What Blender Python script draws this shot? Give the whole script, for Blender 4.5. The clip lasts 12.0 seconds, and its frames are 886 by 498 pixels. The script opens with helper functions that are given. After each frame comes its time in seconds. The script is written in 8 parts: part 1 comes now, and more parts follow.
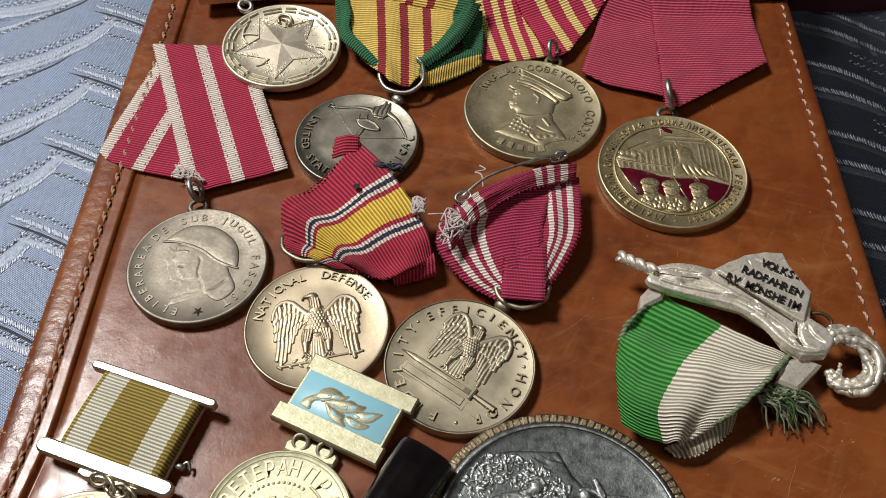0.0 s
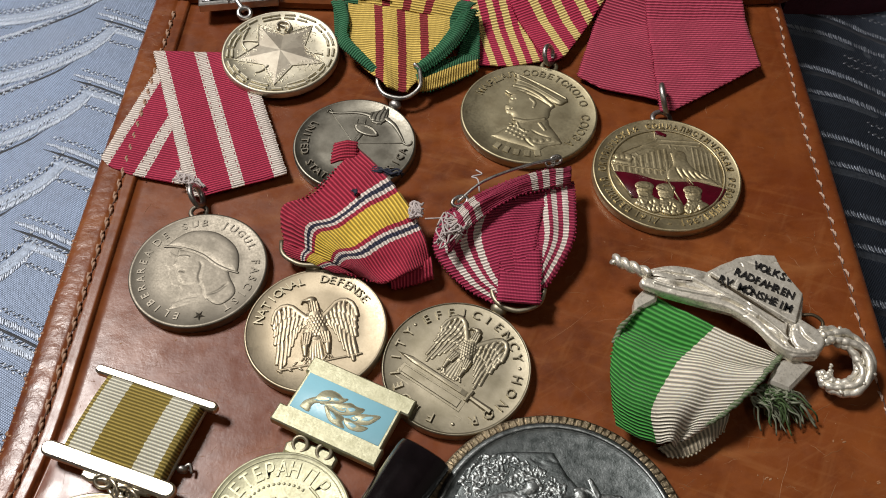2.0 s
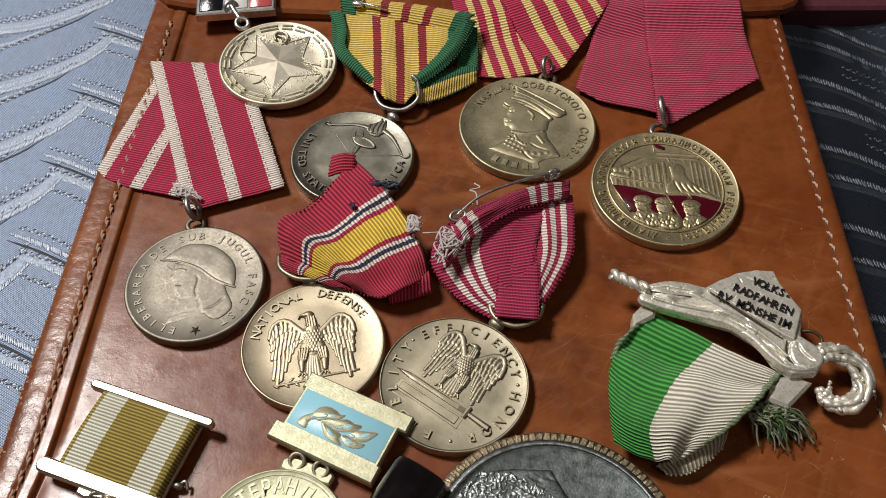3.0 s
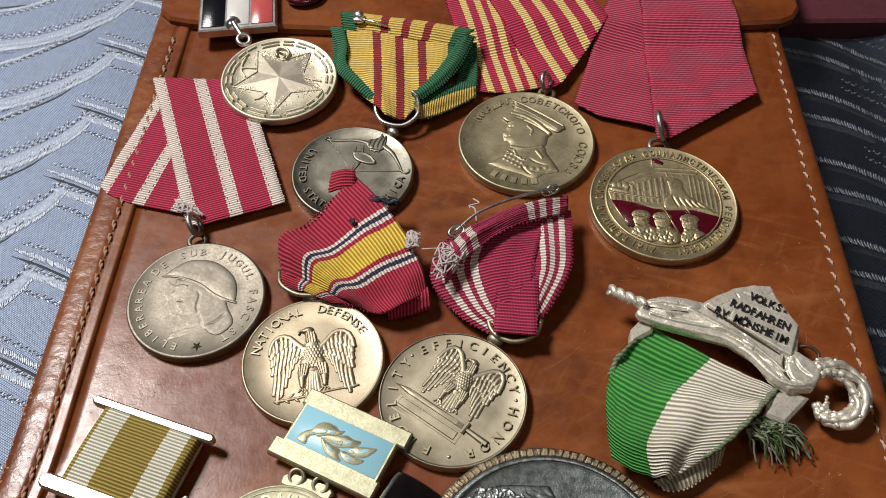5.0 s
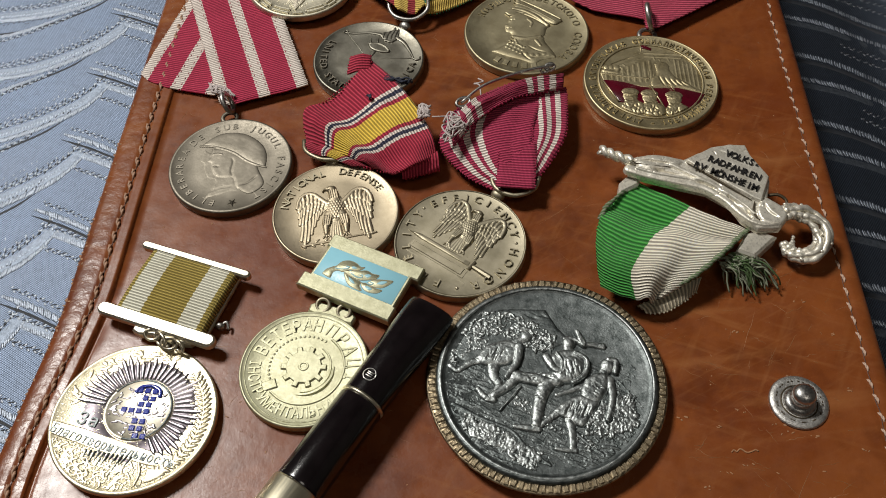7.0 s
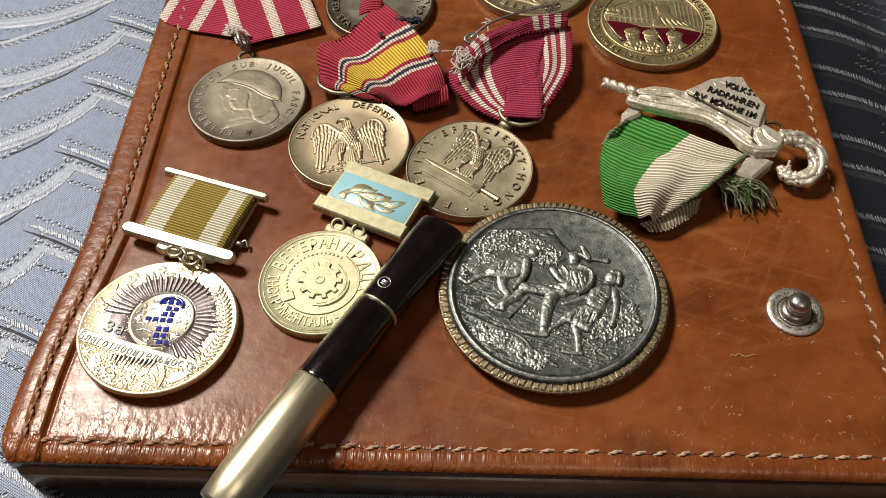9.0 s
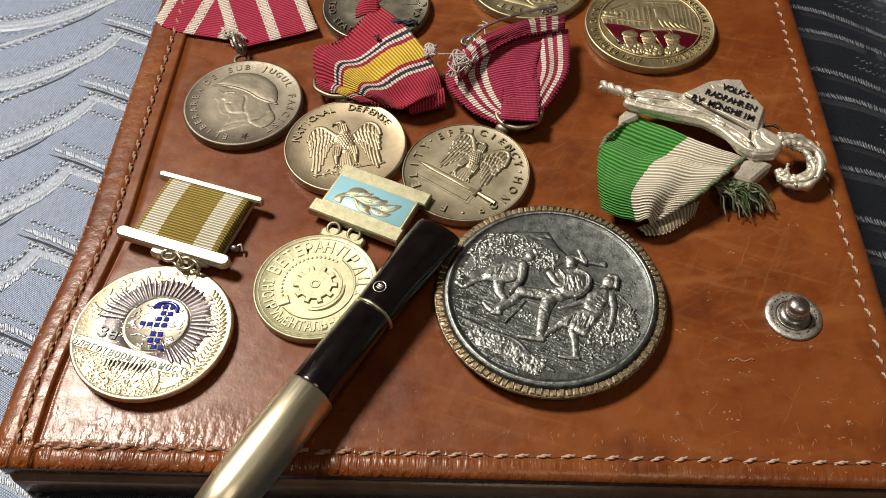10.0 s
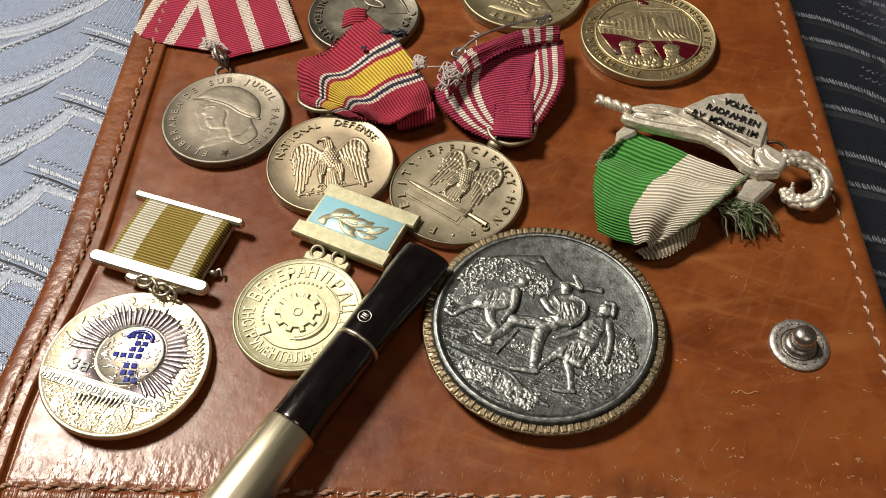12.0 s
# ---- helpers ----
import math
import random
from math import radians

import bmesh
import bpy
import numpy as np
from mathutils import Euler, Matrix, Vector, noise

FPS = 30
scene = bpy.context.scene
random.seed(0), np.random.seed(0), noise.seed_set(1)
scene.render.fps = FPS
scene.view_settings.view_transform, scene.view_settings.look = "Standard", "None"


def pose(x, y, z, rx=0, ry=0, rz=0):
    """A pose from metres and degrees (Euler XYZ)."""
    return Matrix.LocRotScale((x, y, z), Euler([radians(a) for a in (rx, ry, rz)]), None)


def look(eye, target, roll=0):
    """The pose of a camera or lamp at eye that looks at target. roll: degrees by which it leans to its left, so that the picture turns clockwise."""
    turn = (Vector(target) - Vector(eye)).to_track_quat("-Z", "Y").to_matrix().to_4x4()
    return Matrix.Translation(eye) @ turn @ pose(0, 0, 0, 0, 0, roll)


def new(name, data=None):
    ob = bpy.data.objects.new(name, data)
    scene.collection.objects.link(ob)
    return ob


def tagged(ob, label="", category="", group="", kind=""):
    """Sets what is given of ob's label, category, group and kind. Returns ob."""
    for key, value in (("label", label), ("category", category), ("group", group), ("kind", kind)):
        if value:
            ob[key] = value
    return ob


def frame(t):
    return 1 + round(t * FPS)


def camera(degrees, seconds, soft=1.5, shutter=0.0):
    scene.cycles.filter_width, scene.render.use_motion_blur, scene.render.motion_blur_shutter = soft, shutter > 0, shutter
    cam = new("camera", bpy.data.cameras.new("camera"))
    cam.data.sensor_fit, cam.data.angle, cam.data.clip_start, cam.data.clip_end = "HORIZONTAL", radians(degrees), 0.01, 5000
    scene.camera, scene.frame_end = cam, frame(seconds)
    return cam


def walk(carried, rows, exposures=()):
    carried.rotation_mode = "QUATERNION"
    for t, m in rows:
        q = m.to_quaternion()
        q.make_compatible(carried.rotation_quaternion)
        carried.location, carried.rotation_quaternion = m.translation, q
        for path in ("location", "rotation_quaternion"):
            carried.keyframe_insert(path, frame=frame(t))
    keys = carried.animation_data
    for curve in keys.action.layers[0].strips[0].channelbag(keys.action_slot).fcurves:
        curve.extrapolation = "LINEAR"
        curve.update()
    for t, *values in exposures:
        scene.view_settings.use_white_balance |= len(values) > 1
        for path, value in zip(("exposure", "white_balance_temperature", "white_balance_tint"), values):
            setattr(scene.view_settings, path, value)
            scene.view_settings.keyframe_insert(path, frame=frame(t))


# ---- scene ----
cam = camera(54.00, 12.0, 1.0)
PATH = [
    (0, (0.02056, -0.01340, 0.21260), (0.01608, 0.10335, 0.05028), -0.47),
    (0.5, (0.01991, -0.01382, 0.21384), (0.01575, 0.10272, 0.05135), -0.40),
    (1, (0.02201, -0.01557, 0.21516), (0.01747, 0.10109, 0.05277), -0.56),
    (1.5, (0.02219, -0.01446, 0.21501), (0.01712, 0.10200, 0.05250), -0.95),
    (2, (0.02188, -0.01416, 0.21558), (0.01680, 0.10240, 0.05313), -0.99),
    (2.5, (0.02281, -0.01246, 0.21617), (0.01784, 0.10417, 0.05377), -0.93),
    (3, (0.02162, -0.01130, 0.21665), (0.01721, 0.10552, 0.05437), -0.58),
    (4.8, (0.02455, -0.01052, 0.21786), (0.01812, 0.10741, 0.05646), -1.58),
    (5, (0.02323, -0.01019, 0.21924), (0.01739, 0.10756, 0.05769), -1.28),
    (5.5, (0.02456, -0.00649, 0.21753), (0.01869, 0.11129, 0.05599), -1.27),
    (6, (0.02445, -0.01506, 0.22144), (0.01796, 0.10217, 0.05952), -1.63),
    (6.5, (0.02456, -0.02979, 0.22092), (0.01751, 0.08679, 0.05857), -2.03),
    (7, (0.02482, -0.04797, 0.22042), (0.01671, 0.06715, 0.05707), -2.57),
    (7.5, (0.02526, -0.06264, 0.21613), (0.01689, 0.05193, 0.05241), -2.78),
    (7.7, (0.02470, -0.06465, 0.21625), (0.01622, 0.04888, 0.05182), -2.94),
    (9.5, (0.02274, -0.06857, 0.21573), (0.01493, 0.04771, 0.05320), -2.37),
    (10, (0.02380, -0.06752, 0.21520), (0.01566, 0.04875, 0.05267), -2.60),
    (10.5, (0.02296, -0.06764, 0.21658), (0.01526, 0.04825, 0.05376), -2.41),
    (11, (0.02450, -0.06904, 0.21476), (0.01727, 0.04760, 0.05246), -2.26),
    (11.5, (0.02431, -0.06543, 0.21233), (0.01692, 0.05049, 0.04951), -2.38),
    (12, (0.02523, -0.05680, 0.21139), (0.01768, 0.05860, 0.04822), -2.49),
]
walk(cam, [(t, look(eye, target, roll)) for t, eye, target, roll in PATH], [(0, -0.06, 6350, 12), (1, -0.1, 6350, 12), (3, -0.09, 6350, 12), (5, 0.03, 6350, 13), (5.5, 0.03, 6350, 13), (6.5, -0.14, 6350, 10), (7, -0.18, 6350, 9), (7.5, 0.04, 6850, 11), (9.5, 0.16, 7200, 12), (12, 0.14, 7200, 12)])

# ---- world, lamps ----
KEY_AIM = Vector((0.02, 0.09, 0.05))
key_data = bpy.data.lights.new("desk_lamp_light", "AREA")
key_data.shape, key_data.size, key_data.energy, key_data.color = "DISK", 0.36, 26.2, (1.0, 0.95, 0.88)
key = new("desk_lamp_light", key_data)
key.matrix_world = look((-0.74, 0.533, 1.35), KEY_AIM)
# added fill that lifts the shadows; no lamp is known there
top_data = bpy.data.lights.new("fill_light", "AREA")
top_data.shape, top_data.size, top_data.energy, top_data.color = "DISK", 0.6, 3.0, (1.0, 0.9, 0.78)
top = new("fill_light", top_data)
top.matrix_world = look((0.35, -0.65, 1.7), (0.02, 0.08, 0.05))
world = bpy.data.worlds.new("room_air")
world.use_nodes = True
world.node_tree.nodes["Background"].inputs[0].default_value = (0.9, 0.88, 0.85, 1)
world.node_tree.nodes["Background"].inputs[1].default_value = 0.1
scene.world = world

# ---- materials ----
MM = 0.001


class Nodes:
    """Short hand for building one node material; texture coordinates are object space in metres."""

    def __init__(self, name):
        self.mat = bpy.data.materials.new(name)
        self.mat.use_nodes = True
        self.tree = self.mat.node_tree
        self.bsdf = self.tree.nodes["Principled BSDF"]
        self.pos = None

    def add(self, kind, operation="", data_type="", blend_type="", feature=""):
        node = self.tree.nodes.new(kind)
        if operation:
            node.operation = operation
        if data_type:
            node.data_type = data_type
        if blend_type:
            node.blend_type = blend_type
        if feature:
            node.feature = feature
        return node

    def link(self, a, b):
        self.tree.links.new(a, b)

    def place(self):
        if self.pos is None:
            self.pos = self.add("ShaderNodeTexCoord").outputs["Object"]
        return self.pos

    def noise(self, per_mm, detail=3.0, rough=0.55, stretch=None):
        node = self.add("ShaderNodeTexNoise")
        node.inputs["Scale"].default_value = per_mm / MM
        node.inputs["Detail"].default_value = detail
        node.inputs["Roughness"].default_value = rough
        src = self.place()
        if stretch:
            m = self.add("ShaderNodeMapping")
            m.inputs["Scale"].default_value = stretch
            self.link(src, m.inputs["Vector"])
            src = m.outputs["Vector"]
        self.link(src, node.inputs["Vector"])
        return node.outputs["Fac"]

    def ramp(self, src, stops, mode="LINEAR"):
        node = self.add("ShaderNodeValToRGB")
        node.color_ramp.interpolation = mode
        el = node.color_ramp.elements
        while len(el) > 1:
            el.remove(el[-1])
        for n, (at, col) in enumerate(stops):
            e = el[0] if n == 0 else el.new(at)
            e.position = at
            e.color = (*col, 1) if len(col) == 3 else col
        self.link(src, node.inputs["Fac"])
        return node.outputs["Color"]

    def grey(self, src, a, b, lo=0.3, hi=0.7):
        return self.ramp(src, [(lo, (a, a, a)), (hi, (b, b, b))])

    def math(self, op, a, b=None):
        node = self.add("ShaderNodeMath", operation=op)
        for n, v in enumerate((a, b)):
            if v is None:
                continue
            if isinstance(v, (int, float)):
                node.inputs[n].default_value = v
            else:
                self.link(v, node.inputs[n])
        return node.outputs[0]

    def mix(self, fac, a, b, kind="MIX"):
        node = self.add("ShaderNodeMix", data_type="RGBA", blend_type=kind)
        for name, v in ((0, fac), (6, a), (7, b)):
            sock = node.inputs[name]
            if isinstance(v, (int, float)):
                sock.default_value = v
            elif isinstance(v, tuple):
                sock.default_value = (*v, 1)
            else:
                self.link(v, sock)
        return node.outputs[2]

    def bump(self, height, depth_mm, strength=1.0, below=None):
        node = self.add("ShaderNodeBump")
        node.inputs["Distance"].default_value = depth_mm * MM
        node.inputs["Strength"].default_value = strength
        self.link(height, node.inputs["Height"])
        if below is not None:
            self.link(below, node.inputs["Normal"])
        return node.outputs["Normal"]

    def put(self, **values):
        for key, v in values.items():
            sock = self.bsdf.inputs[key.replace("_", " ")]
            if isinstance(v, (int, float)):
                sock.default_value = v
            elif isinstance(v, tuple):
                sock.default_value = (*v, 1)
            else:
                self.link(v, sock)
        return self.mat


def metal(name, light, dark, rough=(0.28, 0.5), grain=0.007, patch=0.25):
    n = Nodes(name)
    big, fine = n.noise(patch, 4), n.noise(2.2, 3)
    col = n.mix(n.grey(big, 0.0, 1.0, 0.35, 0.68), light, dark)
    col = n.mix(n.grey(fine, 0.0, 0.22, 0.5, 0.75), col, dark)
    spot = n.ramp(n.noise(0.9, 4, 0.7), [(0.66, (0, 0, 0)), (0.72, (0.5, 0.5, 0.5))])
    col = n.mix(spot, col, tuple(0.5 * v for v in dark))
    scratch = n.noise(0.5, 4, 0.7, (1, 9, 1))
    return n.put(Base_Color=col, Metallic=1.0, Roughness=n.grey(fine, rough[0], rough[1]),
                 Normal=n.bump(scratch, grain, 0.6, n.bump(fine, grain)))


def ribbon(name, width, stops, rib=0.85, rough=0.75, depth=0.16, sheen=0.05, crest=0.42, trough=0.66, tip=(1.7, 1.6, 1.5)):
    """Grosgrain: stops of (mm across, colour); ribs run across the ribbon; the map's u and v are millimetres."""
    n = Nodes(name)
    uv = n.add("ShaderNodeUVMap")
    sep = n.add("ShaderNodeSeparateXYZ")
    n.link(uv.outputs["UV"], sep.inputs[0])
    jit = n.noise(1.8, 2)
    u = n.math("ADD", sep.outputs["X"], n.math("MULTIPLY", n.math("SUBTRACT", jit, 0.5), 0.35))
    u = n.math("ADD", u, n.math("MULTIPLY", n.math("SINE", n.math("MULTIPLY", sep.outputs["Y"], math.pi / rib)), 0.08))
    across = n.math("DIVIDE", u, width)
    col = n.ramp(across, [(max(0.0, a / width), c) for a, c in stops], "CONSTANT")
    sway = n.math("MULTIPLY", n.math("SUBTRACT", n.noise(0.25, 3), 0.5), 1.6)
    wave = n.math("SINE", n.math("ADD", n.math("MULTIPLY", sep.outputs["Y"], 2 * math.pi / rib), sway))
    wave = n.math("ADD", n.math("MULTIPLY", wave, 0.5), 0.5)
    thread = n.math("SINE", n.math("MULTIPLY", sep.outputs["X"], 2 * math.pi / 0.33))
    # sheen on the rib crests and shade in the troughs are put into the colour
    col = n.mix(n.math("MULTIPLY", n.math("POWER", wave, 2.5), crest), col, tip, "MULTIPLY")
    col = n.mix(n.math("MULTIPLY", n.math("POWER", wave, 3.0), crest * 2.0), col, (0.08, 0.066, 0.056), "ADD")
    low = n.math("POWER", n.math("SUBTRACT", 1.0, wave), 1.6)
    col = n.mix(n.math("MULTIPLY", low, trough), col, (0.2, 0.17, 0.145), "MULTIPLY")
    col = n.mix(n.grey(n.noise(2.6, 3), 0.0, 0.4, 0.45, 0.75), col, (0.62, 0.6, 0.57), "MULTIPLY")
    col = n.mix(n.grey(n.noise(0.16, 4), 0.0, 0.35, 0.4, 0.75), col, (0.6, 0.55, 0.5), "MULTIPLY")
    height = n.math("ADD", wave, n.math("MULTIPLY", thread, 0.08))
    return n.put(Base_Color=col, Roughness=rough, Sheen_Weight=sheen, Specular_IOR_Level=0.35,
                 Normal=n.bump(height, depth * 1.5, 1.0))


def plain(name, col, rough=0.5, spread=0.3, per_mm=0.4, depth=0.03, metallic=0.0, coat=0.0):
    n = Nodes(name)
    big, fine = n.noise(per_mm, 4), n.noise(per_mm * 8, 3)
    dark = tuple(c * (1 - spread) for c in col)
    c = n.mix(n.grey(big, 0, 1, 0.3, 0.7), col, dark)
    return n.put(Base_Color=c, Roughness=n.grey(fine, rough * 0.8, min(1, rough * 1.25)), Metallic=metallic,
                 Coat_Weight=coat, Coat_Roughness=0.1, Normal=n.bump(fine, depth))


def leather(name, base, worn, dark, rough=(0.3, 0.5), pore=0.05, hem=False):
    n = Nodes(name)
    cloud, spots, fine = n.noise(0.028, 5, 0.6), n.noise(0.16, 5, 0.6), n.noise(1.6, 4)
    col = n.mix(n.grey(cloud, 0.0, 1.0, 0.38, 0.66), base, worn)
    col = n.mix(n.grey(spots, 0.0, 0.55, 0.5, 0.85), col, dark)
    col = n.mix(n.grey(n.noise(0.05, 4, 0.6), 0.0, 0.8, 0.5, 0.72), col, dark)
    line = n.noise(0.16, 5, 0.65, (1.0, 0.2, 1.0))
    col = n.mix(n.grey(line, 0.0, 0.5, 0.55, 0.7), col, worn)
    streak = n.noise(0.10, 6, 0.7, (0.5, 1.0, 1.0))
    col = n.mix(n.grey(streak, 0.0, 0.5, 0.52, 0.7), col, tuple(c * 1.2 for c in worn))
    rub = n.grey(n.noise(0.022, 3), 0.0, 1.0, 0.42, 0.62)
    for ang, scale, amount in ((8, 0.13, 0.42), (-18, 0.30, 0.3), (64, 0.30, 0.2), (30, 0.8, 0.16)):
        turn = n.add("ShaderNodeMapping")
        turn.inputs["Rotation"].default_value = (0, 0, radians(ang))
        turn.vector_type = "TEXTURE"
        turn.inputs["Scale"].default_value = (9.0, 1.0, 1.0)
        n.link(n.place(), turn.inputs["Vector"])
        tex = n.add("ShaderNodeTexNoise")
        tex.inputs["Scale"].default_value = scale * 1.4 / MM
        tex.inputs["Detail"].default_value = 5.0
        n.link(turn.outputs["Vector"], tex.inputs["Vector"])
        mask = n.math("MULTIPLY", n.grey(tex.outputs["Fac"], 0.0, amount, 0.56, 0.70), rub)
        col = n.mix(mask, col, (worn[0] * 1.5, worn[1] * 2.1, worn[2] * 3.0))
    vor = n.add("ShaderNodeTexVoronoi", feature="DISTANCE_TO_EDGE")
    vor.inputs["Scale"].default_value = 900.0
    n.link(n.place(), vor.inputs["Vector"])
    cell = n.grey(vor.outputs["Distance"], 0.0, 1.0, 0.0, 0.12)
    spec = n.ramp(n.noise(0.7, 5, 0.7), [(0.70, (0, 0, 0)), (0.75, (0.6, 0.6, 0.6))])
    col = n.mix(spec, col, (0.5, 0.3, 0.17))
    normal = n.bump(cell, pore * 0.25, 0.12, n.bump(n.noise(0.06, 4), 0.5, 0.35, n.bump(n.noise(0.45, 5, 0.6), 0.06, 0.3, n.bump(fine, pore * 0.5, 0.6))))
    if hem:
        # stitched front hem: pressed ridges across it, crumpled grain over its left end
        sep = n.add("ShaderNodeSeparateXYZ")
        n.link(n.place(), sep.inputs[0])
        below = n.grey(n.math("ADD", n.math("MULTIPLY", sep.outputs["Y"], 40.0), 4.5), 1.0, 0.0, 0.50, 0.56)
        ridge = n.noise(0.8, 2, 0.5, (1.0, 0.1, 1.0))
        fade = n.grey(n.math("ADD", n.math("MULTIPLY", sep.outputs["X"], 10.0), 0.6), 1.0, 0.22, 0.3, 0.75)
        normal = n.bump(n.math("MULTIPLY", n.math("MULTIPLY", n.grey(ridge, 0, 1, 0.35, 0.65), below), fade), 0.34, 0.9, normal)
        near = n.grey(n.math("ADD", n.math("MULTIPLY", sep.outputs["Y"], 30.0), 3.4), 1.0, 0.0, 0.50, 0.74)
        left = n.grey(n.math("ADD", n.math("MULTIPLY", sep.outputs["X"], 10.0), 0.9), 1.0, 0.0, 0.35, 0.75)
        grain = n.noise(0.6, 2, 0.5, (1.0, 0.6, 1.0))
        normal = n.bump(n.math("MULTIPLY", n.math("MULTIPLY", grain, near), left), 0.3, 0.9, normal)
    coat = 0.5
    if hem:
        # the turned border left of the seam is a little drier and softly wrinkled
        border = n.grey(n.math("ADD", n.math("MULTIPLY", sep.outputs["X"], 40.0), 4.0), 1.0, 0.0, 0.55, 0.72)
        coat = n.math("SUBTRACT", 0.5, n.math("MULTIPLY", border, 0.12))
        wrinkle = n.noise(0.3, 3, 0.55)
        normal = n.bump(n.math("MULTIPLY", wrinkle, border), 0.5, 0.5, normal)
    return n.put(Base_Color=col, Roughness=n.grey(n.noise(0.3, 4), rough[0], rough[1]), Normal=normal,
                 Specular_IOR_Level=0.26, Coat_Weight=coat, Coat_Roughness=n.grey(n.noise(0.22, 4), 0.17, 0.34), Coat_Normal=normal)


def satin_gloss(n):
    """Threads that lie along x spread their gloss along y."""
    way = n.add("ShaderNodeCombineXYZ")
    way.inputs[1].default_value = 1.0
    n.put(Anisotropic=0.75, Tangent=way.outputs[0])


def cloth_satin():
    """Slate satin weave of the cover: dark threads with a strong, lengthwise gloss."""
    n = Nodes("slate_satin_weave")
    sep = n.add("ShaderNodeSeparateXYZ")
    n.link(n.place(), sep.inputs[0])
    along = n.math("ADD", sep.outputs["X"], n.math("MULTIPLY", sep.outputs["Y"], 0.35))
    wx = n.math("SINE", n.math("MULTIPLY", along, 2 * math.pi / (0.78 * MM)))
    wy = n.math("SINE", n.math("MULTIPLY", n.math("SUBTRACT", sep.outputs["Y"], n.math("MULTIPLY", sep.outputs["X"], 0.2)), 2 * math.pi / (0.66 * MM)))
    weave = n.math("MULTIPLY", wx, wy)
    w01 = n.math("ADD", n.math("MULTIPLY", weave, 0.5), 0.5)
    tone = n.noise(0.05, 4)
    col = n.mix(n.grey(w01, 0, 1, 0.25, 0.75), (0.043, 0.060, 0.089), (0.195, 0.237, 0.32))
    col = n.mix(n.grey(tone, 0, 0.3), col, (0.13, 0.147, 0.18))
    col = n.mix(n.grey(n.noise(0.7, 4, 0.65), 0, 0.35, 0.45, 0.7), col, (0.06, 0.072, 0.09))
    satin_gloss(n)
    return n.put(Base_Color=col, Metallic=0.97, Roughness=0.5, Normal=n.bump(weave, 0.04, 0.6))


def satin_thread(name, col, spread):
    n = Nodes(name)
    big, fine = n.noise(1.0, 4), n.noise(3.0, 3, 0.6, (1, 0.35, 1))
    c = n.mix(n.grey(big, 0, spread, 0.35, 0.7), col, tuple(v * 0.35 for v in col))
    c = n.mix(n.grey(fine, 0, 0.6, 0.45, 0.7), c, tuple(v * 0.45 for v in col))
    satin_gloss(n)
    return n.put(Base_Color=c, Metallic=0.9, Roughness=0.52, Normal=n.bump(fine, 0.1, 0.7))


def cast_metal():
    """Silver wash over rough white metal, greyed in patches."""
    n = Nodes("cast_silvered_metal")
    big, fine = n.noise(0.35, 4), n.noise(1.6, 4)
    col = n.mix(n.grey(big, 0, 1, 0.35, 0.7), (0.93, 0.89, 0.78), (0.70, 0.66, 0.56))
    col = n.mix(n.grey(fine, 0, 0.6, 0.5, 0.72), col, (0.27, 0.245, 0.20))
    return n.put(Base_Color=col, Metallic=0.62, Roughness=n.grey(fine, 0.36, 0.5), Normal=n.bump(fine, 0.06, 0.7, n.bump(big, 0.14, 0.5)))


def brushed():
    """Brass tube with brush marks along its length (the part's x axis)."""
    n = Nodes("brushed_brass_tube")
    line, big = n.noise(1.2, 4, 0.6, (0.04, 1, 1)), n.noise(0.1, 3)
    col = n.mix(n.grey(line, 0, 1, 0.35, 0.65), (0.95, 0.91, 0.72), (0.84, 0.78, 0.58))
    col = n.mix(n.grey(big, 0, 0.25), col, (0.72, 0.63, 0.40))
    return n.put(Base_Color=col, Metallic=1.0, Roughness=n.grey(line, 0.3, 0.44), Normal=n.bump(line, 0.02, 0.6))


LEATHER = leather("cognac_leather", (0.160, 0.037, 0.0085), (0.236, 0.068, 0.016), (0.092, 0.020, 0.0052), hem=True)
LEATHER_EDGE = leather("dark_burnished_leather_edge", (0.085, 0.027, 0.014), (0.13, 0.045, 0.02), (0.04, 0.014, 0.008), (0.2, 0.35))
LEATHER_BODY = leather("brown_leather_body", (0.20, 0.12, 0.075), (0.27, 0.17, 0.11), (0.11, 0.06, 0.037), (0.4, 0.6))
SATIN = cloth_satin()
CORD = satin_thread("pale_satin_cord", (0.39, 0.435, 0.51), 0.35)
BAND = satin_thread("soft_satin_band", (0.21, 0.245, 0.30), 0.5)
SPECK = satin_thread("grey_float_threads", (0.40, 0.435, 0.49), 0.4)
GROOVE = plain("dark_woven_groove", (0.018, 0.021, 0.028), 0.6, 0.4, 0.8, 0.05, 0.2)
THREAD_PALE = plain("waxed_cream_thread", (0.66, 0.47, 0.36), 0.6, 0.35, 1.5, 0.05)
THREAD_DARK = plain("dark_waxed_thread", (0.10, 0.04, 0.022), 0.5, 0.4, 1.5, 0.05)
THREAD_BROWN = plain("waxed_brown_thread", (0.52, 0.31, 0.20), 0.5, 0.45, 1.5, 0.05)
BRONZE_GREY = metal("grey_tombac", (0.265, 0.24, 0.195), (0.19, 0.172, 0.138), (0.48, 0.6))
BRONZE_LIGHT = metal("light_gilt_bronze", (0.49, 0.42, 0.30), (0.39, 0.33, 0.23), (0.44, 0.56))
BRONZE_DARK = metal("antique_bronze", (0.47, 0.425, 0.315), (0.34, 0.305, 0.215), (0.44, 0.58))
BRONZE_BLACK = metal("blackened_bronze", (0.30, 0.285, 0.235), (0.18, 0.168, 0.135), (0.4, 0.54))
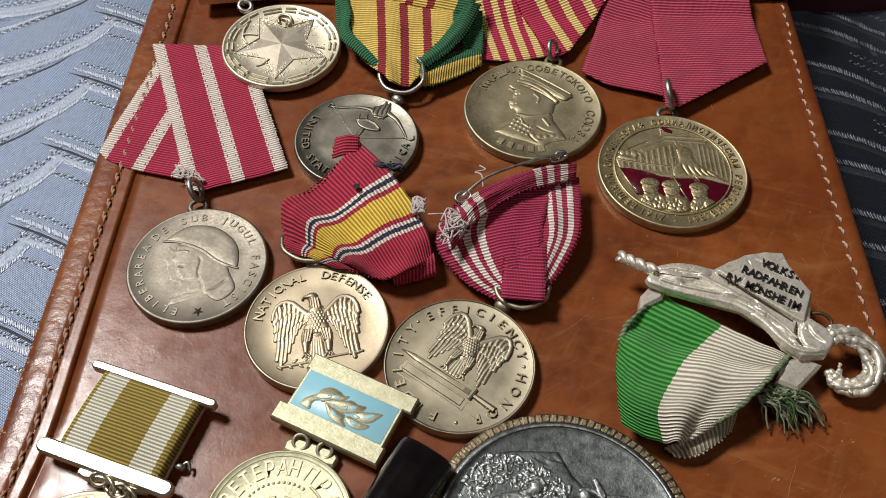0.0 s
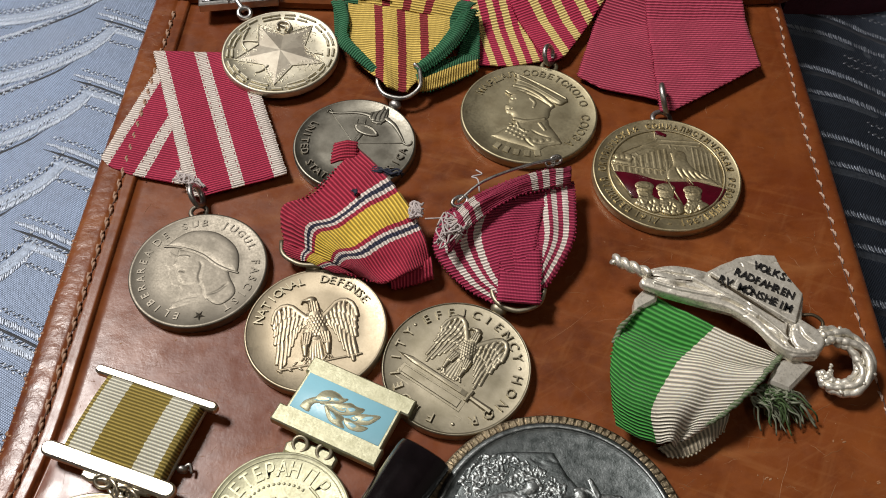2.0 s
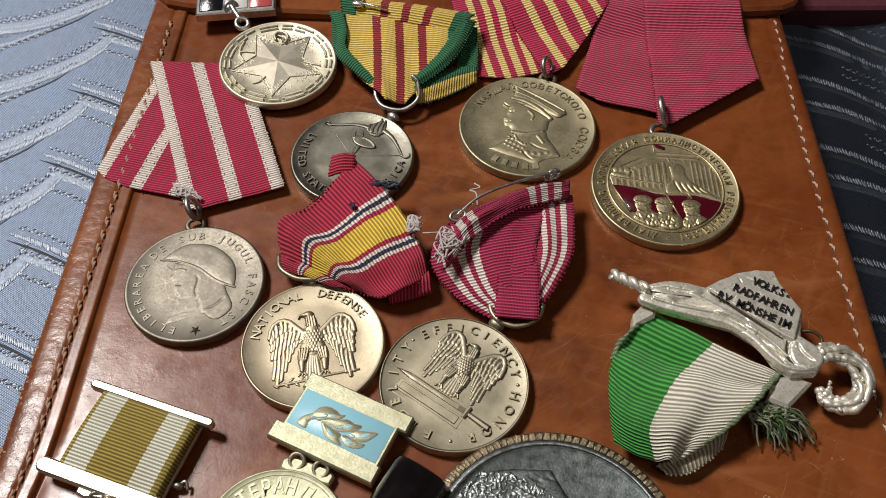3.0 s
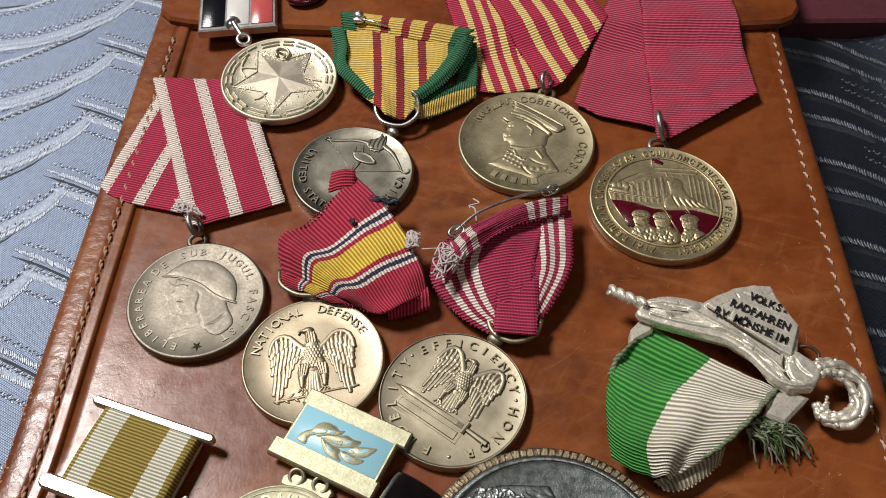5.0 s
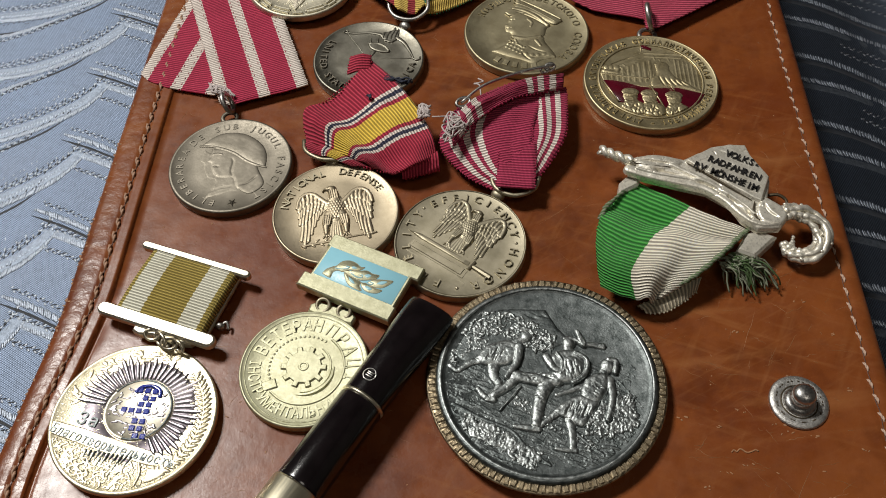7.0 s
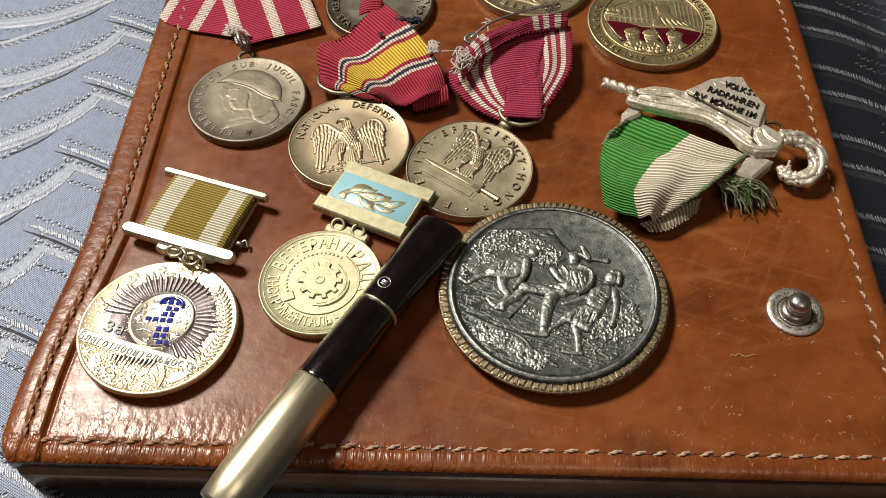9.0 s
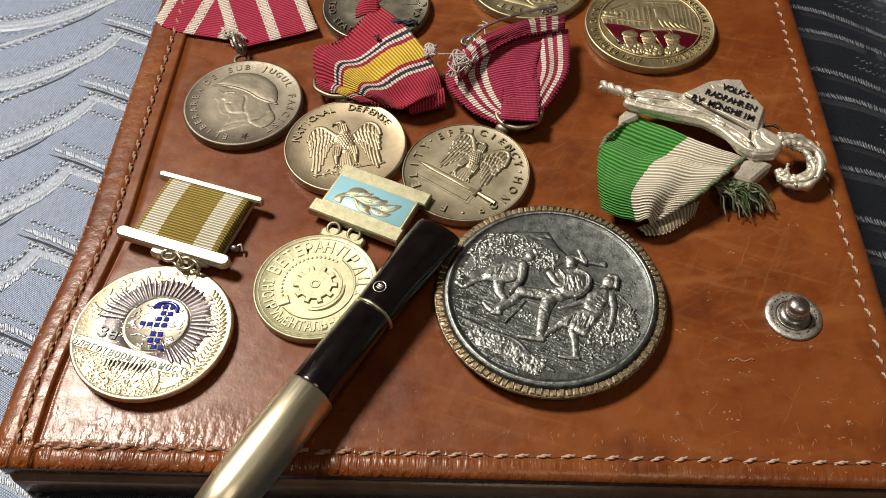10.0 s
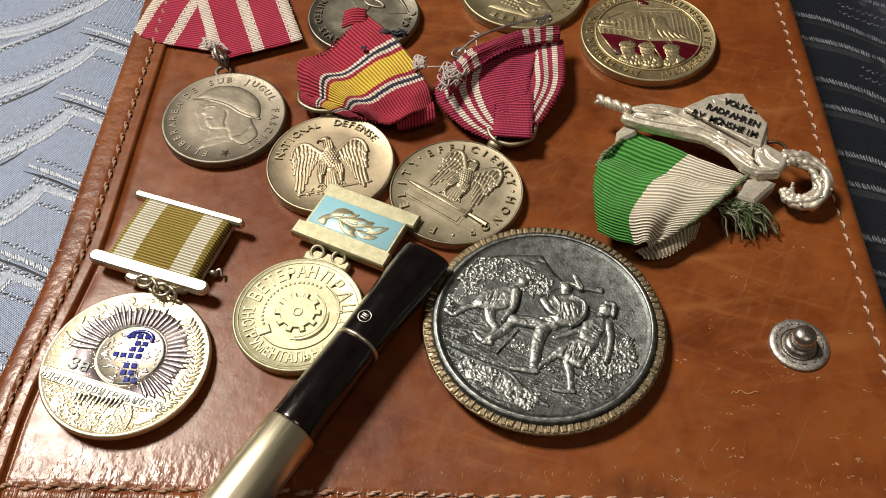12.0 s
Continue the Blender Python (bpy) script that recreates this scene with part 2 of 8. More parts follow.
TOMPAK = metal("olive_brass", (0.46, 0.41, 0.27), (0.33, 0.285, 0.18), (0.46, 0.6))
GOLD = metal("bright_gilt_brass", (0.6, 0.52, 0.33), (0.43, 0.36, 0.21), (0.42, 0.56))
GOLD_PALE = metal("pale_gilt", (0.79, 0.745, 0.625), (0.60, 0.55, 0.42), (0.36, 0.5))
ALU_GOLD = metal("anodised_pale_brass", (0.60, 0.59, 0.42), (0.47, 0.46, 0.31), (0.5, 0.62), 0.03, 0.6)
GILT_FIELD = metal("yellow_gilt_field", (0.84, 0.78, 0.585), (0.68, 0.605, 0.42), (0.36, 0.5), 0.03, 0.6)
RAY_STEEL = metal("violet_grey_steel", (0.60, 0.565, 0.60), (0.34, 0.31, 0.345), (0.26, 0.4))
RAY_DARK = metal("shaded_gap_steel", (0.30, 0.265, 0.29), (0.16, 0.14, 0.155), (0.34, 0.5))
STAR_DARK = metal("browned_star_brass", (0.64, 0.59, 0.48), (0.49, 0.44, 0.35), (0.42, 0.54))
LINK_GILT = metal("worn_gilt_links", (0.72, 0.65, 0.50), (0.42, 0.37, 0.27), (0.28, 0.42))
SILVER = metal("bright_nickel", (0.86, 0.85, 0.82), (0.62, 0.61, 0.58), (0.3, 0.45))
STEEL = metal("aged_steel", (0.56, 0.54, 0.51), (0.32, 0.31, 0.29), (0.34, 0.5))
# raised relief and rim get a lighter silver than the medallion's field
PEWTER_BRIGHT = metal("lighter_silver", (0.50, 0.53, 0.52), (0.15, 0.166, 0.164), (0.38, 0.52), 0.05, 0.8)
PEWTER = metal("blackened_silver", (0.21, 0.23, 0.228), (0.085, 0.098, 0.096), (0.4, 0.56), 0.06, 0.6)
CAST_SILVER = cast_metal()
BRASS_TUBE = brushed()
STAR_BRASS = metal("pale_worn_brass", (0.74, 0.70, 0.56), (0.56, 0.52, 0.40), (0.5, 0.62))
TARNISH_RECESS = plain("dark_tarnish_and_recess", (0.10, 0.075, 0.045), 0.5, 0.4, 1.0, 0.02, 0.6)
INK = plain("black_paint", (0.015, 0.014, 0.014), 0.45, 0.3)
ENAMEL_BLACK = plain("black_enamel", (0.012, 0.013, 0.018), 0.18, 0.4, 0.5, 0.03, 0.0, 0.6)
ENAMEL_WHITE = plain("white_enamel", (0.82, 0.82, 0.78), 0.2, 0.08, 0.3, 0.01, 0.0, 0.6)
ENAMEL_RED = plain("coral_red_enamel", (0.62, 0.11, 0.11), 0.2, 0.15, 0.3, 0.01, 0.0, 0.6)
ENAMEL_DARKRED = plain("dark_crimson_enamel", (0.095, 0.004, 0.013), 0.2, 0.4, 0.4, 0.02, 0.0, 0.6)
ENAMEL_BLUE = plain("cobalt_enamel", (0.03, 0.05, 0.42), 0.15, 0.3, 0.6, 0.01, 0.0, 0.6)
ENAMEL_LEAF = plain("pale_blue_enamel", (0.40, 0.71, 0.81), 0.35, 0.1, 0.4, 0.01)
ENAMEL_SKY = plain("sky_blue_enamel", (0.34, 0.69, 0.82), 0.35, 0.06, 0.25, 0.01)
EBONITE = plain("black_ebonite", (0.010, 0.007, 0.008), 0.17, 0.5, 0.25, 0.012, 0.0, 0.5)
CRIMSON_THREAD = plain("crimson_thread", (0.36, 0.012, 0.05), 0.7, 0.3, 1.0)
GREEN_THREAD = plain("dark_green_thread", (0.10, 0.17, 0.06), 0.7, 0.5, 0.9)
LEAF_BRASS = plain("matt_brass_leaf", (0.42, 0.38, 0.26), 0.5, 0.2, 0.6, 0.02, 0.4)
DUST = plain("grey_rubbed_dust", (0.16, 0.13, 0.125), 0.6, 0.4, 1.0)
LOOSE = plain("loose_white_thread", (0.62, 0.55, 0.53), 0.8, 0.25, 1.0)
LOOSE_NAVY = plain("loose_navy_thread", (0.03, 0.035, 0.06), 0.8, 0.3, 1.0)
LOOSE_GREEN = plain("loose_grey_green_thread", (0.30, 0.33, 0.23), 0.8, 0.4, 0.8)
FRAME_BRASS = metal("tarnished_brass_frame", (0.50, 0.41, 0.27), (0.13, 0.10, 0.065), (0.4, 0.55), 0.06, 0.8)
STUD_STEEL = metal("polished_stud_steel", (0.66, 0.65, 0.63), (0.46, 0.45, 0.43), (0.26, 0.4), 0.02, 0.4)
SNAP_STEEL = metal("dull_snap_steel", (0.68, 0.67, 0.64), (0.42, 0.41, 0.39), (0.42, 0.58), 0.08, 0.8)
SCRATCH = plain("rubbed_leather_streak", (0.30, 0.125, 0.042), 0.5, 0.4, 0.6, 0.02)
SCUFF = plain("scuffed_bare_leather", (0.42, 0.21, 0.10), 0.6, 0.4, 0.6, 0.02)
MAROON_CLOTH = plain("maroon_cloth", (0.09, 0.012, 0.022), 0.8, 0.3, 0.5, 0.1)
PAINT_WALL = plain("matt_wall_paint", (0.20, 0.18, 0.16), 0.9, 0.05, 0.01, 0.02)

RED, WHITE = (0.50, 0.014, 0.078), (0.90, 0.82, 0.76)
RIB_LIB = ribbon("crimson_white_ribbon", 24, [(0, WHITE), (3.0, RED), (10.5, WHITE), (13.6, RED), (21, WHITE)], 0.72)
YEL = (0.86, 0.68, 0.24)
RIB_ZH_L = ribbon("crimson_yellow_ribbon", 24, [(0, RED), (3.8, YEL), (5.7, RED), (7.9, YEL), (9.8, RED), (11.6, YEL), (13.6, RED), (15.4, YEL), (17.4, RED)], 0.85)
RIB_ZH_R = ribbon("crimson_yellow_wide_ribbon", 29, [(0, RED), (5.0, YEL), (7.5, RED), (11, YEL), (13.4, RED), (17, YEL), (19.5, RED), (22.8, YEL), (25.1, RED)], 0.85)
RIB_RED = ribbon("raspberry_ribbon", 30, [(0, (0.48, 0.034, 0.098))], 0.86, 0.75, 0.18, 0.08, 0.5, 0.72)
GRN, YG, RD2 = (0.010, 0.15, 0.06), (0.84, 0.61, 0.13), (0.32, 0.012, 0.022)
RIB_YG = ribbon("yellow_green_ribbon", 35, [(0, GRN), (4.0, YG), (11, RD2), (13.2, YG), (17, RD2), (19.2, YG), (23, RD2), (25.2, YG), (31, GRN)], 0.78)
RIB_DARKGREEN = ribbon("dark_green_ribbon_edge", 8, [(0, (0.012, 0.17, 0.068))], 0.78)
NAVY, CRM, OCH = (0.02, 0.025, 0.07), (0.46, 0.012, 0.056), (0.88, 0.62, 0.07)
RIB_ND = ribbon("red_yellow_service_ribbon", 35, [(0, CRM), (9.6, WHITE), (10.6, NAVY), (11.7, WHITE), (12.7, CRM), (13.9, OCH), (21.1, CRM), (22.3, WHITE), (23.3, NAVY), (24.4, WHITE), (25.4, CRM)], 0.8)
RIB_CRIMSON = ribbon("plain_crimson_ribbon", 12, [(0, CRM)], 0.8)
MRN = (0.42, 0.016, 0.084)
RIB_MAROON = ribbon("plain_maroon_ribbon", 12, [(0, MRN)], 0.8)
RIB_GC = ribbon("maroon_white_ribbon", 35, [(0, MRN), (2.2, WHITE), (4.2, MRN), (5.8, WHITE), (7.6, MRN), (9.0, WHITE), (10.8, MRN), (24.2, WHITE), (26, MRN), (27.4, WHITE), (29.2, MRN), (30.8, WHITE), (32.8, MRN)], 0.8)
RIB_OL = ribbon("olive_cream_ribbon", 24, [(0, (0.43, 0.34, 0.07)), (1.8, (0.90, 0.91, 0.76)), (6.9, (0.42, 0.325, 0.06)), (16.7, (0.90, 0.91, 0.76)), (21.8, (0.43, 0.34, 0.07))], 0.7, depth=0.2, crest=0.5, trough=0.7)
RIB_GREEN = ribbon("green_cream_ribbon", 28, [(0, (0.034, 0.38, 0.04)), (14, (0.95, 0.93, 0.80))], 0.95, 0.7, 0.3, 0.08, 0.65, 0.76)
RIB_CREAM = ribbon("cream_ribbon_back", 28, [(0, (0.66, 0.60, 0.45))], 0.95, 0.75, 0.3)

# ---- building helpers (millimetres) ----
SCALE = Matrix.Scale(MM, 4)


def part(name, bm, material, parent, label="", smooth=True, world=False):
    """Link a bmesh in millimetres as one mesh object under a thing or part; world: its coordinates are the world's."""
    me = bpy.data.meshes.new(name)
    bmesh.ops.transform(bm, matrix=SCALE, verts=bm.verts)
    if world and parent is not None:
        bmesh.ops.transform(bm, matrix=base_of(parent).inverted(), verts=bm.verts)
    bm.normal_update()
    for f in bm.faces:
        f.smooth = smooth
    bm.to_mesh(me)
    bm.free()
    if material:
        me.materials.append(material)
    ob = new(name, me)
    ob.parent = parent
    if label:
        ob["label"] = label
    return ob


def loose_mesh(bm, name, material, smooth=False):
    """A mesh datum that several pieces share."""
    me = bpy.data.meshes.new(name)
    bmesh.ops.transform(bm, matrix=SCALE, verts=bm.verts)
    bm.normal_update()
    for f in bm.faces:
        f.smooth = smooth
    bm.to_mesh(me)
    bm.free()
    me.materials.append(material)
    return me


def piece(name, me, parent, x, y, z, rz=0.0):
    ob = new(name, me)
    ob.parent = parent
    ob.matrix_basis = pose(x * MM, y * MM, z * MM, 0, 0, rz)
    return ob


def base_of(ob):
    m = Matrix.Identity(4)
    while ob is not None:
        m = ob.matrix_basis @ m
        ob = ob.parent
    return m


def thing(name, label, category, x, y, z, rx=0, ry=0, rz=0, group=""):
    ob = new(name)
    ob.empty_display_size = 0.01
    ob.matrix_basis = pose(x * MM, y * MM, z * MM, rx, ry, rz)
    return tagged(ob, label, category, group)


def sharp(ob, angle=35):
    ob.data.set_sharp_from_angle(angle=radians(angle))
    return ob


def lathe(bm, profile, n=96):
    """Turn (radius, z) about the z axis; the ends at radius 0 close it."""
    rings = []
    for r, z in profile:
        if r < 1e-6:
            rings.append([bm.verts.new((0, 0, z))])
        else:
            rings.append([bm.verts.new((r * math.cos(2 * math.pi * k / n), r * math.sin(2 * math.pi * k / n), z)) for k in range(n)])
    for a, b in zip(rings, rings[1:]):
        for k in range(n):
            q = [a[k % len(a)], a[(k + 1) % len(a)], b[(k + 1) % len(b)], b[k % len(b)]]
            q = list(dict.fromkeys(q))
            if len(q) > 2:
                bm.faces.new(q)
    return bm


def blob(bm, x, y, z, sx, sy, sz, rot=0.0, nu=10, nv=6):
    """A flattened ellipsoid, turned by rot degrees in the plane."""
    c, s = math.cos(radians(rot)), math.sin(radians(rot))
    rings = []
    for j in range(nv + 1):
        th = math.pi * j / nv
        rr, zz = math.sin(th), math.cos(th)
        if j in (0, nv):
            rings.append([bm.verts.new((x, y, z + sz * zz))])
            continue
        row = []
        for k in range(nu):
            px, py = sx * rr * math.cos(2 * math.pi * k / nu), sy * rr * math.sin(2 * math.pi * k / nu)
            row.append(bm.verts.new((x + c * px - s * py, y + s * px + c * py, z + sz * zz)))
        rings.append(row)
    for a, b in zip(rings, rings[1:]):
        for k in range(nu):
            q = list(dict.fromkeys([a[k % len(a)], b[k % len(b)], b[(k + 1) % len(b)], a[(k + 1) % len(a)]]))
            if len(q) > 2:
                bm.faces.new(q)
    return bm


def spline(pts, n):
    """n points along a smooth curve through pts."""
    p = [Vector(q) for q in pts]
    p = [2 * p[0] - p[1]] + p + [2 * p[-1] - p[-2]]
    out = []
    for i in range(n):
        t = i / (n - 1) * (len(p) - 3)
        k = min(int(t), len(p) - 4)
        f = t - k
        a, b, c, d = p[k:k + 4]
        out.append(0.5 * ((2 * b) + (c - a) * f + (2 * a - 5 * b + 4 * c - d) * f * f + (3 * b - a - 3 * c + d) * f ** 3))
    return out


def tube(bm, pts, radius, n=8, closed=False, taper=None):
    """A round bar along pts."""
    pts = [Vector(p) for p in pts]
    rings = []
    count = len(pts)
    for i, p in enumerate(pts):
        a = pts[(i - 1) % count] if closed or i else pts[i]
        b = pts[(i + 1) % count] if closed or i < count - 1 else pts[i]
        t = (b - a).normalized()
        side = t.cross(Vector((0, 0, 1)))
        side = side.normalized() if side.length > 1e-4 else Vector((1, 0, 0))
        up = side.cross(t)
        r = radius * (taper(i / (count - 1)) if taper else 1)
        rings.append([bm.verts.new(p + side * r * math.cos(2 * math.pi * k / n) + up * r * math.sin(2 * math.pi * k / n)) for k in range(n)])
    pairs = list(zip(rings, rings[1:])) + ([(rings[-1], rings[0])] if closed else [])
    for a, b in pairs:
        for k in range(n):
            bm.faces.new([a[k], a[(k + 1) % n], b[(k + 1) % n], b[k]])
    if not closed:
        bm.faces.new(rings[0][::-1])
        bm.faces.new(rings[-1])
    return bm


def circle(x, y, z, r, n=28, tilt=0.0, turn=0.0, squash=1.0):
    """Points of a ring; tilt lifts it out of the plane about the axis at turn degrees."""
    m = Matrix.Translation((x, y, z)) @ Matrix.Rotation(radians(turn), 4, "Z") @ Matrix.Rotation(radians(tilt), 4, "X")
    return [m @ Vector((r * math.cos(2 * math.pi * k / n), squash * r * math.sin(2 * math.pi * k / n), 0)) for k in range(n)]


def slab(bm, outline, z0, z1, bevel=0.3):
    """An extruded outline with a chamfered upper edge."""
    pts = [Vector((p[0], p[1], 0)) for p in outline]
    area = sum(a.x * b.y - b.x * a.y for a, b in zip(pts, pts[1:] + pts[:1]))
    if area < 0:
        pts.reverse()
    n = len(pts)
    inner = []
    for i in range(n):
        d1 = (pts[i] - pts[i - 1]).normalized()
        d2 = (pts[(i + 1) % n] - pts[i]).normalized()
        nrm = Vector((-d1.y - d2.y, d1.x + d2.x, 0))
        nrm = nrm.normalized() if nrm.length > 1e-5 else Vector((-d1.y, d1.x, 0))
        k = bevel / max(0.45, nrm.dot(Vector((-d1.y, d1.x, 0))))
        inner.append(pts[i] + nrm * k)
    low = [bm.verts.new((p.x, p.y, z0)) for p in pts]
    mid = [bm.verts.new((p.x, p.y, z1 - bevel)) for p in pts]
    top_ = [bm.verts.new((p.x, p.y, z1)) for p in inner]
    for a, b in ((low, mid), (mid, top_)):
        for i in range(n):
            bm.faces.new([a[i], a[(i + 1) % n], b[(i + 1) % n], b[i]])
    bm.faces.new(top_)
    bm.faces.new(low[::-1])
    return bm


def pillow(bm, outline, z0, high, soft=0.35):
    """A rounded cushion over an outline, for low relief."""
    n = len(outline)
    cx, cy = sum(p[0] for p in outline) / n, sum(p[1] for p in outline) / n
    rings = []
    for s, h in ((1.0, 0.0), (1 - soft * 0.12, 0.55), (1 - soft * 0.4, 0.85), (1 - soft, 0.97), (0.3, 1.0)):
        rings.append([bm.verts.new((cx + (x - cx) * s, cy + (y - cy) * s, z0 + high * h)) for x, y in outline])
    area = sum(a[0] * b[1] - b[0] * a[1] for a, b in zip(outline, outline[1:] + outline[:1]))
    for a, b in zip(rings, rings[1:]):
        for i in range(n):
            q = [a[i], a[(i + 1) % n], b[(i + 1) % n], b[i]]
            bm.faces.new(q if area > 0 else q[::-1])
    bm.faces.new(rings[-1] if area > 0 else rings[-1][::-1])
    return bm


def turned(outline, ang, x=0.0, y=0.0):
    c, s = math.cos(radians(ang)), math.sin(radians(ang))
    return [(x + c * a - s * b, y + s * a + c * b) for a, b in outline]


GLYPHS = {}


def glyph(ch, bold=0.0):
    """Vertices and faces of one letter of the built-in font, 1 high, with its width."""
    if (ch, bold) not in GLYPHS:
        cu = bpy.data.curves.new("letter", "FONT")
        cu.body, cu.resolution_u, cu.size, cu.extrude = ch, 2, 1.0, 0.5
        cu.offset = bold
        ob = bpy.data.objects.new("letter", cu)
        scene.collection.objects.link(ob)
        dg = bpy.context.evaluated_depsgraph_get()
        me = bpy.data.meshes.new_from_object(ob.evaluated_get(dg))
        vs = [v.co.copy() for v in me.vertices]
        fs = [tuple(p.vertices) for p in me.polygons]
        xs = [v.x for v in vs] or [0, 0.3]
        GLYPHS[ch, bold] = (vs, fs, min(xs), max(xs))
        bpy.data.objects.remove(ob)
        bpy.data.curves.remove(cu)
        bpy.data.meshes.remove(me)
    return GLYPHS[ch, bold]


def letter(bm, ch, x, y, z, ang, size, high, wide=1.0, bold=0.0):
    vs, fs, x0, x1 = glyph(ch, bold)
    mid = (x0 + x1) / 2
    c, s = math.cos(radians(ang)), math.sin(radians(ang))
    made = []
    for v in vs:
        a, b = (v.x - mid) * size * wide, (v.y - 0.35) * size
        made.append(bm.verts.new((x + c * a - s * b, y + s * a + c * b, z + v.z * high)))
    for f in fs:
        try:
            bm.faces.new([made[i] for i in f])
        except ValueError:
            pass


def arc_text(bm, text, radius, start, end, size, z, high=0.25, inward=False, wide=1.0, bold=0.0):
    """Letters spread from start to end degrees (0 at the top, clockwise) on a circle; inward: read from below."""
    for i, ch in enumerate(text):
        if ch == " ":
            continue
        a = start + (end - start) * (i / max(1, len(text) - 1))
        r = radians(90 - a)
        letter(bm, ch, radius * math.cos(r), radius * math.sin(r), z, -a + (180 if inward else 0), size, high, wide, bold)
    return bm


def line_text(bm, text, x, y, z, ang, size, step, high=0.25, wide=1.0, bold=0.0):
    c, s = math.cos(radians(ang)), math.sin(radians(ang))
    for i, ch in enumerate(text):
        if ch != " ":
            d = (i - (len(text) - 1) / 2) * step
            letter(bm, ch, x + c * d, y + s * d, z, ang, size, high, wide, bold)
    return bm


def finish_cloth(ob, thick=0.45):
    mod = ob.modifiers.new("thickness", "SOLIDIFY")
    mod.thickness, mod.offset = thick * MM, -1.0
    return ob


def picots(bm, pts, rng, size=0.3):
    """Small thread loops along a ribbon's woven edge."""
    gap = 0.0
    for a, b in zip(pts, pts[1:]):
        gap += (b - a).length
        if gap > 0.95:
            gap = 0.0
            blob(bm, a.x + rng.uniform(-0.12, 0.12), a.y + rng.uniform(-0.12, 0.12), a.z - 0.15, size * rng.uniform(0.8, 1.25), size * 0.75, 0.3, rng.uniform(0, 180), 6, 4)


def strip(parent, name, material, x, y, ey, width, length, z, cuts=(), label="", wave=0.25, seed=0.0, lift=None, thick=0.45, floats=()):
    """A flat ribbon: its left lower corner, the way along it, and lines that trim it, each a point and the side to cut away."""
    ey = Vector((*ey, 0)).normalized()
    ex = Vector((ey.y, -ey.x, 0))
    bm = bmesh.new()
    uv = bm.loops.layers.uv.new("UVMap")
    nu, nv = max(2, int(width / 1.3)), max(2, int(length / 1.3))
    grid = [[bm.verts.new(Vector((x, y, 0)) + ex * (width * i / nu) + ey * (length * j / nv)) for i in range(nu + 1)] for j in range(nv + 1)]
    for j in range(nv):
        for i in range(nu):
            f = bm.faces.new([grid[j][i], grid[j][i + 1], grid[j + 1][i + 1], grid[j + 1][i]])
            for loop, (a, b) in zip(f.loops, ((i, j), (i + 1, j), (i + 1, j + 1), (i, j + 1))):
                loop[uv].uv = (width * a / nu, length * b / nv)
    for (px, py), (qx, qy) in cuts:
        # keeps what lies to the left of the way from p to q
        way = Vector((qx - px, qy - py, 0))
        geom = bm.verts[:] + bm.edges[:] + bm.faces[:]
        bmesh.ops.bisect_plane(bm, geom=geom, plane_co=(px, py, 0), plane_no=(way.y, -way.x, 0), clear_outer=True)
    for v in bm.verts:
        w = noise.noise(Vector((v.co.x * 0.09 + seed, v.co.y * 0.09, seed))) + 0.4 * noise.noise(Vector((v.co.x * 0.3, v.co.y * 0.3, seed + 9)))
        v.co.z = z + wave * w + (lift(v.co.x, v.co.y) if lift else 0)
    ob = finish_cloth(part(name, bm, material, parent, label, world=True), thick)
    rng = random.Random(int(seed * 7) + 1)
    if floats:
        dots = bmesh.new()
        for u in floats:
            for k in range(int(length / 2.2)):
                p = Vector((x, y, 0)) + ex * (u + rng.uniform(-0.15, 0.15)) + ey * (2.2 * k + rng.uniform(-0.4, 0.4))
                if all((b[0] - a[0]) * (p.y - a[1]) - (b[1] - a[1]) * (p.x - a[0]) > 0.6 * math.hypot(b[0] - a[0], b[1] - a[1]) for a, b in cuts):
                    w = noise.noise(Vector((p.x * 0.09 + seed, p.y * 0.09, seed))) + 0.4 * noise.noise(Vector((p.x * 0.3, p.y * 0.3, seed + 9)))
                    blob(dots, p.x, p.y, z + wave * w, 0.15, 0.42, 0.14, math.degrees(math.atan2(ey.y, ey.x)) - 90, 6, 4)
        tagged(part("float_thread", dots, CRIMSON_THREAD, ob, world=True), kind="stuff")
    for u in (0, width):
        edge = bmesh.new()
        run = []
        for k in range(int(length / 0.25)):
            p = Vector((x, y, 0)) + ex * u + ey * (0.25 * k)
            if all((b[0] - a[0]) * (p.y - a[1]) - (b[1] - a[1]) * (p.x - a[0]) > 0 for a, b in cuts):
                p.z = z + (lift(p.x, p.y) if lift else 0)
                run.append(p)
        picots(edge, run, rng)
        if len(edge.verts):
            part("selvedge", edge, material, ob, world=True)
    return ob


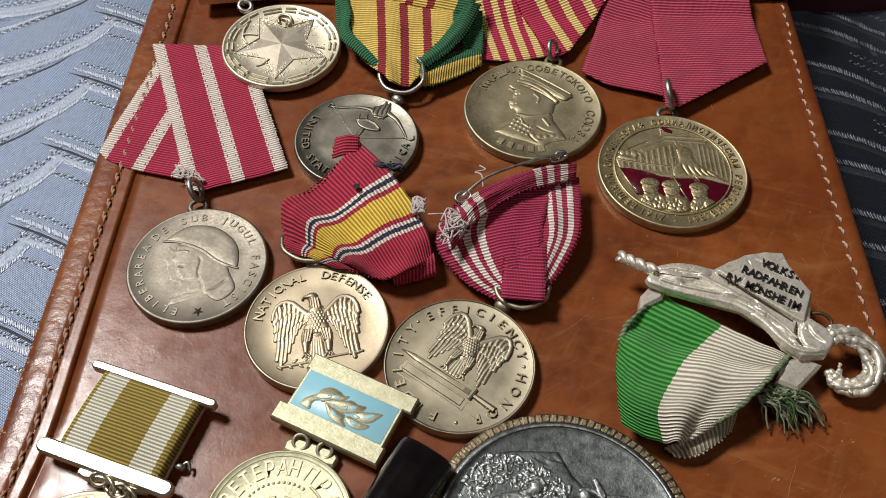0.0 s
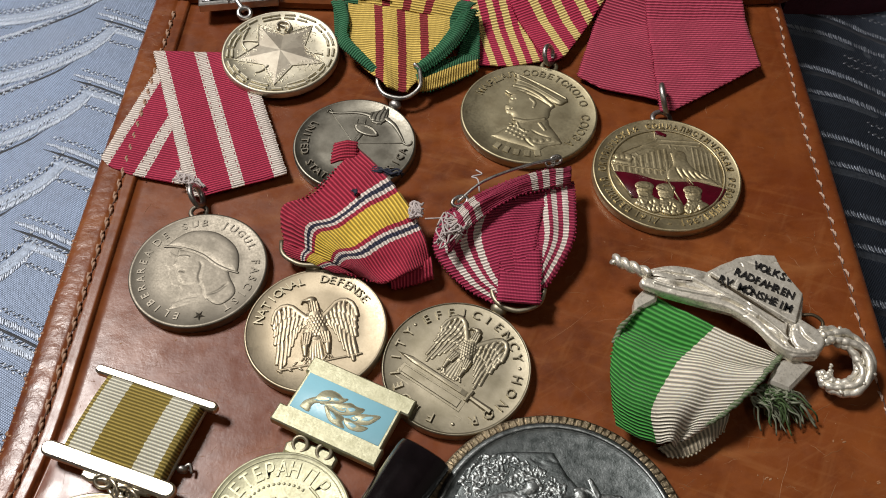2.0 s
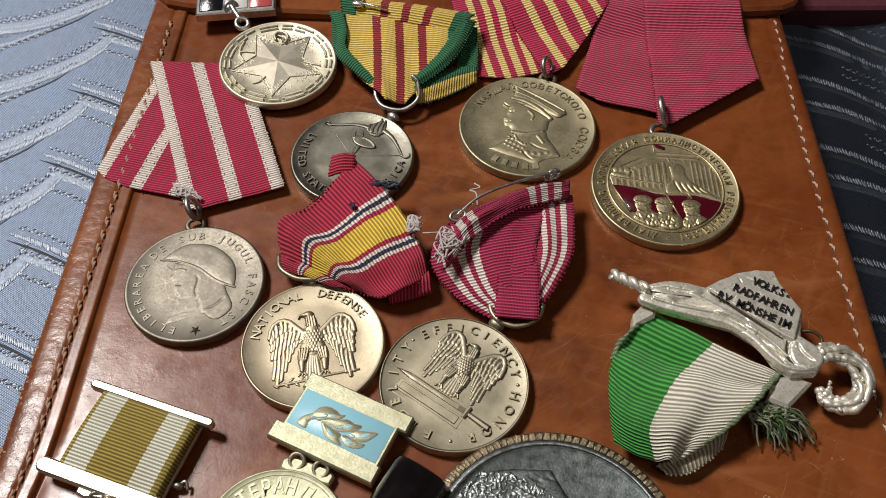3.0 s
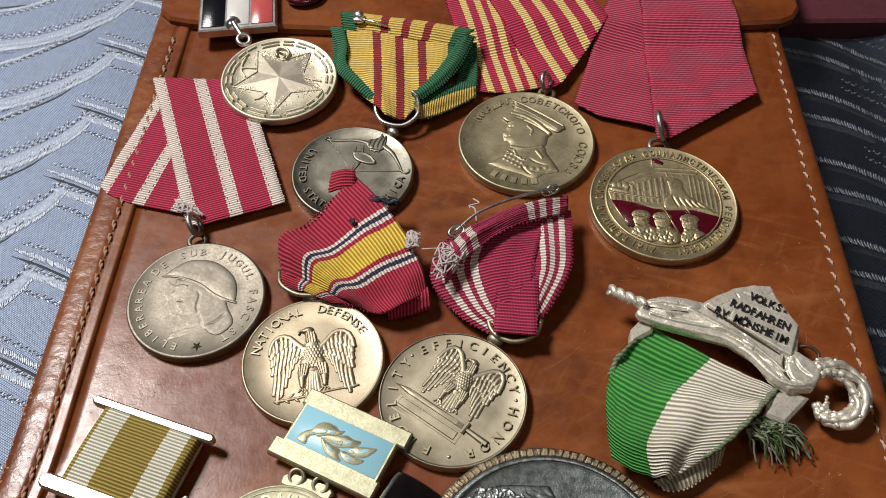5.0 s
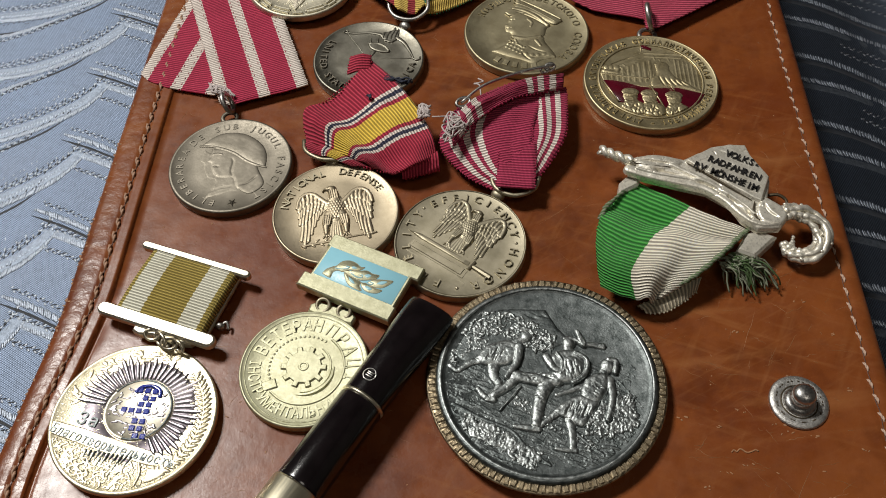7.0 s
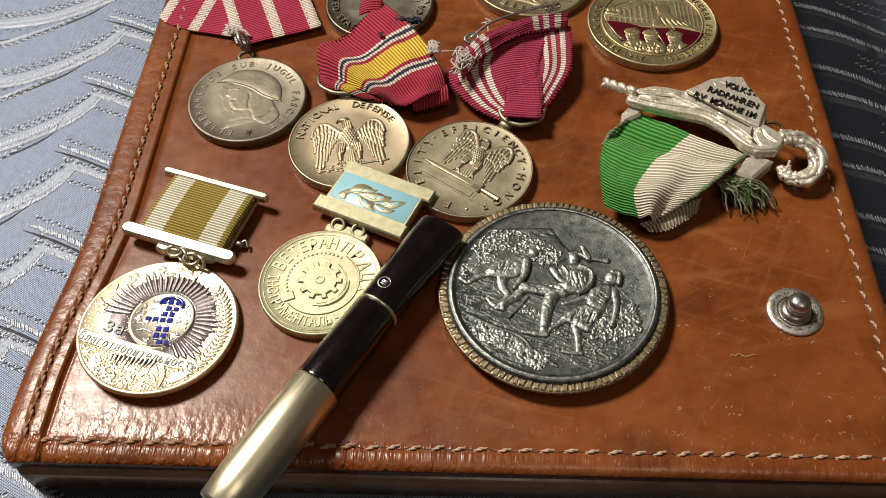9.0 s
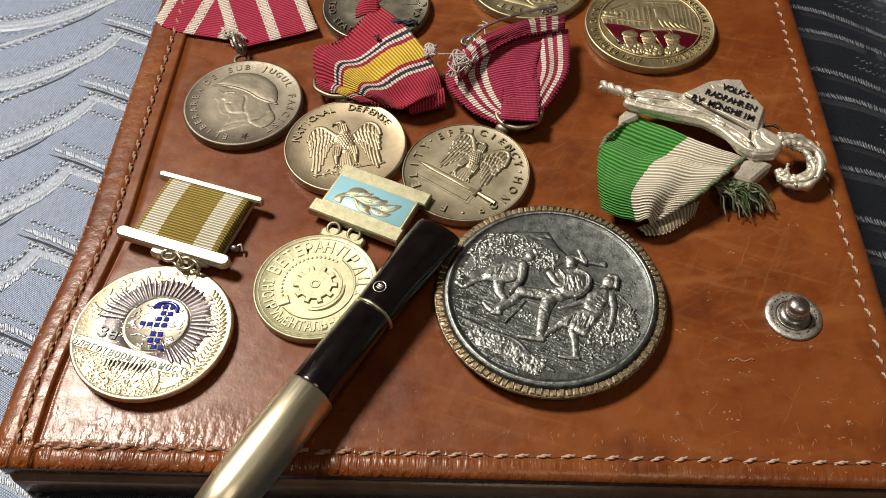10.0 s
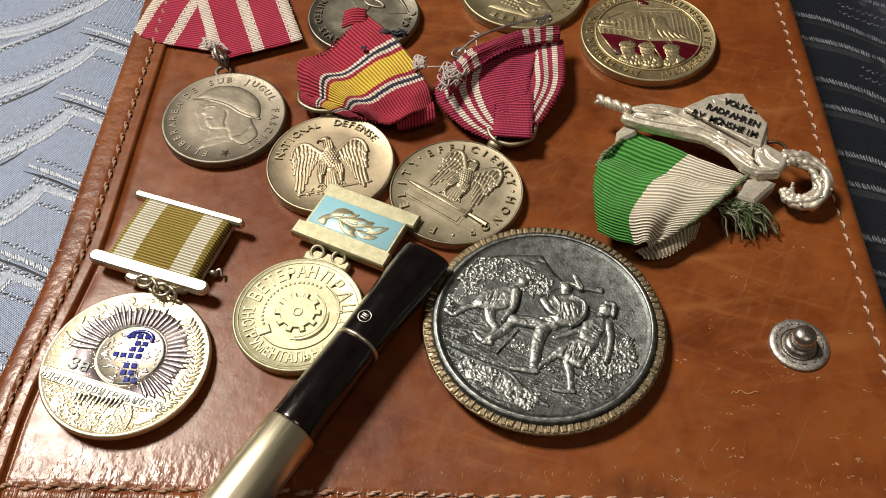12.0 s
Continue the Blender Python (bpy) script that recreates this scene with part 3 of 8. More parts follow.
def loft(parent, name, material, left, right, width, label="", nu=16, nv=40, belly=0.0, ripple=0.0, seed=0.0, thick=0.45, crosswise=0.0, world=True, picot=True, mid=None, shape=None, cuts=()):
    """A draped ribbon between two edge curves of 3D points, through a middle curve if there is one;
    belly arches it, ripple wrinkles it lengthwise, shape(u, v) lifts it, cuts trim it (each a point and the next, keeping what lies to the left)."""
    a, b = spline(left, nv + 1), spline(right, nv + 1)
    m = spline(mid, nv + 1) if mid else None
    bm = bmesh.new()
    uv = bm.loops.layers.uv.new("UVMap")
    run, vs = 0.0, []
    for j in range(nv + 1):
        if j:
            run += 0.5 * ((a[j] - a[j - 1]).length + (b[j] - b[j - 1]).length)
        vs.append(run)
    grid = []
    for j in range(nv + 1):
        row = []
        for i in range(nu + 1):
            u = i / nu
            p = a[j].lerp(b[j], u)
            if m:
                p = a[j] * (2 * (u - 0.5) * (u - 1)) + m[j] * (4 * u * (1 - u)) + b[j] * (2 * u * (u - 0.5))
            p.z += belly * math.sin(math.pi * u)
            if shape:
                p.z += shape(u, j / nv)
            p.z += ripple * (noise.noise(Vector((u * 4 + seed, vs[j] * 0.09, seed))) + 0.45 * noise.noise(Vector((u * 9, vs[j] * 0.22, seed + 5))) + 0.15 * noise.noise(Vector((u * 18, vs[j] * 0.5, seed + 2))))
            row.append(bm.verts.new(p))
        grid.append(row)
    for j in range(nv):
        for i in range(nu):
            f = bm.faces.new([grid[j][i], grid[j][i + 1], grid[j + 1][i + 1], grid[j + 1][i]])
            for loop, (c, d) in zip(f.loops, ((i, j), (i + 1, j), (i + 1, j + 1), (i, j + 1))):
                # crosswise: the stripes run from edge to edge, over that many millimetres of the length
                loop[uv].uv = (crosswise * vs[d] / run, width * c / nu) if crosswise else (width * c / nu, vs[d])
    for (px, py), (qx, qy) in cuts:
        way = Vector((qx - px, qy - py, 0))
        bmesh.ops.bisect_plane(bm, geom=bm.verts[:] + bm.edges[:] + bm.faces[:], plane_co=(px, py, 0), plane_no=(way.y, -way.x, 0), clear_outer=True)
    ob = finish_cloth(part(name, bm, material, parent, label, world=world), thick)
    if picot:
        rng = random.Random(int(seed * 7) + 2)
        for line in (left, right):
            edge = bmesh.new()
            picots(edge, spline(line, 240), rng)
            part("selvedge", edge, material, ob, world=world)
    return ob


class Relief:
    """Low relief as one skin over a plan grid; each shape is raised out of it by height, in millimetres."""

    def __init__(self, x0, y0, x1, y1, step=0.11):
        self.x, self.y = np.meshgrid(np.arange(x0, x1 + step, step), np.arange(y0, y1 + step, step))
        self.h = np.zeros(self.x.shape)
        self.x0, self.y0, self.step = x0, y0, step

    def window(self, pts, reach):
        xs, ys = [p[0] for p in pts], [p[1] for p in pts]
        ny, nx = self.h.shape
        i0, i1 = int((min(xs) - reach - self.x0) / self.step), int((max(xs) + reach - self.x0) / self.step) + 2
        j0, j1 = int((min(ys) - reach - self.y0) / self.step), int((max(ys) + reach - self.y0) / self.step) + 2
        return slice(max(0, j0), max(0, min(ny, j1))), slice(max(0, i0), max(0, min(nx, i1)))

    def near(self, pts, reach):
        """Distance, signed side and run (0 to 1) along a line of points, in a window round it."""
        win = self.window(pts, reach)
        x, y = self.x[win], self.y[win]
        best, side, along = np.full(x.shape, 1e9), np.zeros(x.shape), np.zeros(x.shape)
        lens = [math.hypot(b[0] - a[0], b[1] - a[1]) for a, b in zip(pts, pts[1:])]
        total, run = max(1e-6, sum(lens)), 0.0
        for a, b, ln in zip(pts, pts[1:], lens):
            if ln < 1e-6:
                continue
            ux, uy = (b[0] - a[0]) / ln, (b[1] - a[1]) / ln
            t = np.clip((x - a[0]) * ux + (y - a[1]) * uy, 0, ln)
            d = np.hypot(x - a[0] - t * ux, y - a[1] - t * uy)
            hit = d < best
            best = np.where(hit, d, best)
            side = np.where(hit, np.sign((x - a[0]) * uy - (y - a[1]) * ux), side)
            along = np.where(hit, (run + t) / total, along)
            run += ln
        return win, best, side, along

    def stroke(self, pts, w0, w1, high, base=0.0, lean=0.0, curve=True):
        pts = [tuple(p[:2]) for p in pts]
        if curve and len(pts) > 2:
            pts = [(p.x, p.y) for p in spline([(a, b, 0) for a, b in pts], 5 * len(pts))]
        win, d, side, t = self.near(pts, max(w0, w1))
        w = w0 + (w1 - w0) * t
        q = np.clip(d / w, 0, 1)
        up = base + high * np.sqrt(1 - q ** 2.2) * (1 + lean * side * q)
        self.h[win] = np.where(d < w, np.maximum(self.h[win], up), self.h[win])

    def crease(self, pts, wide, deep):
        pts = [(p.x, p.y) for p in spline([(a, b, 0) for a, b in pts], 5 * len(pts))]
        win, d, side, t = self.near(pts, wide * 2.5)
        cut = deep * np.exp(-(d / wide) ** 2) * np.clip(4 * t, 0, 1) * np.clip(4 * (1 - t), 0, 1)
        self.h[win] = np.where(self.h[win] > 0.05, np.maximum(0.04, self.h[win] - cut), self.h[win])

    def dome(self, x, y, a, b, rot, high, base=0.0):
        r = max(a, b)
        win = self.window([(x, y)], r)
        c, s = math.cos(radians(rot)), math.sin(radians(rot))
        dx, dy = self.x[win] - x, self.y[win] - y
        q = ((dx * c + dy * s) / a) ** 2 + ((dy * c - dx * s) / b) ** 2
        self.h[win] = np.where(q < 1, np.maximum(self.h[win], base + high * np.sqrt(np.clip(1 - q, 0, 1))), self.h[win])

    def poly(self, pts, high, soft, base=0.0, smooth=True):
        if smooth:
            pts = [(p.x, p.y) for p in spline([(a, b, 0) for a, b in list(pts) + [pts[0]]], 6 * len(pts))[:-1]]
        loop = list(pts) + [pts[0]]
        win, d, side, t = self.near(loop, 0.3)
        x, y = self.x[win], self.y[win]
        inside = np.zeros(x.shape, bool)
        for (ax, ay), (bx, by) in zip(loop, loop[1:]):
            if ay != by:
                inside ^= ((ay > y) != (by > y)) & (x < (bx - ax) * (y - ay) / (by - ay) + ax)
        q = 1 - np.clip(d / soft, 0, 1)
        self.h[win] = np.where(inside, np.maximum(self.h[win], base + high * np.sqrt(1 - q * q)), self.h[win])

    def grain(self, rng, size, amount):
        """Uneven hand-cut surface on all that is raised."""
        gen = np.random.default_rng(rng.randrange(10 ** 6))
        gx, gy = (self.x - self.x0) / size, (self.y - self.y0) / size
        i, j = gx.astype(int), gy.astype(int)
        n = gen.random((j.max() + 2, i.max() + 2)) - 0.5
        u, v = gx - i, gy - j
        u, v = u * u * (3 - 2 * u), v * v * (3 - 2 * v)
        soft = (n[j, i] * (1 - u) + n[j, i + 1] * u) * (1 - v) + (n[j + 1, i] * (1 - u) + n[j + 1, i + 1] * u) * v
        self.h = np.where(self.h > 0.1, np.maximum(0.08, self.h + amount * soft), self.h)

    def part(self, name, material, parent, z, label="", limit=1e9, low=1.0):
        h = np.where(self.x ** 2 + self.y ** 2 < limit ** 2, self.h * low, 0.0)
        up = h > 0.015
        cell = up[:-1, :-1] | up[1:, :-1] | up[:-1, 1:] | up[1:, 1:]
        used = np.zeros(h.shape, bool)
        for dj, di in ((0, 0), (1, 0), (0, 1), (1, 1)):
            used[dj:h.shape[0] - 1 + dj, di:h.shape[1] - 1 + di] |= cell
        index = np.cumsum(used.ravel()).reshape(h.shape) - 1
        co = np.stack([self.x[used], self.y[used], np.where(up, z + h, z - 0.12)[used]], 1) * MM
        j, i = np.nonzero(cell)
        faces = np.stack([index[j, i], index[j, i + 1], index[j + 1, i + 1], index[j + 1, i]], 1)
        me = bpy.data.meshes.new(name)
        me.from_pydata(co.tolist(), [], faces.tolist())
        me.shade_smooth()
        me.materials.append(material)
        ob = new(name, me)
        ob.parent = parent
        if label:
            ob["label"] = label
        return ob

# ---- setting: room, couch cover ----
def box(bm, x0, y0, z0, x1, y1, z1):
    return slab(bm, [(x0, y0), (x1, y0), (x1, y1), (x0, y1)], z0, z1, 0.5)


# unseen walls, ceiling and floor, added to shape bounce and reflections
def room():
    for name, dims in (("wall_north", (-2000, 2400, -420, 2000, 2500, 2000)), ("wall_south", (-2000, -2500, -420, 2000, -2400, 2000)),
                       ("wall_west", (-2100, -2500, -420, -2000, 2500, 2000)), ("wall_east", (2000, -2500, -420, 2100, 2500, 2000)),
                       ("ceiling", (-2100, -2500, 2003, 2100, 2500, 2100)), ("floor", (-2100, -2500, -120, 2100, 2500, 14))):
        ob = part(name, box(bmesh.new(), *dims), PAINT_WALL, None, smooth=False)
        tagged(ob, "added unseen " + name.split("_")[0] + " of the room", name.split("_")[0], kind="structure")


room()
SEAT = 38.0


def swell(x):
    t = max(0.0, min(1.0, (x - 142) / 40))
    return t * t * (3 - 2 * t)


def seat_height(x, y):
    """The cover lies flat under the case and swells a little beside it."""
    return SEAT + 0.5 * noise.noise(Vector((x * 0.012, y * 0.012, 3.0))) - 6.0 * max(0.0, min(1.0, (x - 106) / 8)) - 0.04 * max(0.0, min(90.0, x - 114)) + 9.0 * swell(x)


def cover():
    bm = bmesh.new()
    xs = [-900, -500, -300] + [-200 + 5 * k for k in range(81)] + [300, 500, 900]
    ys = [-700, -400, -200] + [-100 + 5 * k for k in range(81)] + [400, 600, 900]
    grid = [[bm.verts.new((x, y, seat_height(x, y))) for x in xs] for y in ys]
    for a, b in zip(grid, grid[1:]):
        for i in range(len(xs) - 1):
            bm.faces.new([a[i], a[i + 1], b[i + 1], b[i]])
    ob = part("ground", bm, SATIN, None)
    finish_cloth(ob, 4.0)
    return tagged(ob, "slate grey satin jacquard couch cover with woven arcs", "fabric", kind="structure")


COVER = cover()


def seam_on(bm, pts, half, high):
    """A flat raised strand on the cover through plan points."""
    line = spline([(x, y, 0) for x, y in pts], 40)
    rows = []
    for i, p in enumerate(line):
        t = i / 39
        a, b = line[max(0, i - 1)], line[min(39, i + 1)]
        side = (b - a).normalized().cross(Vector((0, 0, 1)))
        w = half * (min(1.0, 6 * t, 6 * (1 - t)) * 0.8 + 0.2)
        row = []
        for u, h in ((-1, -0.15), (-0.55, 0.8), (0.1, 1.0), (0.65, 0.7), (1, -0.15)):
            q = p + side * (u * w)
            row.append(bm.verts.new((q.x, q.y, seat_height(q.x, q.y) + high * h)))
        rows.append(row)
    for a, b in zip(rows, rows[1:]):
        for k in range(4):
            bm.faces.new([a[k], a[k + 1], b[k + 1], b[k]])


def dashes_on(bm, pts, rng, step=1.15, size=0.72, lean=(20, 75), flat=0.07):
    """A broken row of small float stitches."""
    line = spline([(x, y, 0) for x, y in pts], 60)
    run = 0.0
    for a, b in zip(line, line[1:]):
        run += (b - a).length
        if run > step:
            run = 0.0
            ang = math.degrees(math.atan2(b.y - a.y, b.x - a.x)) + rng.uniform(*lean)
            x, y = a.x + rng.uniform(-0.5, 0.5), a.y + rng.uniform(-0.7, 0.7)
            blob(bm, x, y, seat_height(x, y) + 0.03, size * rng.uniform(0.8, 1.7), size * 0.5, flat, ang, 6, 4)


def stitched_on(bm, pts, half, rng, lean=48.0, step=0.62):
    """A satin-stitch cord: slanted threads laid side by side, thinning out at both ends."""
    line = spline([(x, y, 0) for x, y in pts], 240)
    run, total = 0.0, sum((b - a).length for a, b in zip(line, line[1:]))
    done = 0.0
    for a, b in zip(line, line[1:]):
        ln = (b - a).length
        run, done = run + ln, done + ln
        if run < step:
            continue
        run -= step
        t = done / total
        w = half * (0.35 + 0.65 * min(1.0, 5 * t, 5 * (1 - t))) * rng.uniform(0.85, 1.15)
        ang = math.degrees(math.atan2(b.y - a.y, b.x - a.x)) + lean + rng.uniform(-7, 7)
        x, y = a.x + rng.uniform(-0.08, 0.08), a.y + rng.uniform(-0.14, 0.14)
        blob(bm, x, y, seat_height(x, y) + 0.02, w * 1.2, 0.36, 0.075, ang, 6, 4)


def looped_on(light, dark, pts, rng, step=1.05, size=0.62):
    """A row of pale thread loops with dark gaps between them."""
    line = spline([(x, y, 0) for x, y in pts], 200)
    run, k = 0.0, 0
    for a, b in zip(line, line[1:]):
        run += (b - a).length
        if run < step:
            continue
        run -= step
        k += 1
        base = math.degrees(math.atan2(b.y - a.y, b.x - a.x))
        side = 0.42 if k % 2 else -0.42
        x, y = a.x + rng.uniform(-0.2, 0.2), a.y + side + rng.uniform(-0.2, 0.2)
        blob(light, x, y, seat_height(x, y) + 0.03, size * rng.uniform(0.8, 1.35), 0.3, 0.06, base + (52 if k % 2 else -18) + rng.uniform(-12, 12), 6, 4)
        x, y = x + 0.45, y - side * 1.7
        blob(dark, x, y, seat_height(x, y), size * rng.uniform(0.7, 1.1), 0.26, 0.05, base + 40 + rng.uniform(-15, 15), 6, 4)


def woven_pattern():
    rng = random.Random(4)
    cord, speck, groove, band = bmesh.new(), bmesh.new(), bmesh.new(), bmesh.new()
    for k in range(-1, 10):
        y = 222.0 - 27.5 * (k - 1)
        rise = [(-150, y - 29), (-120, y - 25), (-108, y - 21), (-96, y - 13.2), (-90, y - 7), (-86.5, y)]
        stitched_on(cord, rise, 1.25, rng)
        stitched_on(cord, [(a - 1.2, b + 1.9) for a, b in rise[:5]], 0.55, rng, 60, 0.9)
        # grooves are dark strands laid on top: the valley's shade is in the colour
        seam_on(groove, [(a - 6, b - 7.4) for a, b in rise[:5]], 0.42, 0.06)
        stitched_on(cord, [(a - 12, b - 10.0) for a, b in rise[:4]], 1.05, rng)
        seam_on(band, [(a - 1, b + 2.4) for a, b in rise], 1.7, 0.05)
        looped_on(speck, groove, [(a - 2.4, b + 5.0) for a, b in rise], rng)
        looped_on(speck, groove, [(a - 3.2, b + 6.1) for a, b in rise[:5]], rng, 1.5, 0.5)
        looped_on(speck, groove, [(a - 14, b - 12.8) for a, b in rise[:5]], rng)
        dashes_on(groove, [(a - 5, b - 2.8) for a, b in rise[:5]], rng, 0.8, 0.42, (25, 50), 0.05)
        dashes_on(speck, [(a - 9, b + 4.2) for a, b in rise[:5]], rng, 1.6, 0.42)
        fall = [(-95, y - 20), (-86, y - 23.2), (-77.5, y - 27), (-66, y - 33)]
        stitched_on(cord, fall, 1.1, rng, -50)
        seam_on(groove, [(a, b - 2.2) for a, b in fall], 0.4, 0.06)
        stitched_on(cord, [(a + 7.5, b - 8.6) for a, b in fall], 0.95, rng, -50)
        looped_on(speck, groove, [(a + 3, b - 4.8) for a, b in fall], rng)
        looped_on(speck, groove, [(a + 1, b + 2.4) for a, b in fall], rng, 1.2, 0.5)
        seam_on(band, [(a + 4, b - 6.8) for a, b in fall], 1.3, 0.05)
        looped_on(speck, groove, [(a + 6, b - 12.6) for a, b in fall], rng)
        y = 218.0 - 28.6 * (k - 2)
        right = [(112, y + 2.6), (124.0, y), (133.5, y - 3.2), (143.6, y - 9.6), (155.5, y - 20), (165, y - 30)]
        stitched_on(cord, right[:5], 1.15, rng, -62, 0.8)
        seam_on(groove, [(a, b - 2.6) for a, b in right], 0.9, 0.1)
        stitched_on(cord, [(a + 2.5, b - 11.5) for a, b in right], 1.15, rng, -62, 0.8)
        seam_on(band, [(a + 2.5, b - 14.2) for a, b in right], 1.2, 0.05)
        looped_on(speck, groove, [(a + 4, b - 20) for a, b in right[2:]], rng, 1.0, 0.55)
        looped_on(speck, groove, [(a + 3, b + 5) for a, b in right[2:]], rng, 1.0, 0.55)
    for name, bm, m in (("pale_cord", cord, CORD), ("float_stitches", speck, SPECK), ("groove", groove, GROOVE), ("satin_band", band, BAND)):
        tagged(part(name, bm, m, COVER), kind="stuff")


woven_pattern()

# ---- leather case ----
TOP, FRONT, BACK, RIGHT = 50.0, -4.4, 235.0, 113.6


def left_edge(y):
    t = max(0.0, min(1.0, (58 - y) / 50))
    return -71.4 - 3.6 * t * t * (3 - 2 * t) + 3.0 * max(0.0, (1.5 - y) / 5.9) ** 2


def left_seam(y):
    t = max(0.0, min(1.0, (62 - y) / 52))
    return -64.0 - 5.6 * t * t * (3 - 2 * t)


def panel_height(x, y):
    """The lid's skin: nearly flat, rolled down at its rim, with a low welt along the left seam."""
    d = min(x - left_edge(y), RIGHT - x, y - FRONT)
    z = TOP + 0.12 * noise.noise(Vector((x * 0.03, y * 0.03, 1.0)))
    z -= 1.5 * math.exp(-max(0.0, d) / 0.8)
    s = x - left_seam(y)
    t = max(0.0, min(1.0, (s - 3.2) / 0.55))
    z += 0.95 * (1 - t * t * (3 - 2 * t)) - 0.25 * math.exp(-((s - 4.1) / 0.4) ** 2)
    z -= 0.35 * math.exp(-(s / 0.6) ** 2)
    z -= 0.25 * math.exp(-((x - 109) / 0.7) ** 2) + 0.3 * math.exp(-((y - 0.2) / 0.7) ** 2)
    return z


CASE = thing("leather_case", "cognac brown leather case with stitched lid, worn and glossy", "case", 20, 100, SEAT)


def lid():
    bm = bmesh.new()
    ts = sorted({0.0, 0.003, 0.007, 0.012, 0.018, 1.0, 0.997, 0.992, 0.985} | {0.02 + 0.0018 * k for k in range(23)} | {0.06 + 0.012 * k for k in range(75)} | {0.96 + 0.004 * k for k in range(9)})
    ys = [FRONT, FRONT + 0.3, FRONT + 0.7, FRONT + 1.3, FRONT + 2.1] + [-1.5 + 0.5 * k for k in range(8)] + [3 + 2.5 * k for k in range(94)]
    grid = []
    for y in ys:
        row = []
        for t in ts:
            x = left_edge(y) + (RIGHT - left_edge(y)) * t
            row.append(bm.verts.new((x, y, panel_height(x, y))))
        grid.append(row)
    for a, b in zip(grid, grid[1:]):
        for i in range(len(ts) - 1):
            bm.faces.new([a[i], a[i + 1], b[i + 1], b[i]])
    lid_ob = part("lid", bm, LEATHER, CASE, "glossy cognac leather lid with scuffs", world=True)
    edge = bmesh.new()
    pts = [(left_edge(y), y) for y in ys[::-1]] + [(RIGHT, y) for y in ys]
    rows = []
    for x, y in pts:
        out = -1 if x < 0 else 1
        z = panel_height(x, y)
        rows.append([edge.verts.new((x + out * o, y - (0.5 * o if y < FRONT + 0.1 else 0), zz)) for o, zz in ((0, z), (0.25, z - 0.5), (0.1, TOP - 3.0), (-1.4, TOP - 3.4))])
    for a, b in zip(rows, rows[1:]):
        for k in range(3):
            edge.faces.new([a[k], b[k], b[k + 1], a[k + 1]])
    part("lid_edge", edge, LEATHER_EDGE, CASE, "dark burnished cut edge of the lid", world=True)
    body = bmesh.new()
    slab(body, [(-71.0, FRONT - 1.0), (RIGHT - 2, FRONT - 1.0), (RIGHT - 2, BACK + 4), (-70.5, BACK + 4), (-74.6, 8.0), (-73.6, -2.6)], SEAT - 0.3, TOP - 4.0, 0.9)
    part("case_body", body, LEATHER_BODY, CASE, "brown leather body under the lid", world=True)
    return lid_ob


LID = lid()


def rope_stitch(length, radius):
    """One slanted, twisted stitch along x."""
    bm = bmesh.new()
    for s in (0, 1):
        pts = []
        for k in range(11):
            t = k / 10
            a = 7.0 * t + math.pi * s
            pts.append((length * (t - 0.5), 0.36 * (t - 0.5) + 0.45 * radius * math.cos(a), -0.22 + 0.45 * math.sin(math.pi * t) + 0.45 * radius * math.sin(a)))
        tube(bm, pts, radius * 0.72, 6, taper=lambda t: 0.55 + 0.45 * math.sin(math.pi * t))
    me = bpy.data.meshes.new("stitch")
    bmesh.ops.transform(bm, matrix=SCALE, verts=bm.verts)
    for f in bm.faces:
        f.smooth = True
    bm.to_mesh(me)
    bm.free()
    return me


def closing_flap():
    """The upper flap that folds over the lid's far end."""
    flap = bmesh.new()
    out = [(-66.5, 193.5), (-60, 192), (-46, 190.8), (-14, 189.6), (30, 189.8), (70, 191.4), (104, 194), (113, 194.8), (117, 197), (119.4, 201.3), (120, 212), (120, BACK), (-71.5, BACK), (-71, 205), (-69.8, 197)]
    slab(flap, out, TOP + 0.4, TOP + 3.2, 0.9)
    part("closing_flap", flap, LEATHER, CASE, "edge of the folded closing flap", smooth=False, world=True)


closing_flap()

# ---- medals ----
def disc(parent, r, thick, material, rim=0.9, lip=0.35, dish=0.0, label="", n=112):
    """A struck disc that stands on z = 0: rounded edge, raised rim and sunk field."""
    bm = bmesh.new()
    t = thick
    lathe(bm, [(0, 0), (r - 0.6, 0), (r - 0.12, 0.2), (r, 0.6), (r, t - 0.55), (r - 0.15, t - 0.12), (r - 0.45, t), (r - rim, t - 0.03),
               (r - rim - 0.3, t - lip), ((r - rim) * 0.6, t - lip + dish * 0.7), (0, t - lip + dish)], n)
    return part("disc", bm, material, parent, label)


def eyelet(parent, y, z, material, r=1.7, wire=0.6):
    """The small lug at a disc's top, with its hole."""
    bm = bmesh.new()
    tube(bm, circle(0, y, z, r, 24), wire, 8, closed=True)
    return part("eyelet", bm, material, parent)


def medal(name, label, x, y, z, rz, rx=0.0, ry=0.0):
    return thing(name, label, "medal", x, y, z, rx, ry, rz, group="medals on the case")


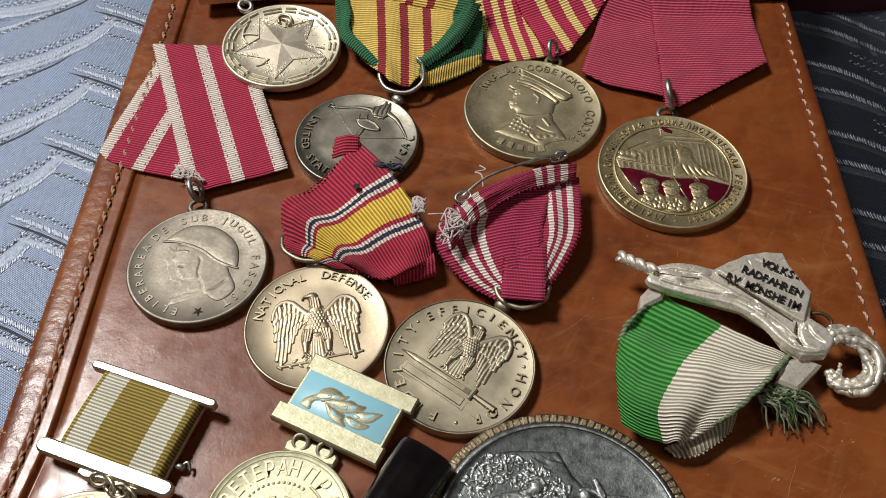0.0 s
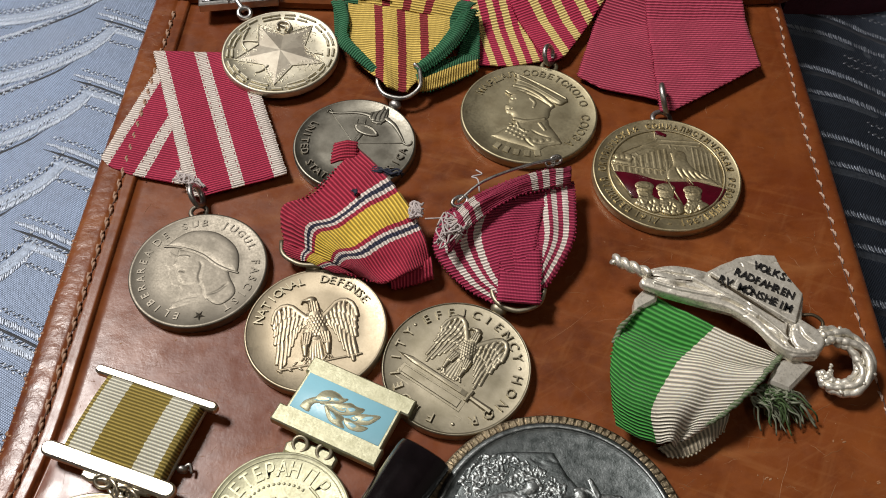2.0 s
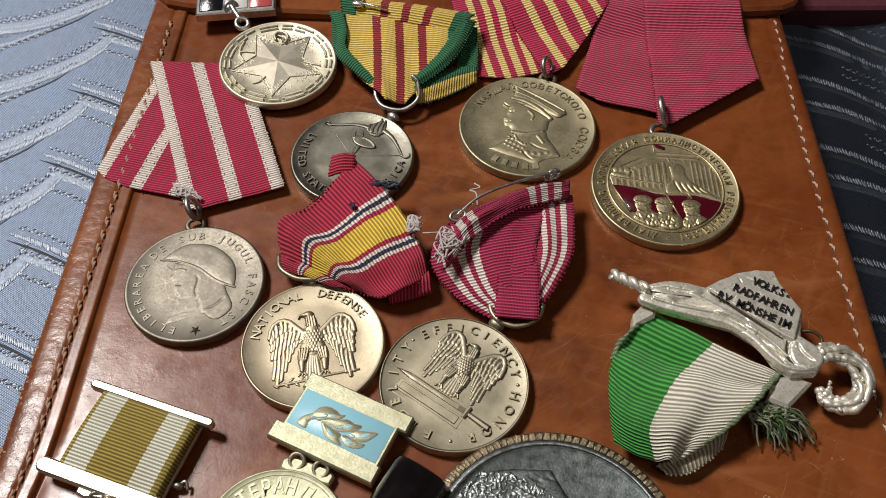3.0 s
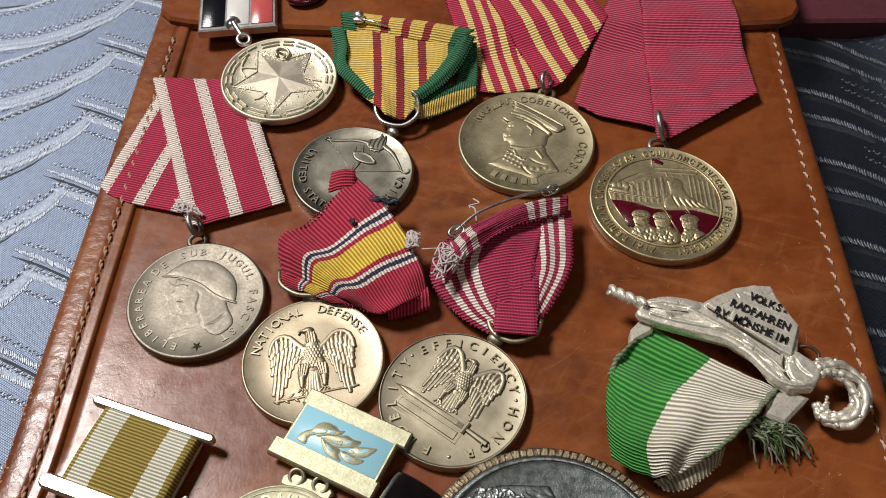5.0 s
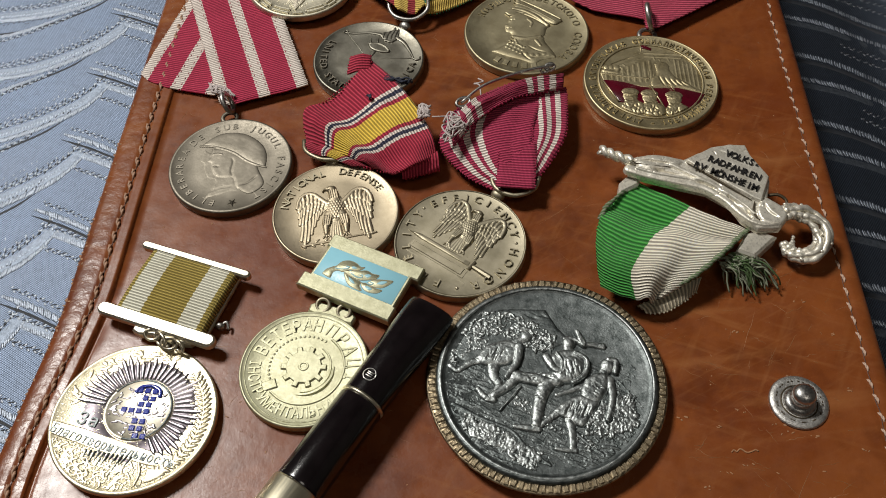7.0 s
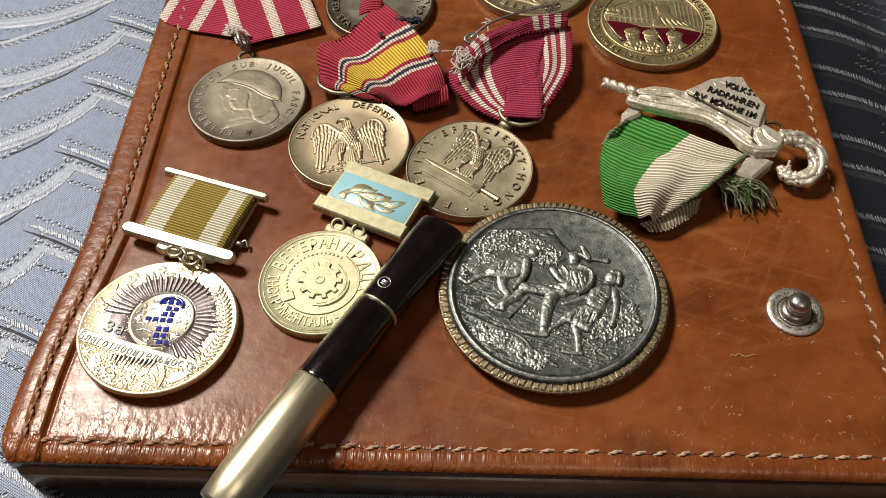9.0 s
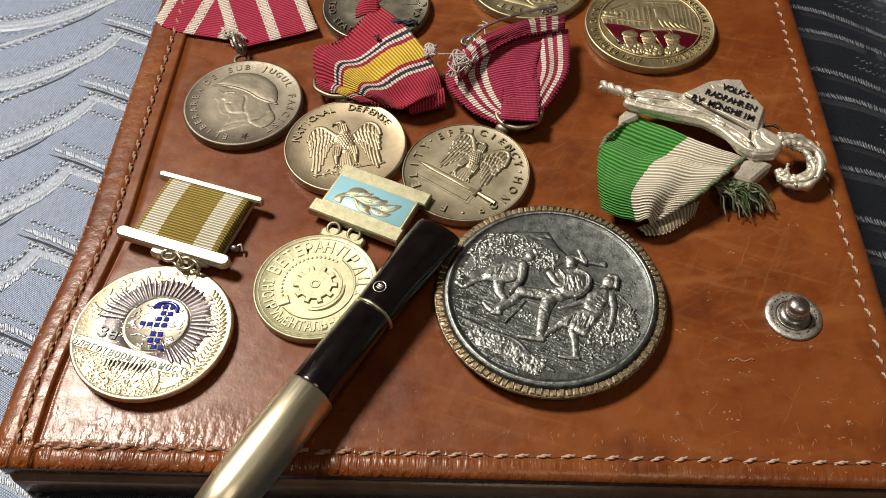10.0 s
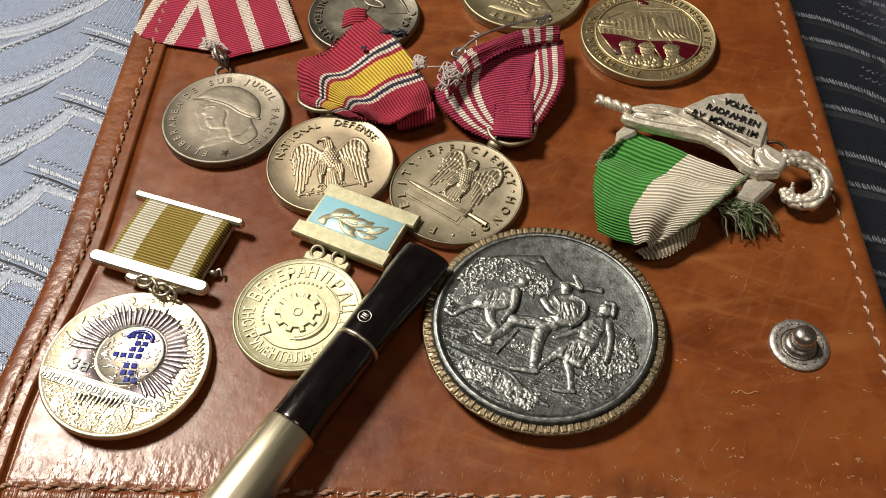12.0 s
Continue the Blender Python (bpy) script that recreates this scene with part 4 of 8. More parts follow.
def wing(rel, s, lead, trail, count, wide):
    """One half-open wing: lead runs from the shoulder over the wrist, trail joins the feather tips from the body outwards."""
    top = spline([(s * x, y, 0) for x, y in lead], 41)
    low = spline([(s * x, y, 0) for x, y in trail], 41)
    ring = [(p.x, p.y) for p in top[::4]] + [(p.x, p.y) for p in low[::-4]]
    rel.poly(ring, 0.12, 0.4, smooth=False)

    def row(n, f0, f1, w, high, base):
        for i in range(n):
            k = int(40 * (i + 0.3) / n)
            a, b = top[k], low[k]
            p, q = a.lerp(b, f0), a.lerp(b, f1)
            bow = Vector((-(q - p).y, (q - p).x, 0)) * (-0.07 * s)
            rel.stroke([p, (p + q) / 2 + bow, q], w * 0.85, w * 0.95, high, base, 0.35 * s)
    row(count, 0.2, 1.0, wide, 0.30, 0.08)
    row(count, 0.12, 0.58, wide * 0.95, 0.24, 0.24)
    row(count + 1, 0.08, 0.40, wide * 0.9, 0.2, 0.36)
    row(count + 1, 0.04, 0.24, wide * 0.85, 0.16, 0.46)
    rel.stroke([(p.x, p.y) for p in top[::5]], 0.7, 0.5, 0.35, 0.34, 0.0, False)


def eagle(box, lead, trail, body, feet, count=8, wide=0.62, tail=0.0):
    """A heraldic eagle, head turned aside, wings half open; body: centre y and half height; feet: their y."""
    rel = Relief(*box, step=0.1)
    for s in (-1, 1):
        wing(rel, s, lead, trail, count, wide)
    y, h = body
    for k in range(5):
        rel.stroke([(0.3 * (k - 2), y - h * 0.5), (0.75 * (k - 2), feet - tail)], 0.5, 0.55, 0.3, 0.05, 0.3)
    for s in (-1, 1):
        rel.stroke([(s * h * 0.3, y - h * 0.4), (s * h * 0.52, y - h * 0.9), (s * h * 0.55, feet + 0.8)], h * 0.34, h * 0.14, 0.7, 0.1)
        for k in range(4):
            rel.stroke([(s * h * (0.2 + 0.14 * k), y - h * 0.55), (s * h * (0.36 + 0.1 * k), y - h * 1.15)], 0.26, 0.2, 0.22, 0.68)
        for k in range(3):
            rel.stroke([(s * h * 0.55, feet + 0.9), (s * h * 0.55 + (k - 1) * 0.8, feet - 0.3)], 0.3, 0.25, 0.4, 0.1)
    rel.dome(0, y, h * 0.52, h, 0, 0.75, 0.1)
    for j in range(9):
        for i in range(7):
            a = (i - 3 + (0.5 if j % 2 else 0)) * h * 0.15
            yy = y + h * (0.72 - 0.17 * j)
            q = 1 - (a / (h * 0.5)) ** 2 - ((yy - y) / h) ** 2
            if q > 0.05:
                rel.dome(a, yy, h * 0.085, h * 0.12, 0, 0.17, 0.08 + 0.75 * math.sqrt(q))
    rel.stroke([(0, y + h * 0.5), (-0.03 * h, y + h * 0.95), (-0.1 * h, y + h * 1.3)], h * 0.36, h * 0.26, 0.75, 0.15)
    for k in range(4):
        rel.stroke([(h * (0.12 - 0.12 * k), y + h * 1.25), (h * (0.2 - 0.13 * k), y + h * 0.7)], 0.2, 0.24, 0.16, 0.82)
    rel.dome(-0.16 * h, y + h * 1.40, h * 0.31, h * 0.23, 8, 0.85, 0.15)
    rel.stroke([(-0.36 * h, y + h * 1.42), (-0.58 * h, y + h * 1.38), (-0.64 * h, y + h * 1.25)], h * 0.13, h * 0.05, 0.6, 0.15)
    rel.crease([(-0.5 * h, y + h * 1.27), (-0.3 * h, y + h * 1.27), (-0.2 * h, y + h * 1.33)], 0.12, 0.25)
    return rel


def national_defense():
    m = medal("service_medal", "light bronze eagle medal on a crumpled red and yellow ribbon", -10.2, 81.0, TOP, 9)
    d = disc(m, 15.6, 2.8, BRONZE_LIGHT, 0.5, 0.2, 0.25, "light gilt bronze disc")
    bird = eagle((-10.5, -12, 10.5, 10), ((1.6, 2.4), (3.2, 4.0), (5.0, 5.9), (6.9, 6.2), (8.6, 4.8), (9.2, 2.0)),
                 ((2.5, 0.8), (4.0, -0.9), (5.2, -3.8), (6.5, -7.2), (7.9, -8.8), (9.1, -6.0)), (0.9, 4.4), -7.4, 8, 0.56, 2.2)
    bird.stroke([(-8.2, -9.4), (-3, -9.0), (3, -8.2), (9.4, -7.6)], 0.38, 0.3, 0.4)
    for k in range(8):
        bird.dome(-8 + 1.1 * k, -9.0 + (0.7 if k % 2 else -0.6), 0.85, 0.34, 35 if k % 2 else -35, 0.35)
    bird.part("eagle", BRONZE_LIGHT, d, 2.62, "raised eagle on a palm and sword", 14.6)
    # the letters' shaded edges are put into a darker bronze than the disc's
    bm = bmesh.new()
    arc_text(bm, "NATIONAL", 12.7, -74, -12, 2.9, 2.78, 0.6)
    arc_text(bm, "DEFENSE", 12.7, 12, 62, 2.9, 2.78, 0.6)
    part("inscription", bm, BRONZE_DARK, d, "raised letters in a darker bronze", smooth=False)
    bm = bmesh.new()
    slab(bm, [(-1.6, 15.0), (1.6, 15.0), (1.5, 17.6), (-1.5, 17.6)], 0.6, 3.4, 0.5)
    part("lug", bm, BRONZE_LIGHT, m)
    # wire loop and ribbon
    bm = bmesh.new()
    tube(bm, spline([(-20.6, 103.5, 53.5), (-19.6, 99.5, 54), (-16, 97, 54), (-12.5, 96.6, 54), (-8, 97, 54), (-4.5, 99, 54.4)], 24), 0.55, 8)
    part("wire_loop", bm, BRONZE_DARK, m, world=True)
    loft(m, "ribbon", RIB_ND,
         [(-19.7, 102.2, 54.6), (-20.6, 109.6, 57.6), (-14.9, 115.0, 57.2), (-9.2, 123.1, 57.4), (-4.9, 129.9, 57.0)],
         [(-1.4, 93.8, 53.4), (1.6, 92.2, 54.6), (5.3, 91.6, 56.0), (10.4, 93.9, 56.4), (14.2, 97.0, 54.8)],
         mid=[(-10.5, 98.0, 54.2), (-9.2, 101.2, 56.2), (-4.2, 103.8, 56.8), (2.2, 108.2, 57.2), (8.2, 112.6, 56.6)],
         width=35, label="crimson ribbon with yellow, white and navy stripes", nu=44, nv=56, belly=0.5, ripple=0.6, seed=3.0,
         shape=lambda u, v: 1.15 * math.sin(2 * math.pi * (1.35 * v + 0.35 * u - 0.05)) * math.sin(math.pi * min(1.0, 1.1 * v + 0.05))
         + 1.3 * math.exp(-((u - 0.86) / 0.1) ** 2) * math.sin(7.5 * v + 0.6))
    loft(m, "ribbon_fold", RIB_ND,
         [(-19.8, 102.6, 54.4), (-19.4, 100.4, 54.4), (-18.0, 98.6, 53.8)],
         [(-1.6, 94.0, 53.2), (-4.5, 94.6, 53.6), (-7.4, 95.2, 53.4)], 35, "", 24, 10, 0.6, 0.4, 8.0)
    loft(m, "ribbon_tip", RIB_CRIMSON,
         [(-11.2, 125.0, 56.4), (-10.6, 129.8, 57.8), (-9.8, 131.2, 57.0)],
         [(-4.6, 126.0, 56.6), (-5.0, 130.4, 58.0), (-5.6, 131.4, 57.0)], 5, "", 8, 10, 0.7, 0.2, 2.0)
    loft(m, "ribbon_tail", RIB_CRIMSON,
         [(5.6, 91.2, 53.0), (10.2, 92.4, 53.2), (14.9, 94.4, 53.0)],
         [(5.0, 95.0, 54.6), (10, 97.5, 55.6), (14.3, 98.6, 55.0)], 7, "", 10, 20, 0.9, 0.5, 5.0)
    bm = bmesh.new()
    rng = random.Random(2)
    for k in range(9):
        p = [(9.6 + rng.uniform(-1, 2.5), 109.5 + rng.uniform(-2, 2.5), 57.5 + rng.uniform(0, 1.2)) for _ in range(6)]
        tube(bm, spline(p, 14), 0.28, 5)
    part("frayed_thread", bm, LOOSE, m, "frayed white threads", world=True)
    bm = bmesh.new()
    for k in range(8):
        p = [(-0.5 + 1.3 * j + rng.uniform(-0.8, 0.8), 122.5 - 0.2 * j + rng.uniform(-1, 1), 57 + rng.uniform(-0.4, 1.0)) for j in range(6)]
        tube(bm, spline(p, 14), 0.25, 5)
    for k in range(5):
        tube(bm, spline([(-4.3 + rng.uniform(-0.5, 0.9), 114.6 + rng.uniform(-0.9, 0.9), 58.2 + rng.uniform(0, 0.7)) for j in range(4)], 9), 0.22, 5)
    part("frayed_navy_thread", bm, LOOSE_NAVY, m, "frayed navy threads", world=True)


def good_conduct():
    m = medal("conduct_medal", "antique bronze eagle medal on a knotted maroon and white ribbon", 20.5, 72.6, TOP, -32)
    d = disc(m, 15.8, 2.8, BRONZE_DARK, 0.4, 0.15, 0.2, "antique bronze disc")
    bird = eagle((-9, -4.6, 9, 13), ((1.3, 6.3), (2.6, 8.0), (4.2, 9.8), (5.9, 10.2), (7.2, 8.6), (7.6, 6.0)),
                 ((1.9, 3.6), (3.0, 2.2), (4.2, 0.6), (5.2, -1.4), (6.2, -2.4), (7.2, 0.6)), (4.2, 3.6), -2.6, 7, 0.46, 0.4)
    bird.part("eagle", BRONZE_DARK, d, 2.66, "raised eagle", 14)
    bm = bmesh.new()
    pillow(bm, [(-12.6, -3.9), (-9, -3.2), (6, -3.9), (6, -5.2), (-9, -4.6)], 2.5, 0.65, 0.5)
    tube(bm, [(6.0, -6.0, 2.9), (6.2, -3.2, 2.9)], 0.5, 8)
    tube(bm, [(6.6, -4.7, 2.9), (11.6, -5.1, 2.8)], 0.65, 8, taper=lambda t: 0.9 + 0.3 * t)
    slab(bm, [(-10.0, -8.2), (6.4, -8.9), (6.4, -5.6), (-9.8, -5.2)], 2.3, 2.85, 0.25)
    slab(bm, [(-9.0, -7.6), (5.4, -8.2), (5.4, -6.2), (-9.0, -5.8)], 2.7, 3.0, 0.15)
    slab(bm, [(-9.6, -9.3), (7.6, -10.0), (7.6, -9.3), (-9.8, -8.6)], 2.3, 2.75, 0.2)
    part("sword_and_book", bm, BRONZE_DARK, d, "raised sword on a closed book", smooth=False)
    bm = bmesh.new()
    arc_text(bm, "EFFICIENCY", 13.0, -63, 49, 2.9, 2.85, 0.65)
    arc_text(bm, "HONOR", 13.0, 72, 132, 2.9, 2.85, 0.65)
    arc_text(bm, "FIDELITY", 13.0, 171, 275, 2.9, 2.85, 0.65)
    for a in (60, 150, 285):
        blob(bm, 13.3 * math.sin(radians(a)), 13.3 * math.cos(radians(a)), 2.75, 0.4, 0.4, 0.3, 0, 8, 4)
    part("inscription", bm, BRONZE_DARK, d, smooth=False)
    bm = bmesh.new()
    blob(bm, 0, 17.0, 2.2, 1.9, 1.5, 1.5, 0, 14, 8)
    part("knob", bm, BRONZE_DARK, m, "round suspension knob")
    bm = bmesh.new()
    tube(bm, spline([(27.8, 91.5, 54), (28.6, 88.5, 54), (30.5, 86.6, 54), (34, 85.6, 54), (38.2, 87.5, 54), (39.6, 91, 54.5)], 26), 0.6, 8)
    part("wire_loop", bm, BRONZE_DARK, m, world=True)
    # ribbon: a triangle of folded bands under a rolled top
    loft(m, "ribbon_panel", RIB_GC,
         [(28.6, 87.6, 53.4), (21, 92.6, 53.6), (14.8, 101, 54.6), (16.4, 108.5, 57), (20, 112, 58)],
         [(37.6, 90.2, 54.2), (37.4, 96, 56), (38.6, 106, 57.4), (40, 112, 57.6), (42, 118, 57.6)], 24, "maroon ribbon with white stripes", 24, 30, 0.9, 0.5, 1.0)
    strip(m, "ribbon_band", RIB_MAROON, 29.0, 86.8, (0.06, 1), 9.4, 31, 55.8, label="plain maroon band", wave=0.5, seed=4.0,
          lift=lambda x, y: 1.0 * math.exp(-((y - 104) / 12) ** 2))
    loft(m, "ribbon_wing", RIB_GC,
         [(47.6, 121, 56), (47.4, 112, 56.6), (46.4, 103, 56.0), (41.4, 93.6, 54.6), (38.2, 90.4, 54)],
         [(37.0, 120, 57.2), (37.6, 112, 57.4), (38.2, 103.5, 57.2), (37.6, 98, 56.4), (37.0, 93, 55)], 13.4, "striped fold of the ribbon", 16, 34, 0.4, 0.4, 7.0)
    loft(m, "ribbon_roll", RIB_GC,
         [(16.2, 104.5, 58.0), (22, 110.8, 60.5), (31, 116.5, 60.8), (40, 121.4, 59.6), (46.8, 123.6, 58)],
         [(18.4, 97.6, 58.2), (24.6, 105.8, 60.0), (33.2, 112.4, 60.2), (40.5, 116, 58.8), (46.6, 119, 57)], 12, "ribbon end rolled over", 14, 44, 1.7, 0.8, 2.0, crosswise=35)
    bm = bmesh.new()
    rng = random.Random(5)
    for k in range(9):
        p = [(18.2 + rng.gauss(0, 1.5), 103 + rng.gauss(0, 1.8), 60.2 + rng.uniform(-0.4, 1.1)) for j in range(6)]
        tube(bm, spline(p, 22), 0.2, 5)
    for k in range(4):
        p = [(17.4 - 0.5 * j + rng.uniform(-0.8, 0.8), 102.4 - 0.6 * j + rng.uniform(-0.8, 0.8), 60 - 0.5 * j) for j in range(5)]
        tube(bm, spline(p, 16), 0.18, 5)
    part("thread_knot", bm, LOOSE, m, "tangled white threads", world=True)
    bm = bmesh.new()
    tube(bm, spline([(20, 110, 61), (26, 115.5, 62), (36, 120.5, 62), (44, 123.5, 61.4)], 20), 0.4, 6)
    tube(bm, circle(43, 123.6, 60.6, 1.3, 18, 30, 20, 0.7), 0.4, 6, closed=True)
    tube(bm, circle(41.6, 122.6, 60.6, 1.1, 18, 30, 20, 0.7), 0.35, 6, closed=True)
    tube(bm, circle(20.5, 110.2, 61, 1.9, 18, 20, 30, 0.6), 0.45, 6, closed=True)
    part("safety_pin", bm, STEEL, m, "thin steel pin", world=True)
    bm = bmesh.new()
    tube(bm, spline([(25, 115.6, 58), (24.6, 119, 58.4), (23.2, 121, 57), (25.6, 122.4, 56.4), (24.2, 124, 56)], 18), 0.22, 5)
    part("loose_thread", bm, LOOSE, m, world=True)


def smooth_outline(pts, n=48):
    loop = [(x, y, 0) for x, y in pts]
    return [(p.x, p.y) for p in spline(loop + [loop[0]], n)[:-1]]


def drawing(cx, cy, sx, sy, rz):
    """Turns a design's grid (y down, its centre and scale) into a disc's own millimetres."""
    def at(*pts):
        return turned([((x - cx) / sx, (cy - y) / sy) for x, y in pts], -rz)
    return at


def star_points(n, r1, r2, turn=0.0):
    return [((r1 if k % 2 == 0 else r2) * math.sin(radians(turn + 180 * k / n)), (r1 if k % 2 == 0 else r2) * math.cos(radians(turn + 180 * k / n))) for k in range(2 * n)]


def faceted_star(bm, n, r1, r2, z0, z1, turn=0.0, x=0.0, y=0.0):
    pts = [bm.verts.new((x + a, y + b, z0)) for a, b in star_points(n, r1, r2, turn)]
    tip = bm.verts.new((x, y, z1))
    for a, b in zip(pts, pts[1:] + pts[:1]):
        bm.faces.new([b, a, tip])


def liberation():
    m = medal("liberation_medal", "dull grey bronze medal on a folded crimson and white ribbon", -38.9, 96.2, TOP, 11)
    m.scale = (1, 1, 0.82)
    d = disc(m, 15.8, 3.2, BRONZE_GREY, 0.8, 0.25, 0.2, "dull grey bronze disc")
    rel = Relief(-14, -14, 14, 14)
    rel.poly([(-6.6, 6.4), (-7.4, 3.4), (-7.9, 2.0), (-7.0, 1.2), (-7.0, -0.6), (-6.0, -3.8), (-4.2, -5.0), (-4.8, -7.4), (-6.4, -10.2), (-0.8, -9.4), (2.0, -8.3), (-1.7, 1.2)], 0.22, 0.8, 0.04)
    rel.poly([(-4.5, 6.2), (-5.0, 3.4), (-5.7, 1.8), (-4.8, 1.0), (-4.8, -0.8), (-3.8, -3.5), (-1.6, -4.4), (0.6, -4.9), (1.5, -8.3), (4.6, -10.8), (8.2, -8.2), (7.2, -3.7), (6.4, -1.3), (3.0, 1.8), (-0.8, 5.0)], 0.26, 0.9, 0.18)
    rel.poly([(-7.2, 7.6), (-4.1, 9.9), (-0.8, 10.9), (4.0, 9.7), (7.7, 6.2), (9.3, 2.3), (8.8, -2.5), (6.6, -1.4), (3.9, 0.7), (1.1, 3.7), (-1.8, 5.6), (-5.5, 6.9)], 0.34, 1.8, 0.3)
    rel.stroke([(-7.6, 7.4), (-4.6, 6.7), (-1.6, 5.3), (1.3, 3.3), (4.0, 0.4), (6.6, -1.6), (8.9, -2.8)], 0.3, 0.3, 0.2, 0.36)
    rel.stroke([(-4.2, 3.9), (-3.0, 3.9), (-2.0, 3.5)], 0.3, 0.2, 0.15, 0.4)
    rel.crease([(-4.6, -0.2), (-3.6, -0.2), (-2.8, -0.6)], 0.25, 0.2)
    rel.crease([(0.2, 2.4), (0.8, 0.4), (0.2, -2.4), (0.6, -4.6)], 0.35, 0.14)
    rel.crease([(1.8, -7.6), (4.4, -7.0), (7.0, -5.0)], 0.3, 0.16)
    rel.crease([(-5.6, -8.6), (-3.0, -7.6), (0.6, -7.6)], 0.3, 0.12)
    rel.grain(random.Random(5), 0.9, 0.035)
    rel.part("relief", BRONZE_GREY, d, 2.93, "plain raised profiles under a helmet", low=0.8)
    bm = bmesh.new()
    arc_text(bm, "ELIBERAREA", 13.0, -158, -62, 2.5, 3.0, 0.4, bold=0.008)
    arc_text(bm, "DE SUB JUGUL", 13.0, -46, 72, 2.7, 3.0, 0.4, bold=0.008)
    arc_text(bm, "FASCIST", 13.0, 92, 152, 2.7, 3.0, 0.4, bold=0.008)
    faceted_star(bm, 5, 1.5, 0.6, 2.95, 3.5, 180, 0.2, -12.8)
    part("inscription", bm, BRONZE_GREY, d, smooth=False)
    eyelet(m, 17.0, 2.2, BRONZE_GREY, 1.9, 0.6)
    bm = bmesh.new()
    tube(bm, circle(-42.6, 115.8, 54.6, 2.6, 22, 68, 100), 0.7, 8, closed=True)
    part("ring", bm, STEEL, m, world=True)
    low = ((-72, 131.6), (-67.8, 127.4))
    strip(m, "ribbon_back", RIB_LIB, -71.4, 127, (0.215, 0.977), 24, 44, 51.3, [low, ((-69, 128.0), (-43.8, 116.8)), ((-40, 166.5), (-75, 166.5))], "crimson and white ribbon, folded", 0.35, 1.0, floats=(2.7, 11.0, 13.2, 21.4))
    strip(m, "ribbon_front", RIB_LIB, -44.9, 116.0, (-0.364, 0.931), 24.2, 62, 52.6, [((-45.6, 117.6), (-41.0, 116.9)), ((-44, 116.6), (-21, 125.4)), ((-22.4, 124), (-21.9, 130)), ((-30, 168.2), (-70, 168.8))], "crimson and white ribbon, folded", 0.35, 2.0, floats=(2.6, 11.0, 13.2, 21.5))
    bm = bmesh.new()
    rng = random.Random(8)
    for k in range(8):
        p = [(-49 + 1.6 * j + rng.uniform(-1.2, 1.2), 123 - 0.8 * j + rng.uniform(-1.6, 1.6), 53.3 + rng.uniform(0, 0.9)) for j in range(5)]
        tube(bm, spline(p, 12), 0.22, 5)
    part("frayed_thread", bm, LOOSE, m, "frayed pinkish threads", world=True)


